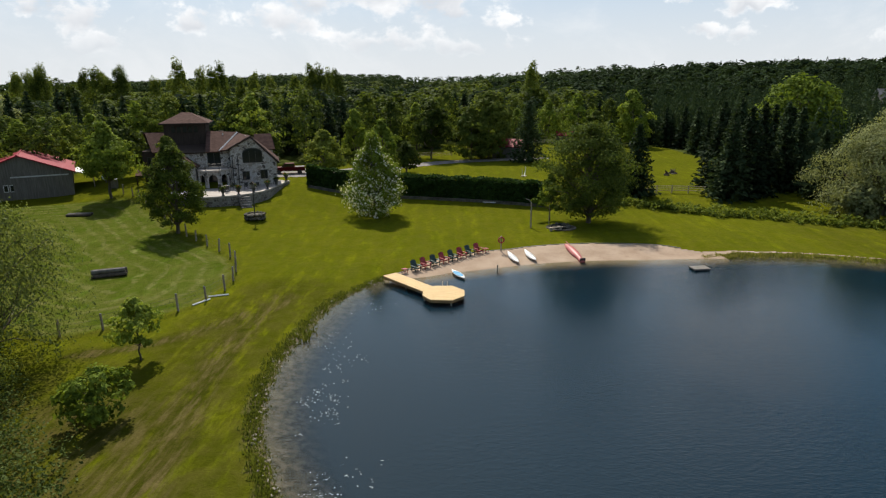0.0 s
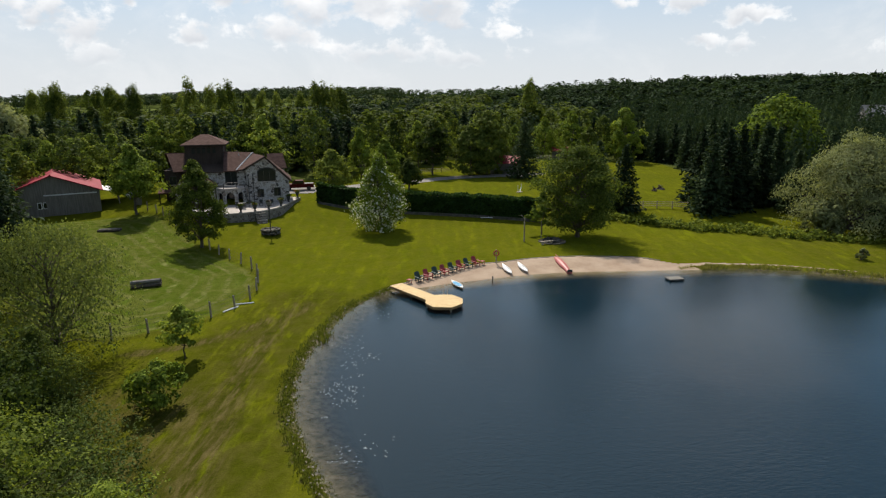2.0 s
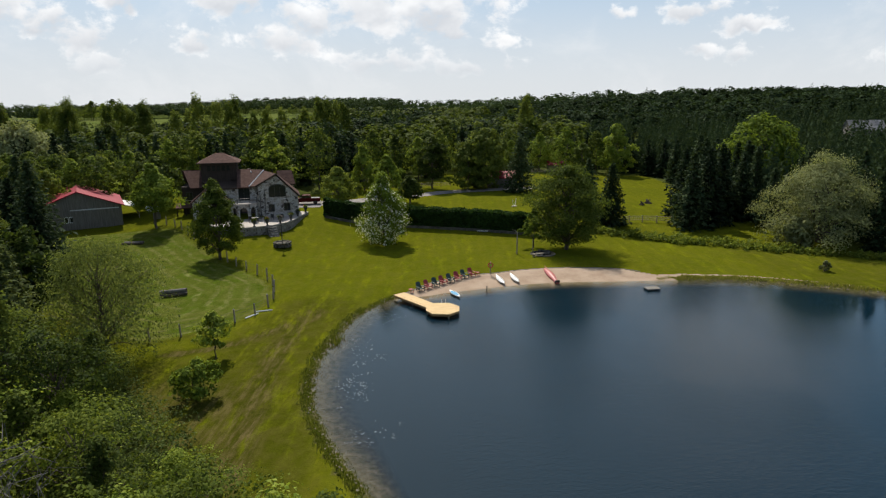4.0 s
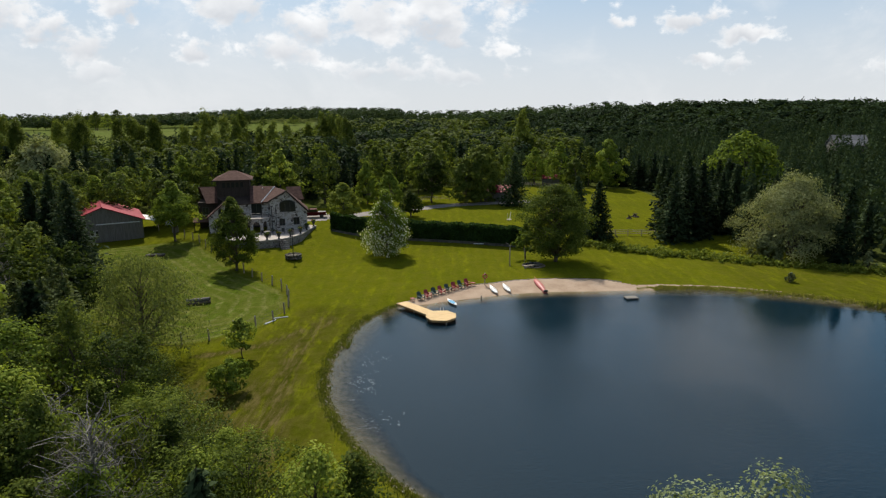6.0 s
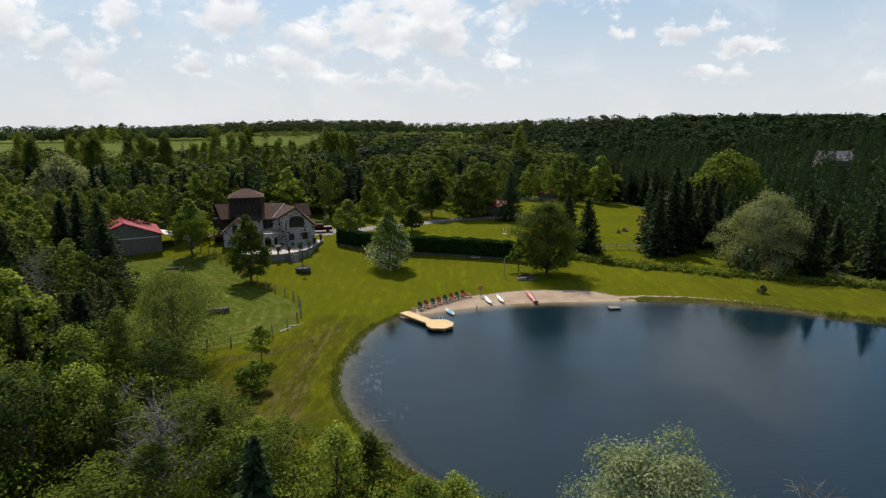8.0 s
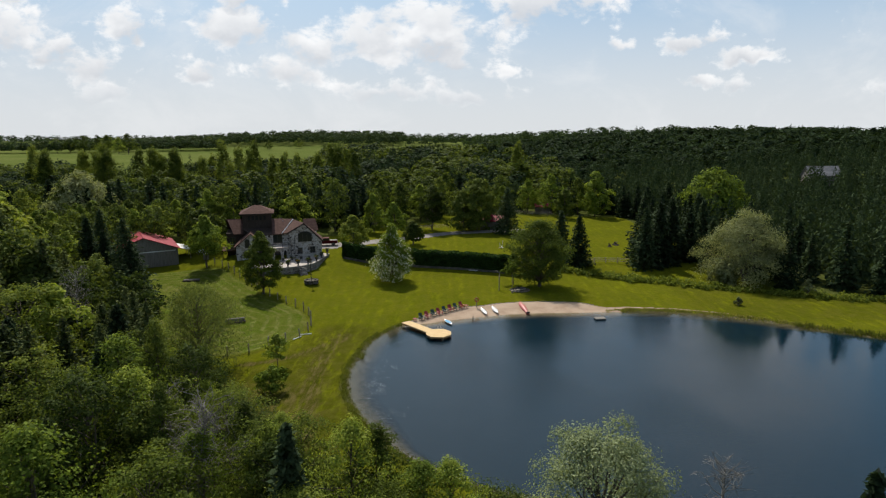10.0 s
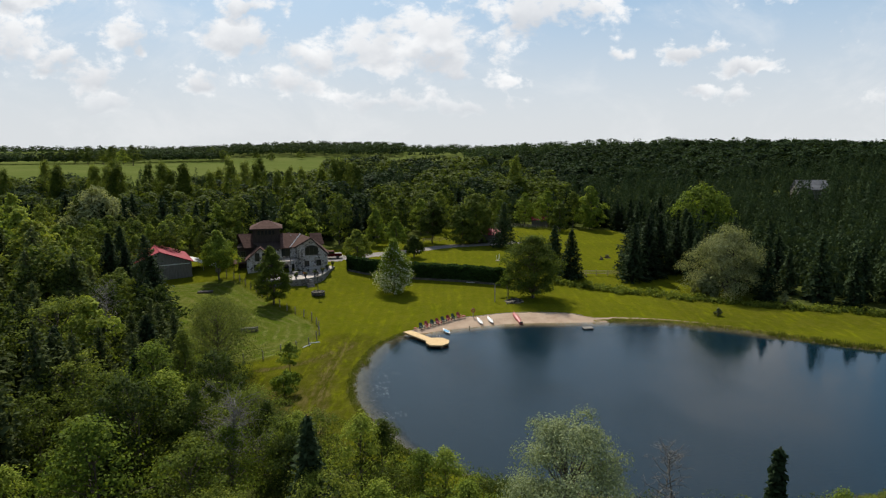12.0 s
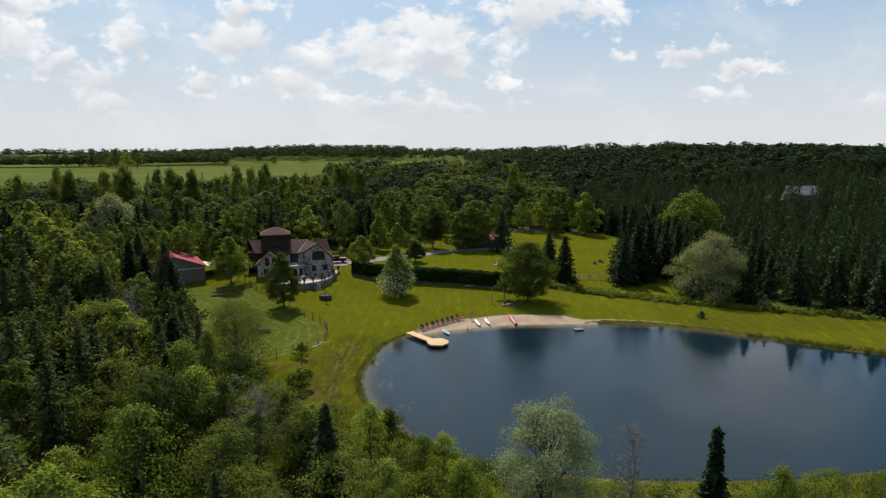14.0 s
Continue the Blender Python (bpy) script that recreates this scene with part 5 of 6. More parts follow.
    # left and right wings
    part("wing_wall", prism(bmesh.new(), [(-11.4, -2.0), (-7.92, -2.0), (-7.92, 5.0), (-11.4, 5.0)], 5.0, 12.0), DARK_WOOD, house, "dark timber wing")
    roof_slab("roof_slope", house, (-11.2, 8.0, 7.5), (-7.95, 8.0, 7.5), (-7.95, 4.4, 4.85), (-9.9, 4.4, 4.85))
    roof_slab("roof_slope", house, (-7.95, 8.4, 7.6), (-11.6, 8.4, 7.6), (-11.6, 12.4, 4.9), (-7.95, 12.4, 4.9))
    window(house, -10.2, 5.0, 2.7, 0.9, 1.3)
    window(house, -9.4, 5.0, -0.4, 1.0, 1.9)
    roof_slab("porch_roof", house, (-12.4, 5.0, 2.2), (-9.3, 5.0, 2.2), (-9.3, 3.2, 1.6), (-12.4, 3.2, 1.6))
    for x in (-12.2, -10.8, -9.5):
        part("porch_post", rodded((x, 3.35, -2.0), (x, 3.35, 1.6), 0.08), DARK_WOOD, house)
    part("wing_wall", boxed(6.0, 7.6, 8.02, 12.0, -1.5, 4.6), FIELDSTONE, house)
    roof_slab("roof_slope", house, (4.8, 10.0, 6.9), (7.5, 10.0, 6.9), (8.0, 7.4, 4.6), (4.8, 7.4, 4.6))
    roof_slab("roof_slope", house, (7.5, 10.0, 6.9), (4.8, 10.0, 6.9), (4.8, 12.6, 4.6), (8.0, 12.6, 4.6))


build_house()


# ---- terrace ----
TERRACE = spline([(-38.6, 80.5), (-37.3, 77.0), (-34.8, 74.6), (-31.7, 74.0), (-29.2, 74.9), (-27.1, 76.4), (-25.4, 79.5), (-24.9, 84.0), (-24.4, 89.0)], False, 5)


def strip(line, thick, z0, z1):
    """A standing wall along a line; z0 may be a function of place."""
    bm = bmesh.new()
    rows = []
    for i, p in enumerate(line):
        d = line[min(i + 1, len(line) - 1)] - line[max(i - 1, 0)]
        n = np.array([-d[1], d[0]]) / (np.hypot(*d) + 1e-9) * thick / 2
        lo = z0(*p) if callable(z0) else z0
        hi = z1(*p) if callable(z1) else z1
        rows.append([bm.verts.new((*(p - n), lo)), bm.verts.new((*(p - n), hi)), bm.verts.new((*(p + n), hi)), bm.verts.new((*(p + n), lo))])
    for a, b in zip(rows[:-1], rows[1:]):
        for i in range(4):
            j = (i + 1) % 4
            bm.faces.new((a[i], a[j], b[j], b[i]))
    bm.faces.new(rows[0]), bm.faces.new(rows[-1][::-1])
    bmesh.ops.recalc_face_normals(bm, faces=list(bm.faces))
    return bm


terrace = thing("terrace", "raised stone terrace with a curved fieldstone retaining wall", "terrace", kind="structure")
part("retaining_wall", strip(TERRACE, 0.5, lambda x, y: ground_at(x, y) - 0.4, 3.72), DRYSTONE, terrace, "rough fieldstone retaining wall")
part("coping", strip(TERRACE, 0.62, 3.724, 3.90), PAVING, terrace, "pale stone coping")
inner = [tuple(p + np.array([-0.1, 0.3])) for p in TERRACE] + [(-25.5, 90.0), (-30, 92), (-36, 88), (-38.6, 84)]
part("paving", slab(bmesh.new(), inner, 1.6, 3.78), PAVING, terrace, "pale pink-grey paving")
for i in range(6):
    part("step", boxed(-0.75, 0.75, -0.15 - 0.32 * (i + 1), -0.15 - 0.32 * i, 1.0, 3.6 - 0.30 * i, m=pose(-27.3, 75.8, 0, 0, 0, 30)), DRYSTONE, terrace)


def build_urn(x, y, flowers):
    u = thing("planter", "black urn planter of red flowers on the terrace wall" if flowers else "black urn planter with green plants on the terrace wall", "planter", pose(x, y, 3.90), "terrace planters")
    bm = bmesh.new()
    for r0, r1, z0, z1 in ((0.24, 0.18, 0, 0.10), (0.10, 0.14, 0.10, 0.32), (0.16, 0.34, 0.32, 0.85), (0.38, 0.38, 0.85, 0.93)):
        rod(bm, (0, 0, z0), (0, 0, z1), r0, r1, 14)
    part("urn", bm, TERRACOTTA, u)
    r = np.random.RandomState(int(abs(x * 10)))
    d = r.normal(size=(150, 3)) * np.array([0.17, 0.17, 0.11]) + np.array([0, 0, 1.03])
    v, f = leaf_quads(d, 0.15, r)
    me = mesh_from("flowers", v, f, [LEAF_MAPLE, PETAL], (r.uniform(size=150) < (0.14 if flowers else 0.0)).astype(int))
    ob = new("plant", me)
    ob.parent = u


for k, i in enumerate((14, 19, 23, 27, 31, 35, 39)):
    build_urn(*TERRACE[i], k % 2 == 0)


def build_patio_chair(m):
    c = thing("patio_chair", "dark metal garden chair on the terrace", "chair", m, "terrace chairs")
    part("seat", boxed(-0.26, 0.26, -0.26, 0.26, 0.40, 0.46), BLACK, c, bevel=0.015)
    part("backrest", boxed(-0.26, 0.26, 0.23, 0.28, 0.47, 0.98), BLACK, c, bevel=0.015)
    for x in (-0.23, 0.23):
        part("armrest", boxed(x - 0.03, x + 0.03, -0.24, 0.24, 0.64, 0.68), BLACK, c)
        for y in (-0.23, 0.23):
            part("leg", rodded((x, y, 0), (x, y, 0.41), 0.02), BLACK, c)
    return c


first_chair = build_patio_chair(pose(-31.6, 79.2, 3.78, 0, 0, 30))
for x, y, a in ((-30.3, 78.2, 200), (-30.4, 80.4, -60), (-28.5, 81.0, 10), (-27.0, 81.2, -20), (-25.9, 83.5, 80), (-25.6, 86.0, 60), (-29.0, 79.2, 150)):
    copy_thing(first_chair, pose(x, y, 3.78, 0, 0, a))


def build_patio_table(x, y):
    t = thing("patio_table", "round pale table on the terrace", "table", pose(x, y, 3.78))
    part("tabletop", rodded((0, 0, 0.70), (0, 0, 0.74), 0.6, n=24), BARN_WOOD, t)
    part("pedestal", rodded((0, 0, 0), (0, 0, 0.70), 0.06), BLACK, t)
    part("foot", rodded((0, 0, 0), (0, 0, 0.04), 0.30, n=16), BLACK, t)


build_patio_table(-30.9, 79.3)
build_patio_table(-27.7, 82.0)


# ---- barn and sheds ----
def build_barn():
    g = ground_at(-56, 82)
    barn = thing("barn", "weathered grey board barn with a red metal roof", "barn", pose(-59.9, 79.6, g, 0, 0, 30))
    part("barn_shell", prism(bmesh.new(), [(-6.3, -0.6), (6.3, -0.6), (6.3, 3.55), (0, 6.0), (-6.3, 3.55)], 0, 14), BARN_WOOD, barn, "weathered grey vertical boards")
    roof_slab("roof_slope", barn, (0, -0.5, 6.18), (0, 14.5, 6.18), (6.8, 14.5, 3.5), (6.8, -0.5, 3.5), 0.12, RED_METAL)
    roof_slab("roof_slope", barn, (0, 14.5, 6.18), (0, -0.5, 6.18), (-6.8, -0.5, 3.5), (-6.8, 14.5, 3.5), 0.12, RED_METAL)
    part("ridge_cap", rodded((0, -0.52, 6.2), (0, 14.52, 6.2), 0.12, n=6), RED_METAL, barn)
    for i in range(11):
        x = -6.15 + i * 1.23
        part("corner_batten" if i in (0, 10) else "batten", boxed(x - 0.06, x + 0.06, -0.05, -0.004, -0.3, 3.5 + 2.35 * (1 - abs(x) / 6.3)), BARN_WOOD, barn)
    part("door_track", boxed(-1.2, 5.9, -0.16, -0.052, 3.05, 3.22), PALE_ROOF, barn, "pale sliding door track")
    part("sliding_door", boxed(-1.0, 2.4, -0.14, -0.054, 0.0, 3.04), BARN_WOOD, barn)
    for x in (-1.9, -1.15):
        part("window", boxed(x - 0.3, x + 0.3, -0.10, -0.053, 1.1, 2.1), WHITE, barn, "small white-framed window")
        part("pane", boxed(x - 0.22, x + 0.22, -0.115, -0.102, 1.18, 2.02), GLASS, barn)
    # open lean-to at the side
    roof_slab("lean_to_roof", barn, (6.32, 2.0, 3.35), (6.32, 9.0, 3.35), (9.2, 9.0, 2.55), (9.2, 2.0, 2.55), 0.08, PALE_ROOF, "pale metal lean-to roof")
    for y in (2.2, 5.5, 8.8):
        part("post", rodded((9.0, y, -0.6), (9.0, y, 2.55), 0.08), POST_WOOD, barn)


def build_shed(name, x, y, turn, w, d, h, rise, wall, roof, label):
    s = thing(name, label, "shed", pose(x, y, ground_at(x, y) - 0.1, 0, 0, turn))
    part("shed_shell", prism(bmesh.new(), [(-w / 2, -0.3), (w / 2, -0.3), (w / 2, h), (0, h + rise), (-w / 2, h)], -d / 2, d / 2), wall, s)
    for sx in (-1, 1):
        roof_slab("roof_slope", s, (0, -d / 2 - 0.3, h + rise + 0.12), (0, d / 2 + 0.3, h + rise + 0.12), (sx * (w / 2 + 0.35), d / 2 + 0.3, h - 0.02), (sx * (w / 2 + 0.35), -d / 2 - 0.3, h - 0.02), 0.1, roof)
    part("door", boxed(-0.6, 0.6, -d / 2 - 0.06, -d / 2 - 0.005, 0, 2.0), DARK_WOOD, s)


build_barn()
build_shed("shed", 15.4, 134.0, 70, 5.0, 6.5, 2.6, 1.5, BARN_WOOD, RED_METAL, "small shed with a red metal roof under the trees")
build_shed("shed", 36.8, 174.5, 80, 3.6, 6.0, 2.2, 1.0, BARN_WOOD, RED_METAL, "low red shed at the far edge of the pasture")
build_shed("old_barn", 152.5, 203.0, 82, 8.0, 11.5, 7.0, 3.6, BARN_WOOD, OLD_ROOF, "old grey barn with a patched pale metal roof on the hill")


# ---- pickup ----
def build_pickup(x, y, turn):
    p = thing("pickup_truck", "dark red pickup truck parked on the driveway", "truck", pose(x, y, ground_at(x, y) + 0.05, 0, 0, turn))
    part("body", prism(bmesh.new(), [(-2.9, 0.55), (2.85, 0.55), (2.9, 1.0), (2.7, 1.22), (1.3, 1.28), (-2.85, 1.28)], -0.95, 0.95), CAR_RED, p, bevel=0.06)
    part("cab", prism(bmesh.new(), [(-1.0, 1.25), (1.25, 1.25), (0.65, 1.92), (-0.9, 1.92)], -0.85, 0.85), CAR_RED, p, bevel=0.06)
    part("bed", boxed(-2.75, -1.1, -0.78, 0.78, 1.281, 1.30), BLACK, p)
    part("windscreen", prism(bmesh.new(), [(0.72, 1.88), (1.28, 1.30), (1.30, 1.31), (0.75, 1.90)], -0.75, 0.75), GLASS, p)
    for s in (-1, 1):
        part("side_window", prism(bmesh.new(), [(-0.85, 1.34), (1.0, 1.34), (0.58, 1.83), (-0.82, 1.83)], s * 0.855 - 0.01, s * 0.855 + 0.01), GLASS, p)
        part("headlight", boxed(2.86, 2.93, s * 0.75 - 0.15, s * 0.75 + 0.15, 0.85, 1.05), CHROME, p)
        part("mirror", boxed(0.9, 1.05, s * 1.05 - 0.1, s * 1.05 + 0.1, 1.3, 1.5), BLACK, p)
        for wx in (-1.85, 1.85):
            wheel = part("wheel", rodded((wx, s * 0.72, 0.40), (wx, s * 0.97, 0.40), 0.40, n=20), RUBBER, p)
            part("rim", rodded((wx, s * 0.975, 0.40), (wx, s * 0.985, 0.40), 0.24, n=14), BLACK, wheel)
    part("bumper", boxed(2.88, 3.0, -0.9, 0.9, 0.5, 0.72), CHROME, p)
    part("bumper", boxed(-3.0, -2.9, -0.9, 0.9, 0.5, 0.72), CHROME, p)


build_pickup(-28.0, 105.0, 192)

# ---- hedge ----
HEDGE = spline([(-21.2, 89.4), (-12.5, 88.0), (-5, 86.4), (5.6, 84.4), (14.6, 81.8)], False, 8)


def build_hedge():
    r = np.random.RandomState(77)
    n = 14000
    seg = r.uniform(0, len(HEDGE) - 1.001, n)
    i = seg.astype(int)
    p = HEDGE[i] + (HEDGE[i + 1] - HEDGE[i]) * (seg - i)[:, None]
    d = HEDGE[i + 1] - HEDGE[i]
    nrm = np.stack([-d[:, 1], d[:, 0]], -1) / np.hypot(d[:, 0], d[:, 1])[:, None]
    face = r.randint(0, 4, n)
    across = np.where(face == 0, -1.0, np.where(face == 1, 1.0, r.uniform(-1, 1, n))) * 0.95
    tall = 3.1 + 0.25 * wave_sum(p[:, 0], p[:, 1], 3.0, 4)
    high = np.where(face > 1, tall, r.uniform(0.1, 1, n) * tall) + r.normal(size=n) * 0.08
    across = across * (1 - 0.18 * (high / 3.3) ** 3) + r.normal(size=n) * 0.10
    q = p + nrm * across[:, None]
    z = land_height(q[:, 0], q[:, 1]) + high
    v, f = leaf_quads(np.concatenate([q, z[:, None]], 1), 0.30, r, 1.5, 0.5)
    hedge = thing("hedge", "long clipped dark green cedar hedge behind the lawn", "hedge")
    ob = new("foliage", mesh_from("foliage", v, f, [LEAF_HEDGE]))
    ob.parent = hedge
    part("core", strip(HEDGE, 1.5, lambda x, y: ground_at(x, y), lambda x, y: ground_at(x, y) + 2.7), LEAF_HEDGE, hedge)
    wall = thing("garden_wall", "low grey stone wall along the foot of the hedge", "wall")
    # dark stone here: shade at the hedge's foot is put into the wall's colour
    part("stonework", strip(HEDGE + np.array([0.25, -1.35]), 0.4, lambda x, y: ground_at(x, y) - 0.3, lambda x, y: ground_at(x, y) + 0.38), DARK_STONE, wall)


build_hedge()


# ---- dock ----
def build_dock():
    dock = thing("dock", "new yellow timber dock with an eight-sided end platform", "dock")
    a, b = Vector((-5.25, 48.75, 0)), Vector((-1.25, 43.9, 0))
    d = (b - a).normalized()
    n = Vector((-d.y, d.x, 0))
    steps = int((b - a).length / 0.15)
    for i in range(steps):
        m = Matrix.Translation(a + d * (i * 0.15)) @ Matrix.Rotation(math.atan2(d.y, d.x), 4, "Z")
        part("deck_board", boxed(0.008, 0.142, -0.78, 0.78, 0.52, 0.56, m=m), DECK, dock)
    for s in (-0.70, 0.70):
        m = Matrix.Translation(a) @ Matrix.Rotation(math.atan2(d.y, d.x), 4, "Z")
        part("joist", boxed(0, (b - a).length, s - 0.05, s + 0.05, 0.28, 0.515, m=m), DECK_FASCIA, dock)
    outline = [(-0.95, 45.05), (0.65, 45.05), (1.72, 43.75), (1.66, 42.25), (0.58, 41.12), (-1.22, 41.28), (-1.95, 42.5), (-1.90, 43.6)]
    c = Vector((sum(p[0] for p in outline) / 8, sum(p[1] for p in outline) / 8, 0))
    part("platform_frame", slab(bmesh.new(), [(c.x + (x - c.x) * 0.985, c.y + (y - c.y) * 0.985) for x, y in outline], 0.28, 0.516), DECK_FASCIA, dock)
    for i in range(len(outline)):
        p, q = outline[i], outline[(i + 1) % 8]
        for j in range(12):
            u0, u1 = j / 12 + 0.004, (j + 1) / 12 - 0.004
            quad = [(c.x + (e[0] - c.x) * u, c.y + (e[1] - c.y) * u) for e, u in ((p, u0), (q, u0), (q, u1), (p, u1))]
            part("platform_board", slab(bmesh.new(), quad, 0.52, 0.562), DECK, dock)
    for x, y in [outline[i] for i in (0, 2, 4, 6)] + [(-3.9, 46.1), (-2.6, 46.3)]:
        px, py = c.x + (x - c.x) * 0.9, c.y + (y - c.y) * 0.9
        part("post", rodded((px, py, -2.4), (px, py, 0.5), 0.08), POST_WOOD, dock)
    for h in (-0.55, 0.55):
        part("ladder_rail", rodded((0.0 + h * 0.4, 45.15, -0.4), (0.0 + h * 0.4, 45.15, 0.95), 0.025), CHROME, dock)


build_dock()


# ---- beach things ----
def build_adirondack(m, mat, label):
    c = thing("adirondack_chair", label, "chair", m, "chairs along the beach")
    for i in range(5):
        z = 0.40 - i * 0.030
        part("seat_slat", boxed(-0.30, 0.30, -0.34 + i * 0.12, -0.235 + i * 0.12, z - 0.02, z), mat, c)
    for i in range(5):
        x = -0.26 + i * 0.13
        h = 0.92 + 0.10 * math.cos((i - 2) * 0.7)
        m2 = pose(0, 0.26, 0.24, -24, 0, 0)
        part("back_slat", boxed(x - 0.058, x + 0.058, -0.012, 0.012, 0.0, h - 0.14, m=m2), mat, c)
    for s in (-1, 1):
        part("armrest", boxed(s * 0.38 - 0.075, s * 0.38 + 0.075, -0.42, 0.36, 0.56, 0.585), mat, c)
        part("front_leg", boxed(s * 0.335 - 0.02, s * 0.335 + 0.02, -0.40, -0.30, 0, 0.56), mat, c)
        bm = bmesh.new()
        prism(bm, [(-0.36, 0.30), (-0.36, 0.40), (0.52, 0.10), (0.58, 0.0), (0.46, 0.0)], s * 0.30 - 0.015, s * 0.30 + 0.015)
        bm.transform(Matrix.Rotation(math.pi / 2, 4, "Z"))
        for v in bm.verts:
            v.co = Vector((-v.co.x, v.co.y, v.co.z))
        bmesh.ops.recalc_face_normals(bm, faces=list(bm.faces))
        part("rear_leg", bm, mat, c)
        part("arm_brace", boxed(s * 0.34 - 0.02, s * 0.34 + 0.02, 0.28, 0.34, 0.16, 0.56), mat, c)
    return c


CHAIR_LINE = [(-2.8 + 0.93 * i, 51.05 + 0.76 * i - 0.012 * (i - 3.5) ** 2) for i in range(8)]
for i, (x, y) in enumerate(CHAIR_LINE):
    red = i % 2 == 1
    place = pose(x, y, ground_at(x, y) + 0.02, 0, 0, 36 + 5 * math.sin(i * 2.3))
    build_adirondack(place, RED_PLASTIC if red else GREEN_PLASTIC, "bright red slatted garden chair facing the pond" if red else "dark green slatted garden chair facing the pond")


def build_side_table(x, y):
    t = thing("side_table", "low red slatted side table on the sand", "table", pose(x, y, ground_at(x, y) + 0.02, 0, 0, 36))
    for i in range(4):
        part("top_slat", boxed(-0.24 + i * 0.125, -0.13 + i * 0.125, -0.24, 0.24, 0.42, 0.445), RED_PLASTIC, t)
    for sx in (-0.19, 0.19):
        for sy in (-0.19, 0.19):
            part("leg", boxed(sx - 0.025, sx + 0.025, sy - 0.025, sy + 0.025, 0, 0.42), RED_PLASTIC, t)


build_side_table(-3.9, 50.4)
build_side_table(4.5, 56.6)


def hull(length, width, depth, sharp=0.75, deck=0.05, n=18, k=7, square=0.0):
    """A boat-shaped shell: pointed ends, rounded bottom, closed on top."""
    bm = bmesh.new()
    rows = []
    for i in range(n + 1):
        u = -1 + 2 * i / n
        w = width / 2 * max(1 - abs(u) ** (1 / sharp * 1.7), 0.02 if u < 0 or not square else square)
        rise = depth * 0.35 * abs(u) ** 3
        row = []
        for j in range(k):
            a = math.pi * j / (k - 1)
            row.append(bm.verts.new((length / 2 * u, w * math.cos(a), depth - depth * math.sin(a) * (0.35 + 0.65 * w / (width / 2)) + rise)))
        row.append(bm.verts.new((length / 2 * u, 0, depth + deck * w / (width / 2) + rise)))
        rows.append(row)
    for a, b in zip(rows[:-1], rows[1:]):
        for j in range(len(a)):
            q = (j + 1) % len(a)
            bm.faces.new((a[j], a[q], b[q], b[j]))
    bm.faces.new(rows[0]), bm.faces.new(rows[-1][::-1])
    bmesh.ops.recalc_face_normals(bm, faces=list(bm.faces))
    return bm


def lay_boat(name, ax, ay, bx, by, label, category, lift=0.0):
    za, zb = ground_at(ax, ay), ground_at(bx, by)
    za, zb = max(za, 0.02), max(zb, 0.02)
    pitch = math.degrees(math.atan2(zb - za, math.hypot(bx - ax, by - ay)))
    return thing(name, label, category, pose((ax + bx) / 2, (ay + by) / 2, (za + zb) / 2 + 0.04 + lift, 0, -pitch, math.degrees(math.atan2(by - ay, bx - ax))))


canoe = lay_boat("canoe", 13.65, 59.9, 14.5, 54.2, "faded red canoe lying upside down on the sand", "canoe")
bm = hull(5.6, 0.98, 0.42, square=0.62)
bm.transform(Matrix.Translation((0, 0, 0.44)) @ Matrix.Rotation(math.pi, 4, "X"))
part("hull", bm, CANOE_RED, canoe, smooth=True)
part("stern", boxed(2.72, 2.80, -0.30, 0.30, 0.04, 0.36), BLACK, canoe)
part("keel", boxed(-2.4, 2.4, -0.03, 0.03, 0.425, 0.45), CANOE_RED, canoe)
for s in (-1, 1):
    bm = bmesh.new()
    rod(bm, (-2.5, s * 0.10, 0.03), (0, s * 0.47, 0.03), 0.025, n=6)
    rod(bm, (0, s * 0.47, 0.03), (2.5, s * 0.10, 0.03), 0.025, n=6)
    part("gunwale", bm, BLACK, canoe)
for a, b in (((6.85, 56.3), (7.65, 53.4)), ((8.75, 57.0), (9.55, 54.0))):
    k = lay_boat("kayak", *a, *b, "white kayak resting on the sand", "kayak")
    part("hull", hull(3.1, 0.74, 0.26, 0.8, 0.10), WHITE, k, smooth=True)
    bm = bmesh.new()
    bmesh.ops.create_uvsphere(bm, u_segments=16, v_segments=8, radius=1)
    for v in bm.verts:
        v.co = Vector((v.co.x * 0.42 - 0.1, v.co.y * 0.22, 0.345 + v.co.z * 0.025))
    part("cockpit", bm, PALE_ROOF, k, smooth=True)
sup = lay_boat("paddleboard", 0.75, 51.3, 1.95, 48.4, "white paddleboard with a blue deck pad at the water's edge", "paddleboard")
part("board", hull(3.1, 0.80, 0.13, 0.8, 0.01), WHITE, sup, smooth=True)
bm = bmesh.new()
slab(bm, [(0.78 * math.cos(a) * 1.25 - 0.05, 0.31 * math.sin(a)) for a in np.linspace(0, 2 * math.pi, 20, endpoint=False)], 0.128, 0.156)
part("deck_pad", bm, BLUE_PAD, sup, "blue foam pad")
part("fin", prism(bmesh.new(), [(-1.35, 0.0), (-1.15, 0.0), (-1.3, -0.03)], -0.01, 0.01), BLACK, sup)

ring_post = thing("lifebuoy_post", "short post with an orange lifebuoy on the beach", "lifebuoy", pose(6.2, 57.0, ground_at(6.2, 57.0)))
part("post", boxed(-0.06, 0.06, -0.06, 0.06, -0.3, 1.75), POST_WOOD, ring_post)
bm = bmesh.new()
for i in range(20):
    a, b = 2 * math.pi * i / 20, 2 * math.pi * (i + 1) / 20
    rod(bm, (0.30 * math.cos(a), -0.13, 1.32 + 0.30 * math.sin(a)), (0.30 * math.cos(b), -0.13, 1.32 + 0.30 * math.sin(b)), 0.075, n=8)
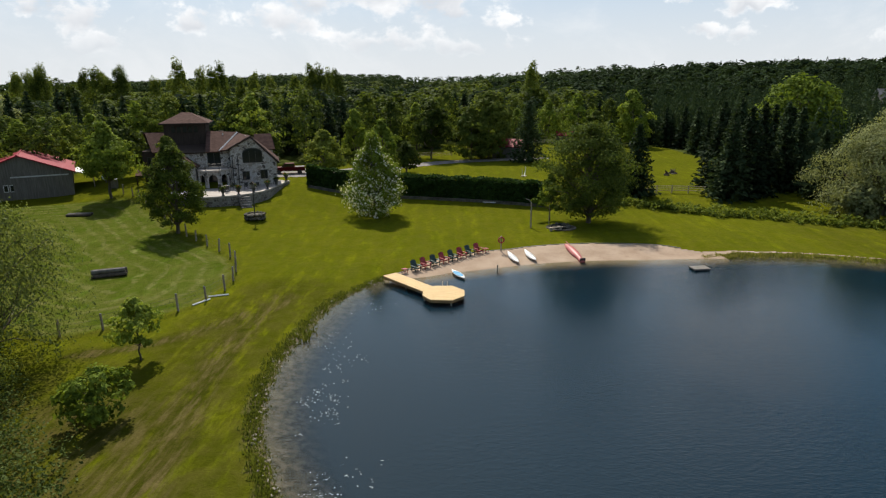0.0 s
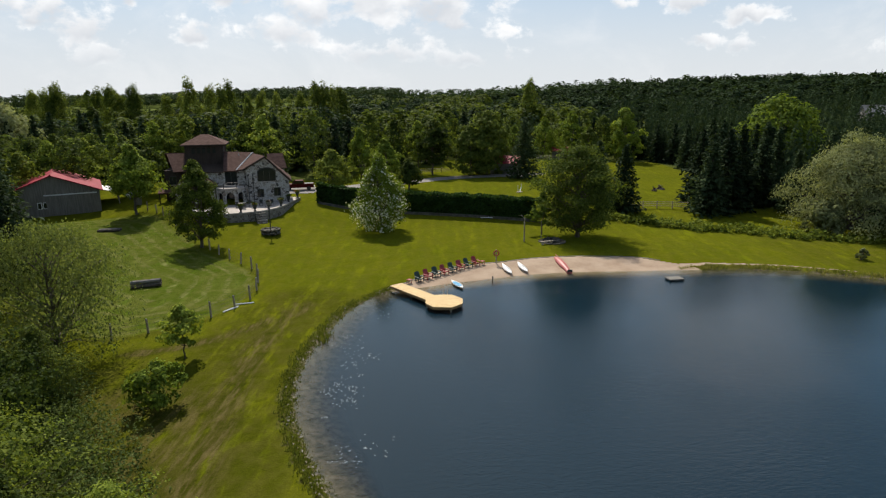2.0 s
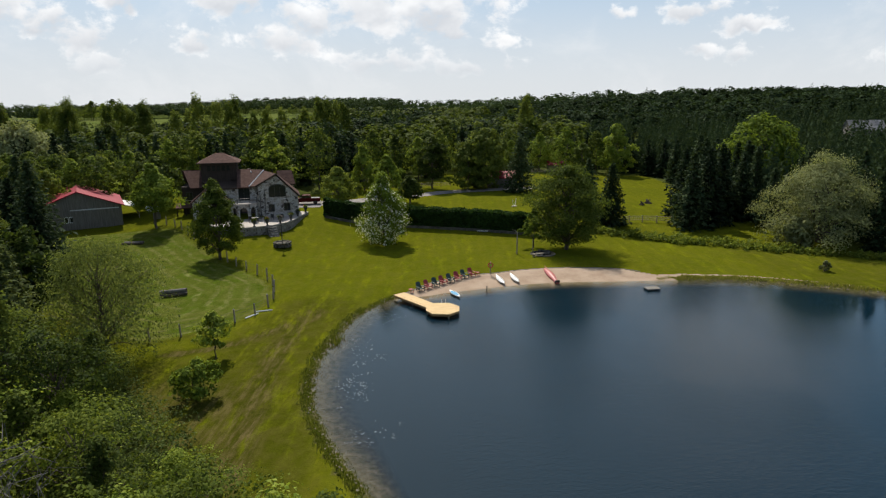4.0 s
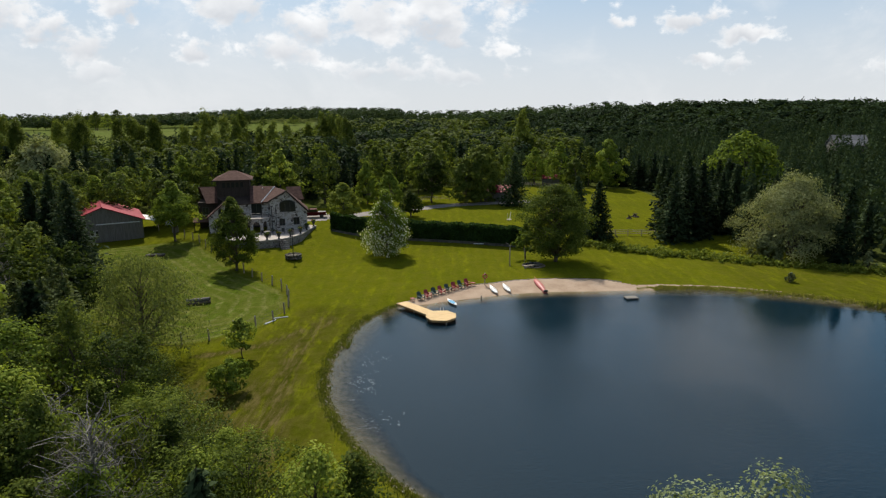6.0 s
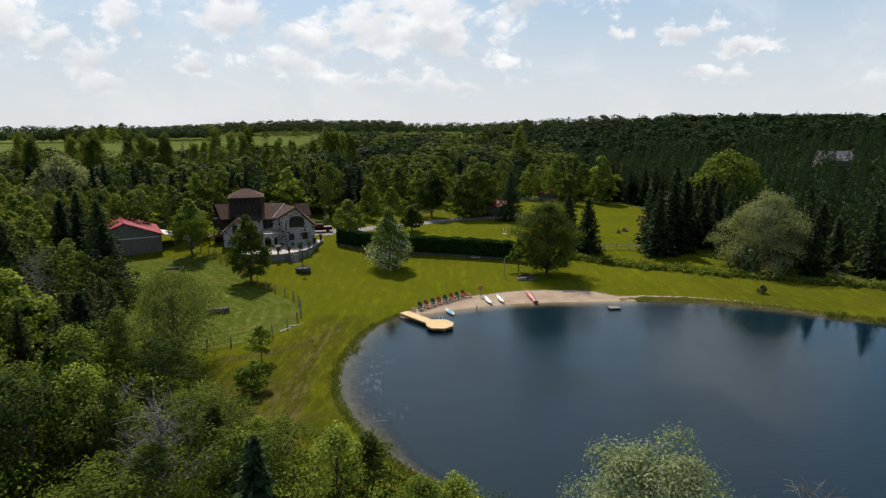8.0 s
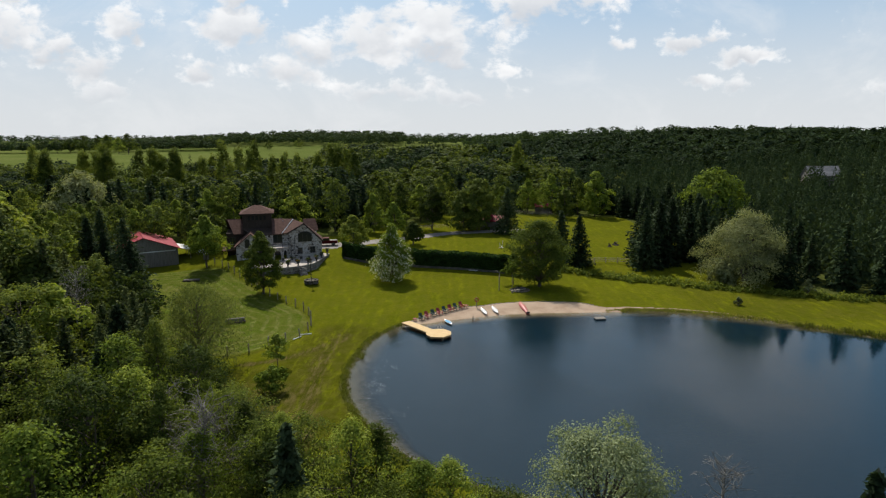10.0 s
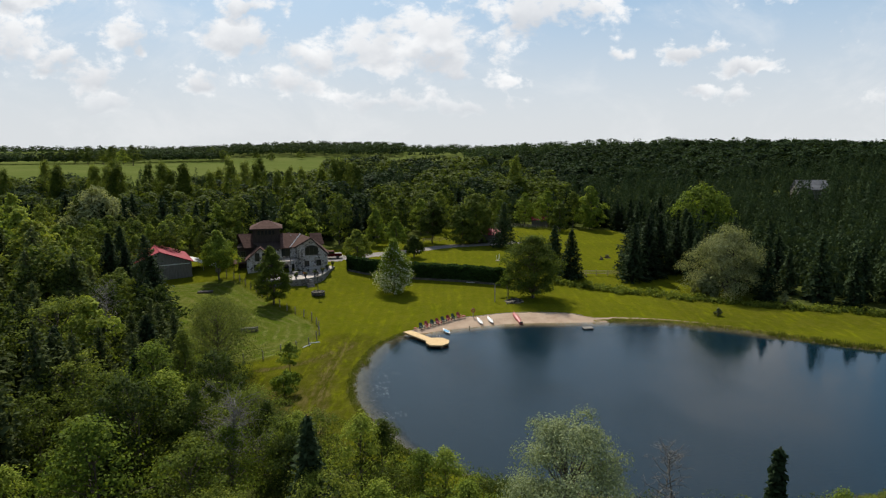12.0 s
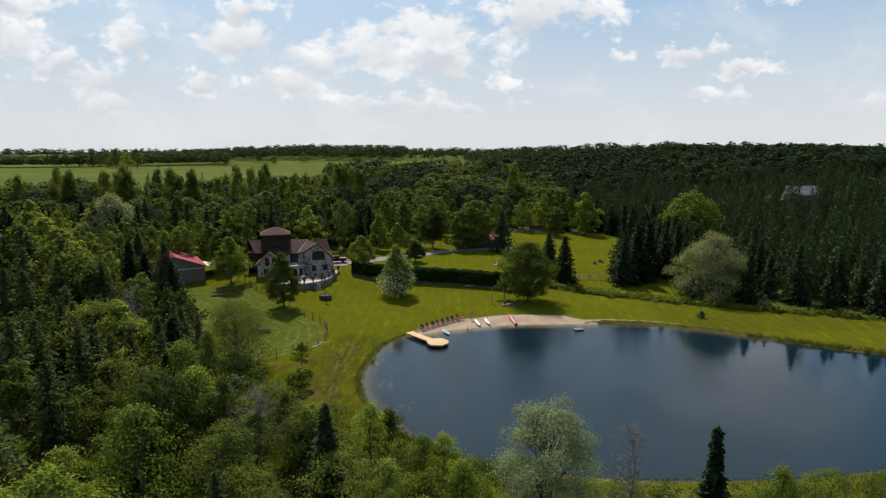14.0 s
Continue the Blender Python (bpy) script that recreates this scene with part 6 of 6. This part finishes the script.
part("lifebuoy", bm, RED_PLASTIC, ring_post, "orange-red ring buoy")

raft = thing("float", "small grey floating platform on the water", "float", pose(25.5, 51.3, 0.0, 0, 0, 8))
part("deck", boxed(-0.85, 0.85, -0.6, 0.6, 0.10, 0.24), BARN_WOOD, raft, bevel=0.03)
for s in (-0.4, 0.4):
    part("pontoon", rodded((-0.8, s, 0.02), (0.8, s, 0.02), 0.14), RUBBER, raft)
stake = thing("marker_post", "short dark post standing in the shallows", "post", pose(5.3, 51.4, -0.4))
part("post", rodded((0, 0, 0), (0.02, 0, 1.0), 0.07), POST_WOOD, stake)


# ---- lawn things ----
def build_post(name, x, y, h, r, label, mat=None, category="post", group=""):
    p = thing(name, label, category, pose(x, y, ground_at(x, y)), group)
    part("shaft", rodded((0, 0, -0.3), (0, 0, h), r, r * 0.85, 10), mat or POST_WOOD, p)
    return p


lamp = build_post("pole", -24.3, 70.4, 4.5, 0.07, "tall dark pole rising from a round stone planter", BLACK, "pole")
part("crossarm", rodded((-0.5, 0, 3.9), (0.5, 0, 4.1), 0.04), BLACK, lamp)
part("birdhouse", boxed(-0.2, 0.2, -0.18, 0.18, 4.1, 4.5), BARN_WOOD, lamp, "weathered wooden birdhouse", bevel=0.02)
part("birdhouse_roof", prism(bmesh.new(), [(-0.32, 4.56), (0.32, 4.56), (0, 4.85)], -0.28, 0.28), DARK_WOOD, lamp)
planter = thing("stone_planter", "round dark fieldstone planter around the pole", "planter", pose(-24.3, 70.4, ground_at(-24.3, 70.4)))
rng = np.random.RandomState(19)


def boulder(size, seed, flat=0.7):
    r = np.random.RandomState(seed)
    bm = bmesh.new()
    bmesh.ops.create_icosphere(bm, subdivisions=1, radius=1)
    for v in bm.verts:
        k = 1 + 0.22 * r.normal()
        v.co = Vector((v.co.x * size * k, v.co.y * size * k * 0.85, v.co.z * size * k * flat))
    return bm


for i in range(14):
    a = 2 * math.pi * i / 14
    for lv in (0, 1):
        bm = boulder(0.32, i * 3 + lv)
        bm.transform(Matrix.Translation((1.12 * math.cos(a + lv * 0.2), 1.12 * math.sin(a + lv * 0.2), 0.18 + 0.42 * lv)))
        part("stone", bm, DARK_STONE, planter)
part("soil", rodded((0, 0, 0.2), (0, 0, 0.62), 1.0, 0.9, 16), DARK_STONE, planter)

net = build_post("post", 11.05, 68.2, 3.3, 0.10, "tall weathered grey post with a curved driftwood top")
part("branch", rodded((0, 0, 3.2), (-0.35, 0, 3.65), 0.08, 0.03), BARK_GREY, net)
part("branch", rodded((-0.3, 0, 3.6), (-0.85, 0, 3.75), 0.05, 0.02), BARK_GREY, net)
build_post("post", 13.7, 70.2, 2.6, 0.05, "thin dark post beside the fire pit")
pit = thing("fire_pit", "dark stone fire pit ring on a sandy patch", "fire pit", pose(14.9, 68.2, ground_at(14.9, 68.2)))
part("ash", rodded((0, 0, 0.0), (0, 0, 0.06), 1.9, n=20), DARK_STONE, pit)
for i in range(12):
    a = 2 * math.pi * i / 12
    bm = boulder(0.34, 60 + i)
    bm.transform(Matrix.Translation((1.0 * math.cos(a), 1.0 * math.sin(a), 0.22)))
    part("stone", bm, RUBBER if i % 3 == 0 else DARK_STONE, pit)
bench = thing("log_bench", "rough timber bench beside the fire pit", "bench", pose(13.9, 66.6, ground_at(13.9, 66.6), 0, 0, 20))
part("seat", boxed(-0.9, 0.9, -0.2, 0.2, 0.36, 0.46), POST_WOOD, bench, bevel=0.02)
for s in (-0.65, 0.65):
    part("leg", boxed(s - 0.12, s + 0.12, -0.16, 0.16, 0, 0.36), POST_WOOD, bench)
bench = thing("lawn_bench", "white plank bench by the hedge wall", "bench", pose(6.9, 82.3, ground_at(6.9, 82.3), 0, 0, -6))
part("seat", boxed(-0.95, 0.95, -0.16, 0.16, 0.20, 0.26), WHITE, bench, bevel=0.02)
for s in (-0.6, 0.6):
    part("leg", boxed(s - 0.06, s + 0.06, -0.12, 0.12, 0, 0.20), BARN_WOOD, bench)


def build_log_pile(x, y, turn, n):
    p = thing("log_pile", "stack of weathered grey logs in the hay paddock", "logs", pose(x, y, ground_at(x, y), 0, 0, turn))
    for i in range(n):
        lay, row = divmod(i, 3)
        r = 0.19 + 0.03 * (i % 2)
        o = -0.42 + row * 0.42 + 0.2 * lay
        part("log", rodded((-1.45 + 0.1 * (i % 3), o, r + 0.34 * lay), (1.45 - 0.12 * (i % 2), o + 0.05, r + 0.34 * lay), r, r * 0.85, 10), BARK_GREY if i % 2 else BARK, p)


build_log_pile(-31.0, 47.2, 22, 5)
build_log_pile(-47.2, 71.0, 12, 3)

# paddock fence: posts with three wires
FENCE = spline([(-27.6, 33.7), (-25.3, 34.9), (-22.0, 38.0), (-20.3, 40.3), (-19.3, 43.3), (-19.4, 46.2), (-19.9, 48.7), (-21.6, 53.4), (-24.6, 56.8), (-29.0, 61.2), (-33.5, 66.6), (-38.0, 72.2), (-44.2, 79.2), (-48.5, 82.0)], False, 6)
fence = thing("paddock_fence", "weathered round-post wire fence around the paddock", "fence")
gap = np.concatenate([[0], np.cumsum(np.hypot(*np.diff(FENCE, axis=0).T))])
stops = np.arange(0, gap[-1], 2.75)
line = np.stack([np.interp(stops, gap, FENCE[:, 0]), np.interp(stops, gap, FENCE[:, 1])], -1)
tops = []
for i, (x, y) in enumerate(line):
    g = ground_at(x, y)
    lean = rng.normal(size=2) * 0.05
    h = 1.35 + rng.uniform(-0.12, 0.2)
    part("post", rodded((x, y, g - 0.3), (x + lean[0], y + lean[1], g + h), 0.095, 0.085, 9), POST_WOOD, fence)
    part("cap", rodded((x + lean[0], y + lean[1], g + h + 0.002), (x + lean[0], y + lean[1], g + h + 0.03), 0.10, 0.07, 9), BLACK, fence)
    tops.append((x + lean[0] * 0.6, y + lean[1] * 0.6, g))
for a, b in zip(tops[:-1], tops[1:]):
    for z in (0.45, 0.8, 1.15):
        part("wire", rodded((a[0], a[1], a[2] + z), (b[0], b[1], b[2] + z), 0.008, n=4), BLACK, fence)
for (ax, ay), (bx, by) in (((-20.6, 40.0), (-19.7, 41.5)), ((-20.1, 42.1), (-18.5, 42.6))):
    g = (ground_at(ax, ay) + ground_at(bx, by)) / 2
    board = thing("board", "long white board lying on the lawn", "board")
    part("plank", rodded((ax, ay, g + 0.07), (bx, by, g + 0.08), 0.075, n=4), WHITE, board)


def rail_fence(points, label, h=1.25, gapm=2.6):
    f = thing("rail_fence", label, "fence")
    p = np.array(points, float)
    s = np.concatenate([[0], np.cumsum(np.hypot(*np.diff(p, axis=0).T))])
    k = np.arange(0, s[-1], gapm)
    q = np.stack([np.interp(k, s, p[:, 0]), np.interp(k, s, p[:, 1])], -1)
    z = land_height(q[:, 0], q[:, 1])
    for (x, y), g in zip(q, z):
        part("post", boxed(x - 0.07, x + 0.07, y - 0.07, y + 0.07, g - 0.3, g + h), POST_WOOD, f)
    for i in range(len(q) - 1):
        for hz in (0.45, 0.8, 1.12):
            part("rail", rodded((*q[i], z[i] + hz), (*q[i + 1], z[i + 1] + hz), 0.05, n=5), POST_WOOD, f)


rail_fence([(-9.5, 130.5), (-3, 134), (4, 136)], "grey timber rail fence along the pasture")
rail_fence([(31, 87), (36, 88), (42, 88)], "grey timber rail fence at the pasture's corner")
rail_fence([(24, 168), (34, 166), (46, 165)], "grey timber rail fence at the pasture's far end")
tank = thing("propane_tank", "white rounded propane tank beside the barn", "tank", pose(-51.8, 88.0, ground_at(-51.8, 88.0), 0, 0, 20))
bm = bmesh.new()
bmesh.ops.create_uvsphere(bm, u_segments=18, v_segments=10, radius=0.55)
for v in bm.verts:
    v.co.x += 0.6 * (1 if v.co.x > 0.01 else -1 if v.co.x < -0.01 else 0)
    v.co.z += 0.85
part("vessel", bm, WHITE, tank, smooth=True)
for s in (-0.55, 0.55):
    part("foot", boxed(s - 0.08, s + 0.08, -0.3, 0.3, 0, 0.45), BARN_WOOD, tank)
util = thing("utility_box", "grey wooden utility box beside the barn", "box", pose(-49.3, 84.2, ground_at(-49.3, 84.2), 0, 0, 20))
part("cabinet", boxed(-0.55, 0.55, -0.45, 0.45, 0, 1.25), BARN_WOOD, util, bevel=0.03)
part("lid", boxed(-0.62, 0.62, -0.52, 0.52, 1.252, 1.33), PALE_ROOF, util)
for x, y, w in ((44.6, 110.5, 0.9), (42.3, 107.5, 0.6)):
    p = thing("brush_pile", "dark heap of brushwood in the pasture", "brush pile", pose(x, y, ground_at(x, y)))
    bm = bmesh.new()
    r = np.random.RandomState(int(x))
    for i in range(26):
        a = r.uniform(0, 6.28)
        rod(bm, (w * math.cos(a), w * math.sin(a), 0.05), (-0.6 * w * math.cos(a + r.normal() * 0.5), -0.6 * w * math.sin(a), 0.3 + r.uniform(0, 0.7)), 0.06, 0.03, 5)
    part("branches", bm, BARK, p)
hammock = thing("hammock_stand", "curved pale hammock stand on the lawn behind the hedge", "hammock", pose(14.9, 104.0, ground_at(14.9, 104.0), 0, 0, 70))
bm = bmesh.new()
for i in range(14):
    a, b = math.pi * (1.0 + i / 14), math.pi * (1.0 + (i + 1) / 14)
    rod(bm, (1.5 * math.cos(a), 0, 1.55 + 1.5 * math.sin(a)), (1.5 * math.cos(b), 0, 1.55 + 1.5 * math.sin(b)), 0.06, n=6)
part("frame", bm, WHITE, hammock)
part("base", boxed(-0.6, 0.6, -0.5, 0.5, 0, 0.08), POST_WOOD, hammock)


# ---- shore ----
edging = thing("beach_edging", "low weathered timber edging between sand and lawn", "edging")
part("timber", strip(BEACH_BACK[:-8], 0.14, lambda x, y: ground_at(x, y) - 0.1, lambda x, y: ground_at(x, y) + 0.05), BARN_WOOD, edging)
sheet("gravel_path", lambda x, y: (pond_side(x, y) > 1.1) & (pond_side(x, y) < 2.1 - 0.03 * (x - 28)) & (x > 28) & (x < 52) & (y > 45), (27, 54, 46, 60), 0.25, 0.035, SAND, "narrow pale gravel path along the far bank", "path")
def shore_points(n, seed, out0, out1, part_ok):
    """Places along the water's edge, between two distances from it."""
    r = np.random.RandomState(seed)
    k = len(POND)
    got = []
    while len(got) < n:
        i = r.randint(k)
        a, b = POND[i], POND[(i + 1) % k]
        p = a + (b - a) * r.uniform()
        d = (b - a) / (np.hypot(*(b - a)) + 1e-9)
        q = p + np.array([d[1], -d[0]]) * -r.uniform(out0, out1) * SIDE
        if part_ok(*p):
            got.append(q)
    return np.array(got)


area = 0.5 * sum(a[0] * b[1] - b[0] * a[1] for a, b in zip(POND, np.roll(POND, -1, 0)))
SIDE = 1.0 if area < 0 else -1.0
WEST = lambda x, y: x < -4.5 or (y < 14 and x < 8)
EAST = lambda x, y: x > 31 and y > 30
stones = thing("shore_stones", "pale weathered stones along the pond's edge", "stones")
shapes = []
for i in range(6):
    bm = boulder(0.13, 90 + i, 0.6)
    me = bpy.data.meshes.new("stone")
    bm.to_mesh(me)
    bm.free()
    me.materials.append(STONE)
    shapes.append(me)
rng = np.random.RandomState(41)
for x, y in np.concatenate([shore_points(230, 4, -0.25, 0.55, WEST), shore_points(60, 5, -0.2, 0.5, EAST)]):
    ob = new("stone", shapes[rng.randint(6)])
    s = rng.uniform(0.35, 1.1)
    ob.parent, ob.matrix_basis = stones, Matrix.LocRotScale((x, y, ground_at(x, y) + 0.02), Euler((0, 0, rng.uniform(0, 6))), (s, s, s))


def tufts(name, pts, tall, blades, width, mat, label, seed, spread=0.25):
    """Clumps of upright blades as one mesh."""
    r = np.random.RandomState(seed)
    n = len(pts) * blades
    base = np.repeat(pts, blades, 0) + r.normal(size=(n, 2)) * spread
    z = land_height(base[:, 0], base[:, 1])
    h = np.repeat(tall * r.uniform(0.5, 1.3, len(pts)), blades) * r.uniform(0.6, 1.1, n)
    lean = r.normal(size=(n, 2)) * 0.25 * h[:, None]
    a = r.uniform(0, 6.28, n)
    w = width * r.uniform(0.6, 1.3, n)
    side = np.stack([np.cos(a) * w, np.sin(a) * w], -1)
    b0 = np.concatenate([base - side, z[:, None] - 0.05], 1)
    b1 = np.concatenate([base + side, z[:, None] - 0.05], 1)
    m1 = np.concatenate([base + side * 0.8 + lean * 0.4, (z + h * 0.6)[:, None]], 1)
    t = np.concatenate([base + lean, (z + h)[:, None]], 1)
    v = np.stack([b0, b1, m1, t], 1).reshape(-1, 3)
    me = mesh_from(name, v, np.arange(4 * n).reshape(n, 4), [mat])
    tagged(new(name, me), label, "plants", kind="stuff")


tufts("shore_weeds", shore_points(900, 6, 0.0, 0.6, WEST), 0.18, 13, 0.045, LEAF_WEED, "rank weeds and grasses along the pond's edge", 61)
tufts("bank_grass", shore_points(800, 7, 0.0, 0.9, lambda x, y: x > 28), 0.28, 12, 0.045, LEAF_WEED, "long grass along the far bank of the pond", 62)
tufts("reeds", np.concatenate([shore_points(5, 8, -0.6, 0.1, lambda x, y: -10.9 < x < -8 and 34 < y < 36), shore_points(120, 9, -0.3, 1.2, lambda x, y: x > 54 and y > 33)]), 0.62, 14, 0.04, LEAF_WEED, "tall green reeds standing at the water's edge", 63)
pts = scatter(-60, -19, 33, 80, 0.8, 64)
pts = pts[inside(pts[:, 0], pts[:, 1], PADDOCK)]
tufts("hay_grass", pts, 0.06, 8, 0.035, LEAF_REED, "cut and rank hay grass in the paddock", 65, 0.4)


def bush_row(name, line, n, wide, tall, leaf, mat, label, seed, leaves=26):
    """A rank row of weeds and low shrubs along a line."""
    r = np.random.RandomState(seed)
    seg = r.uniform(0, len(line) - 1.001, n)
    i = seg.astype(int)
    p = line[i] + (line[i + 1] - line[i]) * (seg - i)[:, None] + r.normal(size=(n, 2)) * wide * 0.5
    out = []
    z = land_height(p[:, 0], p[:, 1])
    for (x, y), g in zip(p, z):
        h = tall * r.uniform(0.35, 1.25)
        d = r.normal(size=(leaves, 3))
        d /= np.linalg.norm(d, axis=1, keepdims=True)
        out.append(np.array([x, y, g + h * 0.45]) + d * np.array([h * 0.6, h * 0.6, h * 0.55]))
    v, f = leaf_quads(np.concatenate(out), leaf, r, 1.6, 0.4)
    tagged(new(name, mesh_from(name, v, f, [mat])), label, "plants", kind="stuff")


bush_row("fence_row", BANK_ROW, 420, 2.0, 1.0, 0.26, LEAF_WOOD, "tangled row of weeds and shrubs along the lawn's far edge", 71)
bush_row("undergrowth", spline([(-33, 33), (-30.5, 28), (-28, 25), (-24.3, 20.6), (-21.1, 17.2), (-17, 12), (-14.6, 9.2), (-9.6, 4), (-3, 0.5), (6, -5), (18, -7), (32, -8), (48, -7)], False, 6), 760, 2.2, 1.7, 0.10, LEAF_SHRUB, "thick low undergrowth at the edge of the woods", 72, 85)
bush_row("bank_shrubs", spline([(4, 1.2), (8, -1.2), (14, -2.6), (22, -3.6), (34, -3.6), (47, -1.8), (58, 1.5)], False, 6), 330, 1.7, 1.5, 0.10, LEAF_SHRUB, "dull green shrubs on the near bank of the pond", 75, 85)
spot("shrub", "leaf", 50.5, 57.6, 1.7, 1.5, "single small shrub on the bank", 73, foot=0.1, clumps=14, per=50, leaf=0.16, mat=LEAF_WILLOW)
spot("shrub", "leaf", 66.0, 64.0, 3.2, 2.2, "small pale shrub in the fence row", 74, foot=0.2, clumps=16, per=50, leaf=0.22, mat=LEAF_WILLOW)


# ---- small pale flecks in clusters on the water off the western shore ----
FLECKS = ((-6.3, 40.9, 1.3, 26), (-4.4, 42.5, 0.9, 12), (-9.1, 34.2, 1.2, 26), (-7.6, 32.3, 0.7, 16), (-8.4, 35.2, 0.6, 10), (-5.9, 31.0, 0.6, 14), (-7.3, 29.6, 0.8, 22), (-6.4, 27.9, 0.3, 8),
          (-7.3, 27.4, 0.4, 8), (-8.0, 25.9, 0.7, 22), (-6.8, 25.7, 0.5, 20), (-8.2, 24.9, 0.4, 10), (-6.7, 23.8, 0.8, 40), (-7.8, 21.7, 0.15, 7), (-3.3, 19.2, 0.2, 4), (-4.7, 18.3, 0.6, 12),
          (-6.1, 17.9, 0.4, 14), (-5.8, 16.8, 0.3, 14), (-5.1, 16.9, 0.5, 8), (-4.0, 17.4, 0.3, 6), (-6.5, 16.7, 0.2, 6))
rng = np.random.RandomState(81)
verts, faces = [], []
for cx, cy, spread, count in FLECKS:
    for i in range(count):
        x, y = cx + rng.normal() * spread * 0.75, cy + rng.normal() * spread * 0.75
        long, thin, a = rng.uniform(0.02, 0.07) * rng.uniform(0.6, 1.5), rng.uniform(0.015, 0.04), rng.normal() * 0.5
        k = len(verts)
        for j in range(6):
            w = j * 1.0472
            px, py = np.cos(w) * long * rng.uniform(0.6, 1.1), np.sin(w) * thin * rng.uniform(0.6, 1.1)
            verts.append((x + px * np.cos(a) - py * np.sin(a), y + px * np.sin(a) + py * np.cos(a), 0.008))
        verts.append((x, y, 0.016))
        faces.extend([(k + j, k + (j + 1) % 6, k + 6) for j in range(6)])
me = bpy.data.meshes.new("water_flecks")
me.from_pydata(verts, [], faces)
me.materials.append(PALE_FLECK)
tagged(new("water_flecks", me), "small pale flecks on the pond", "flecks", kind="stuff")
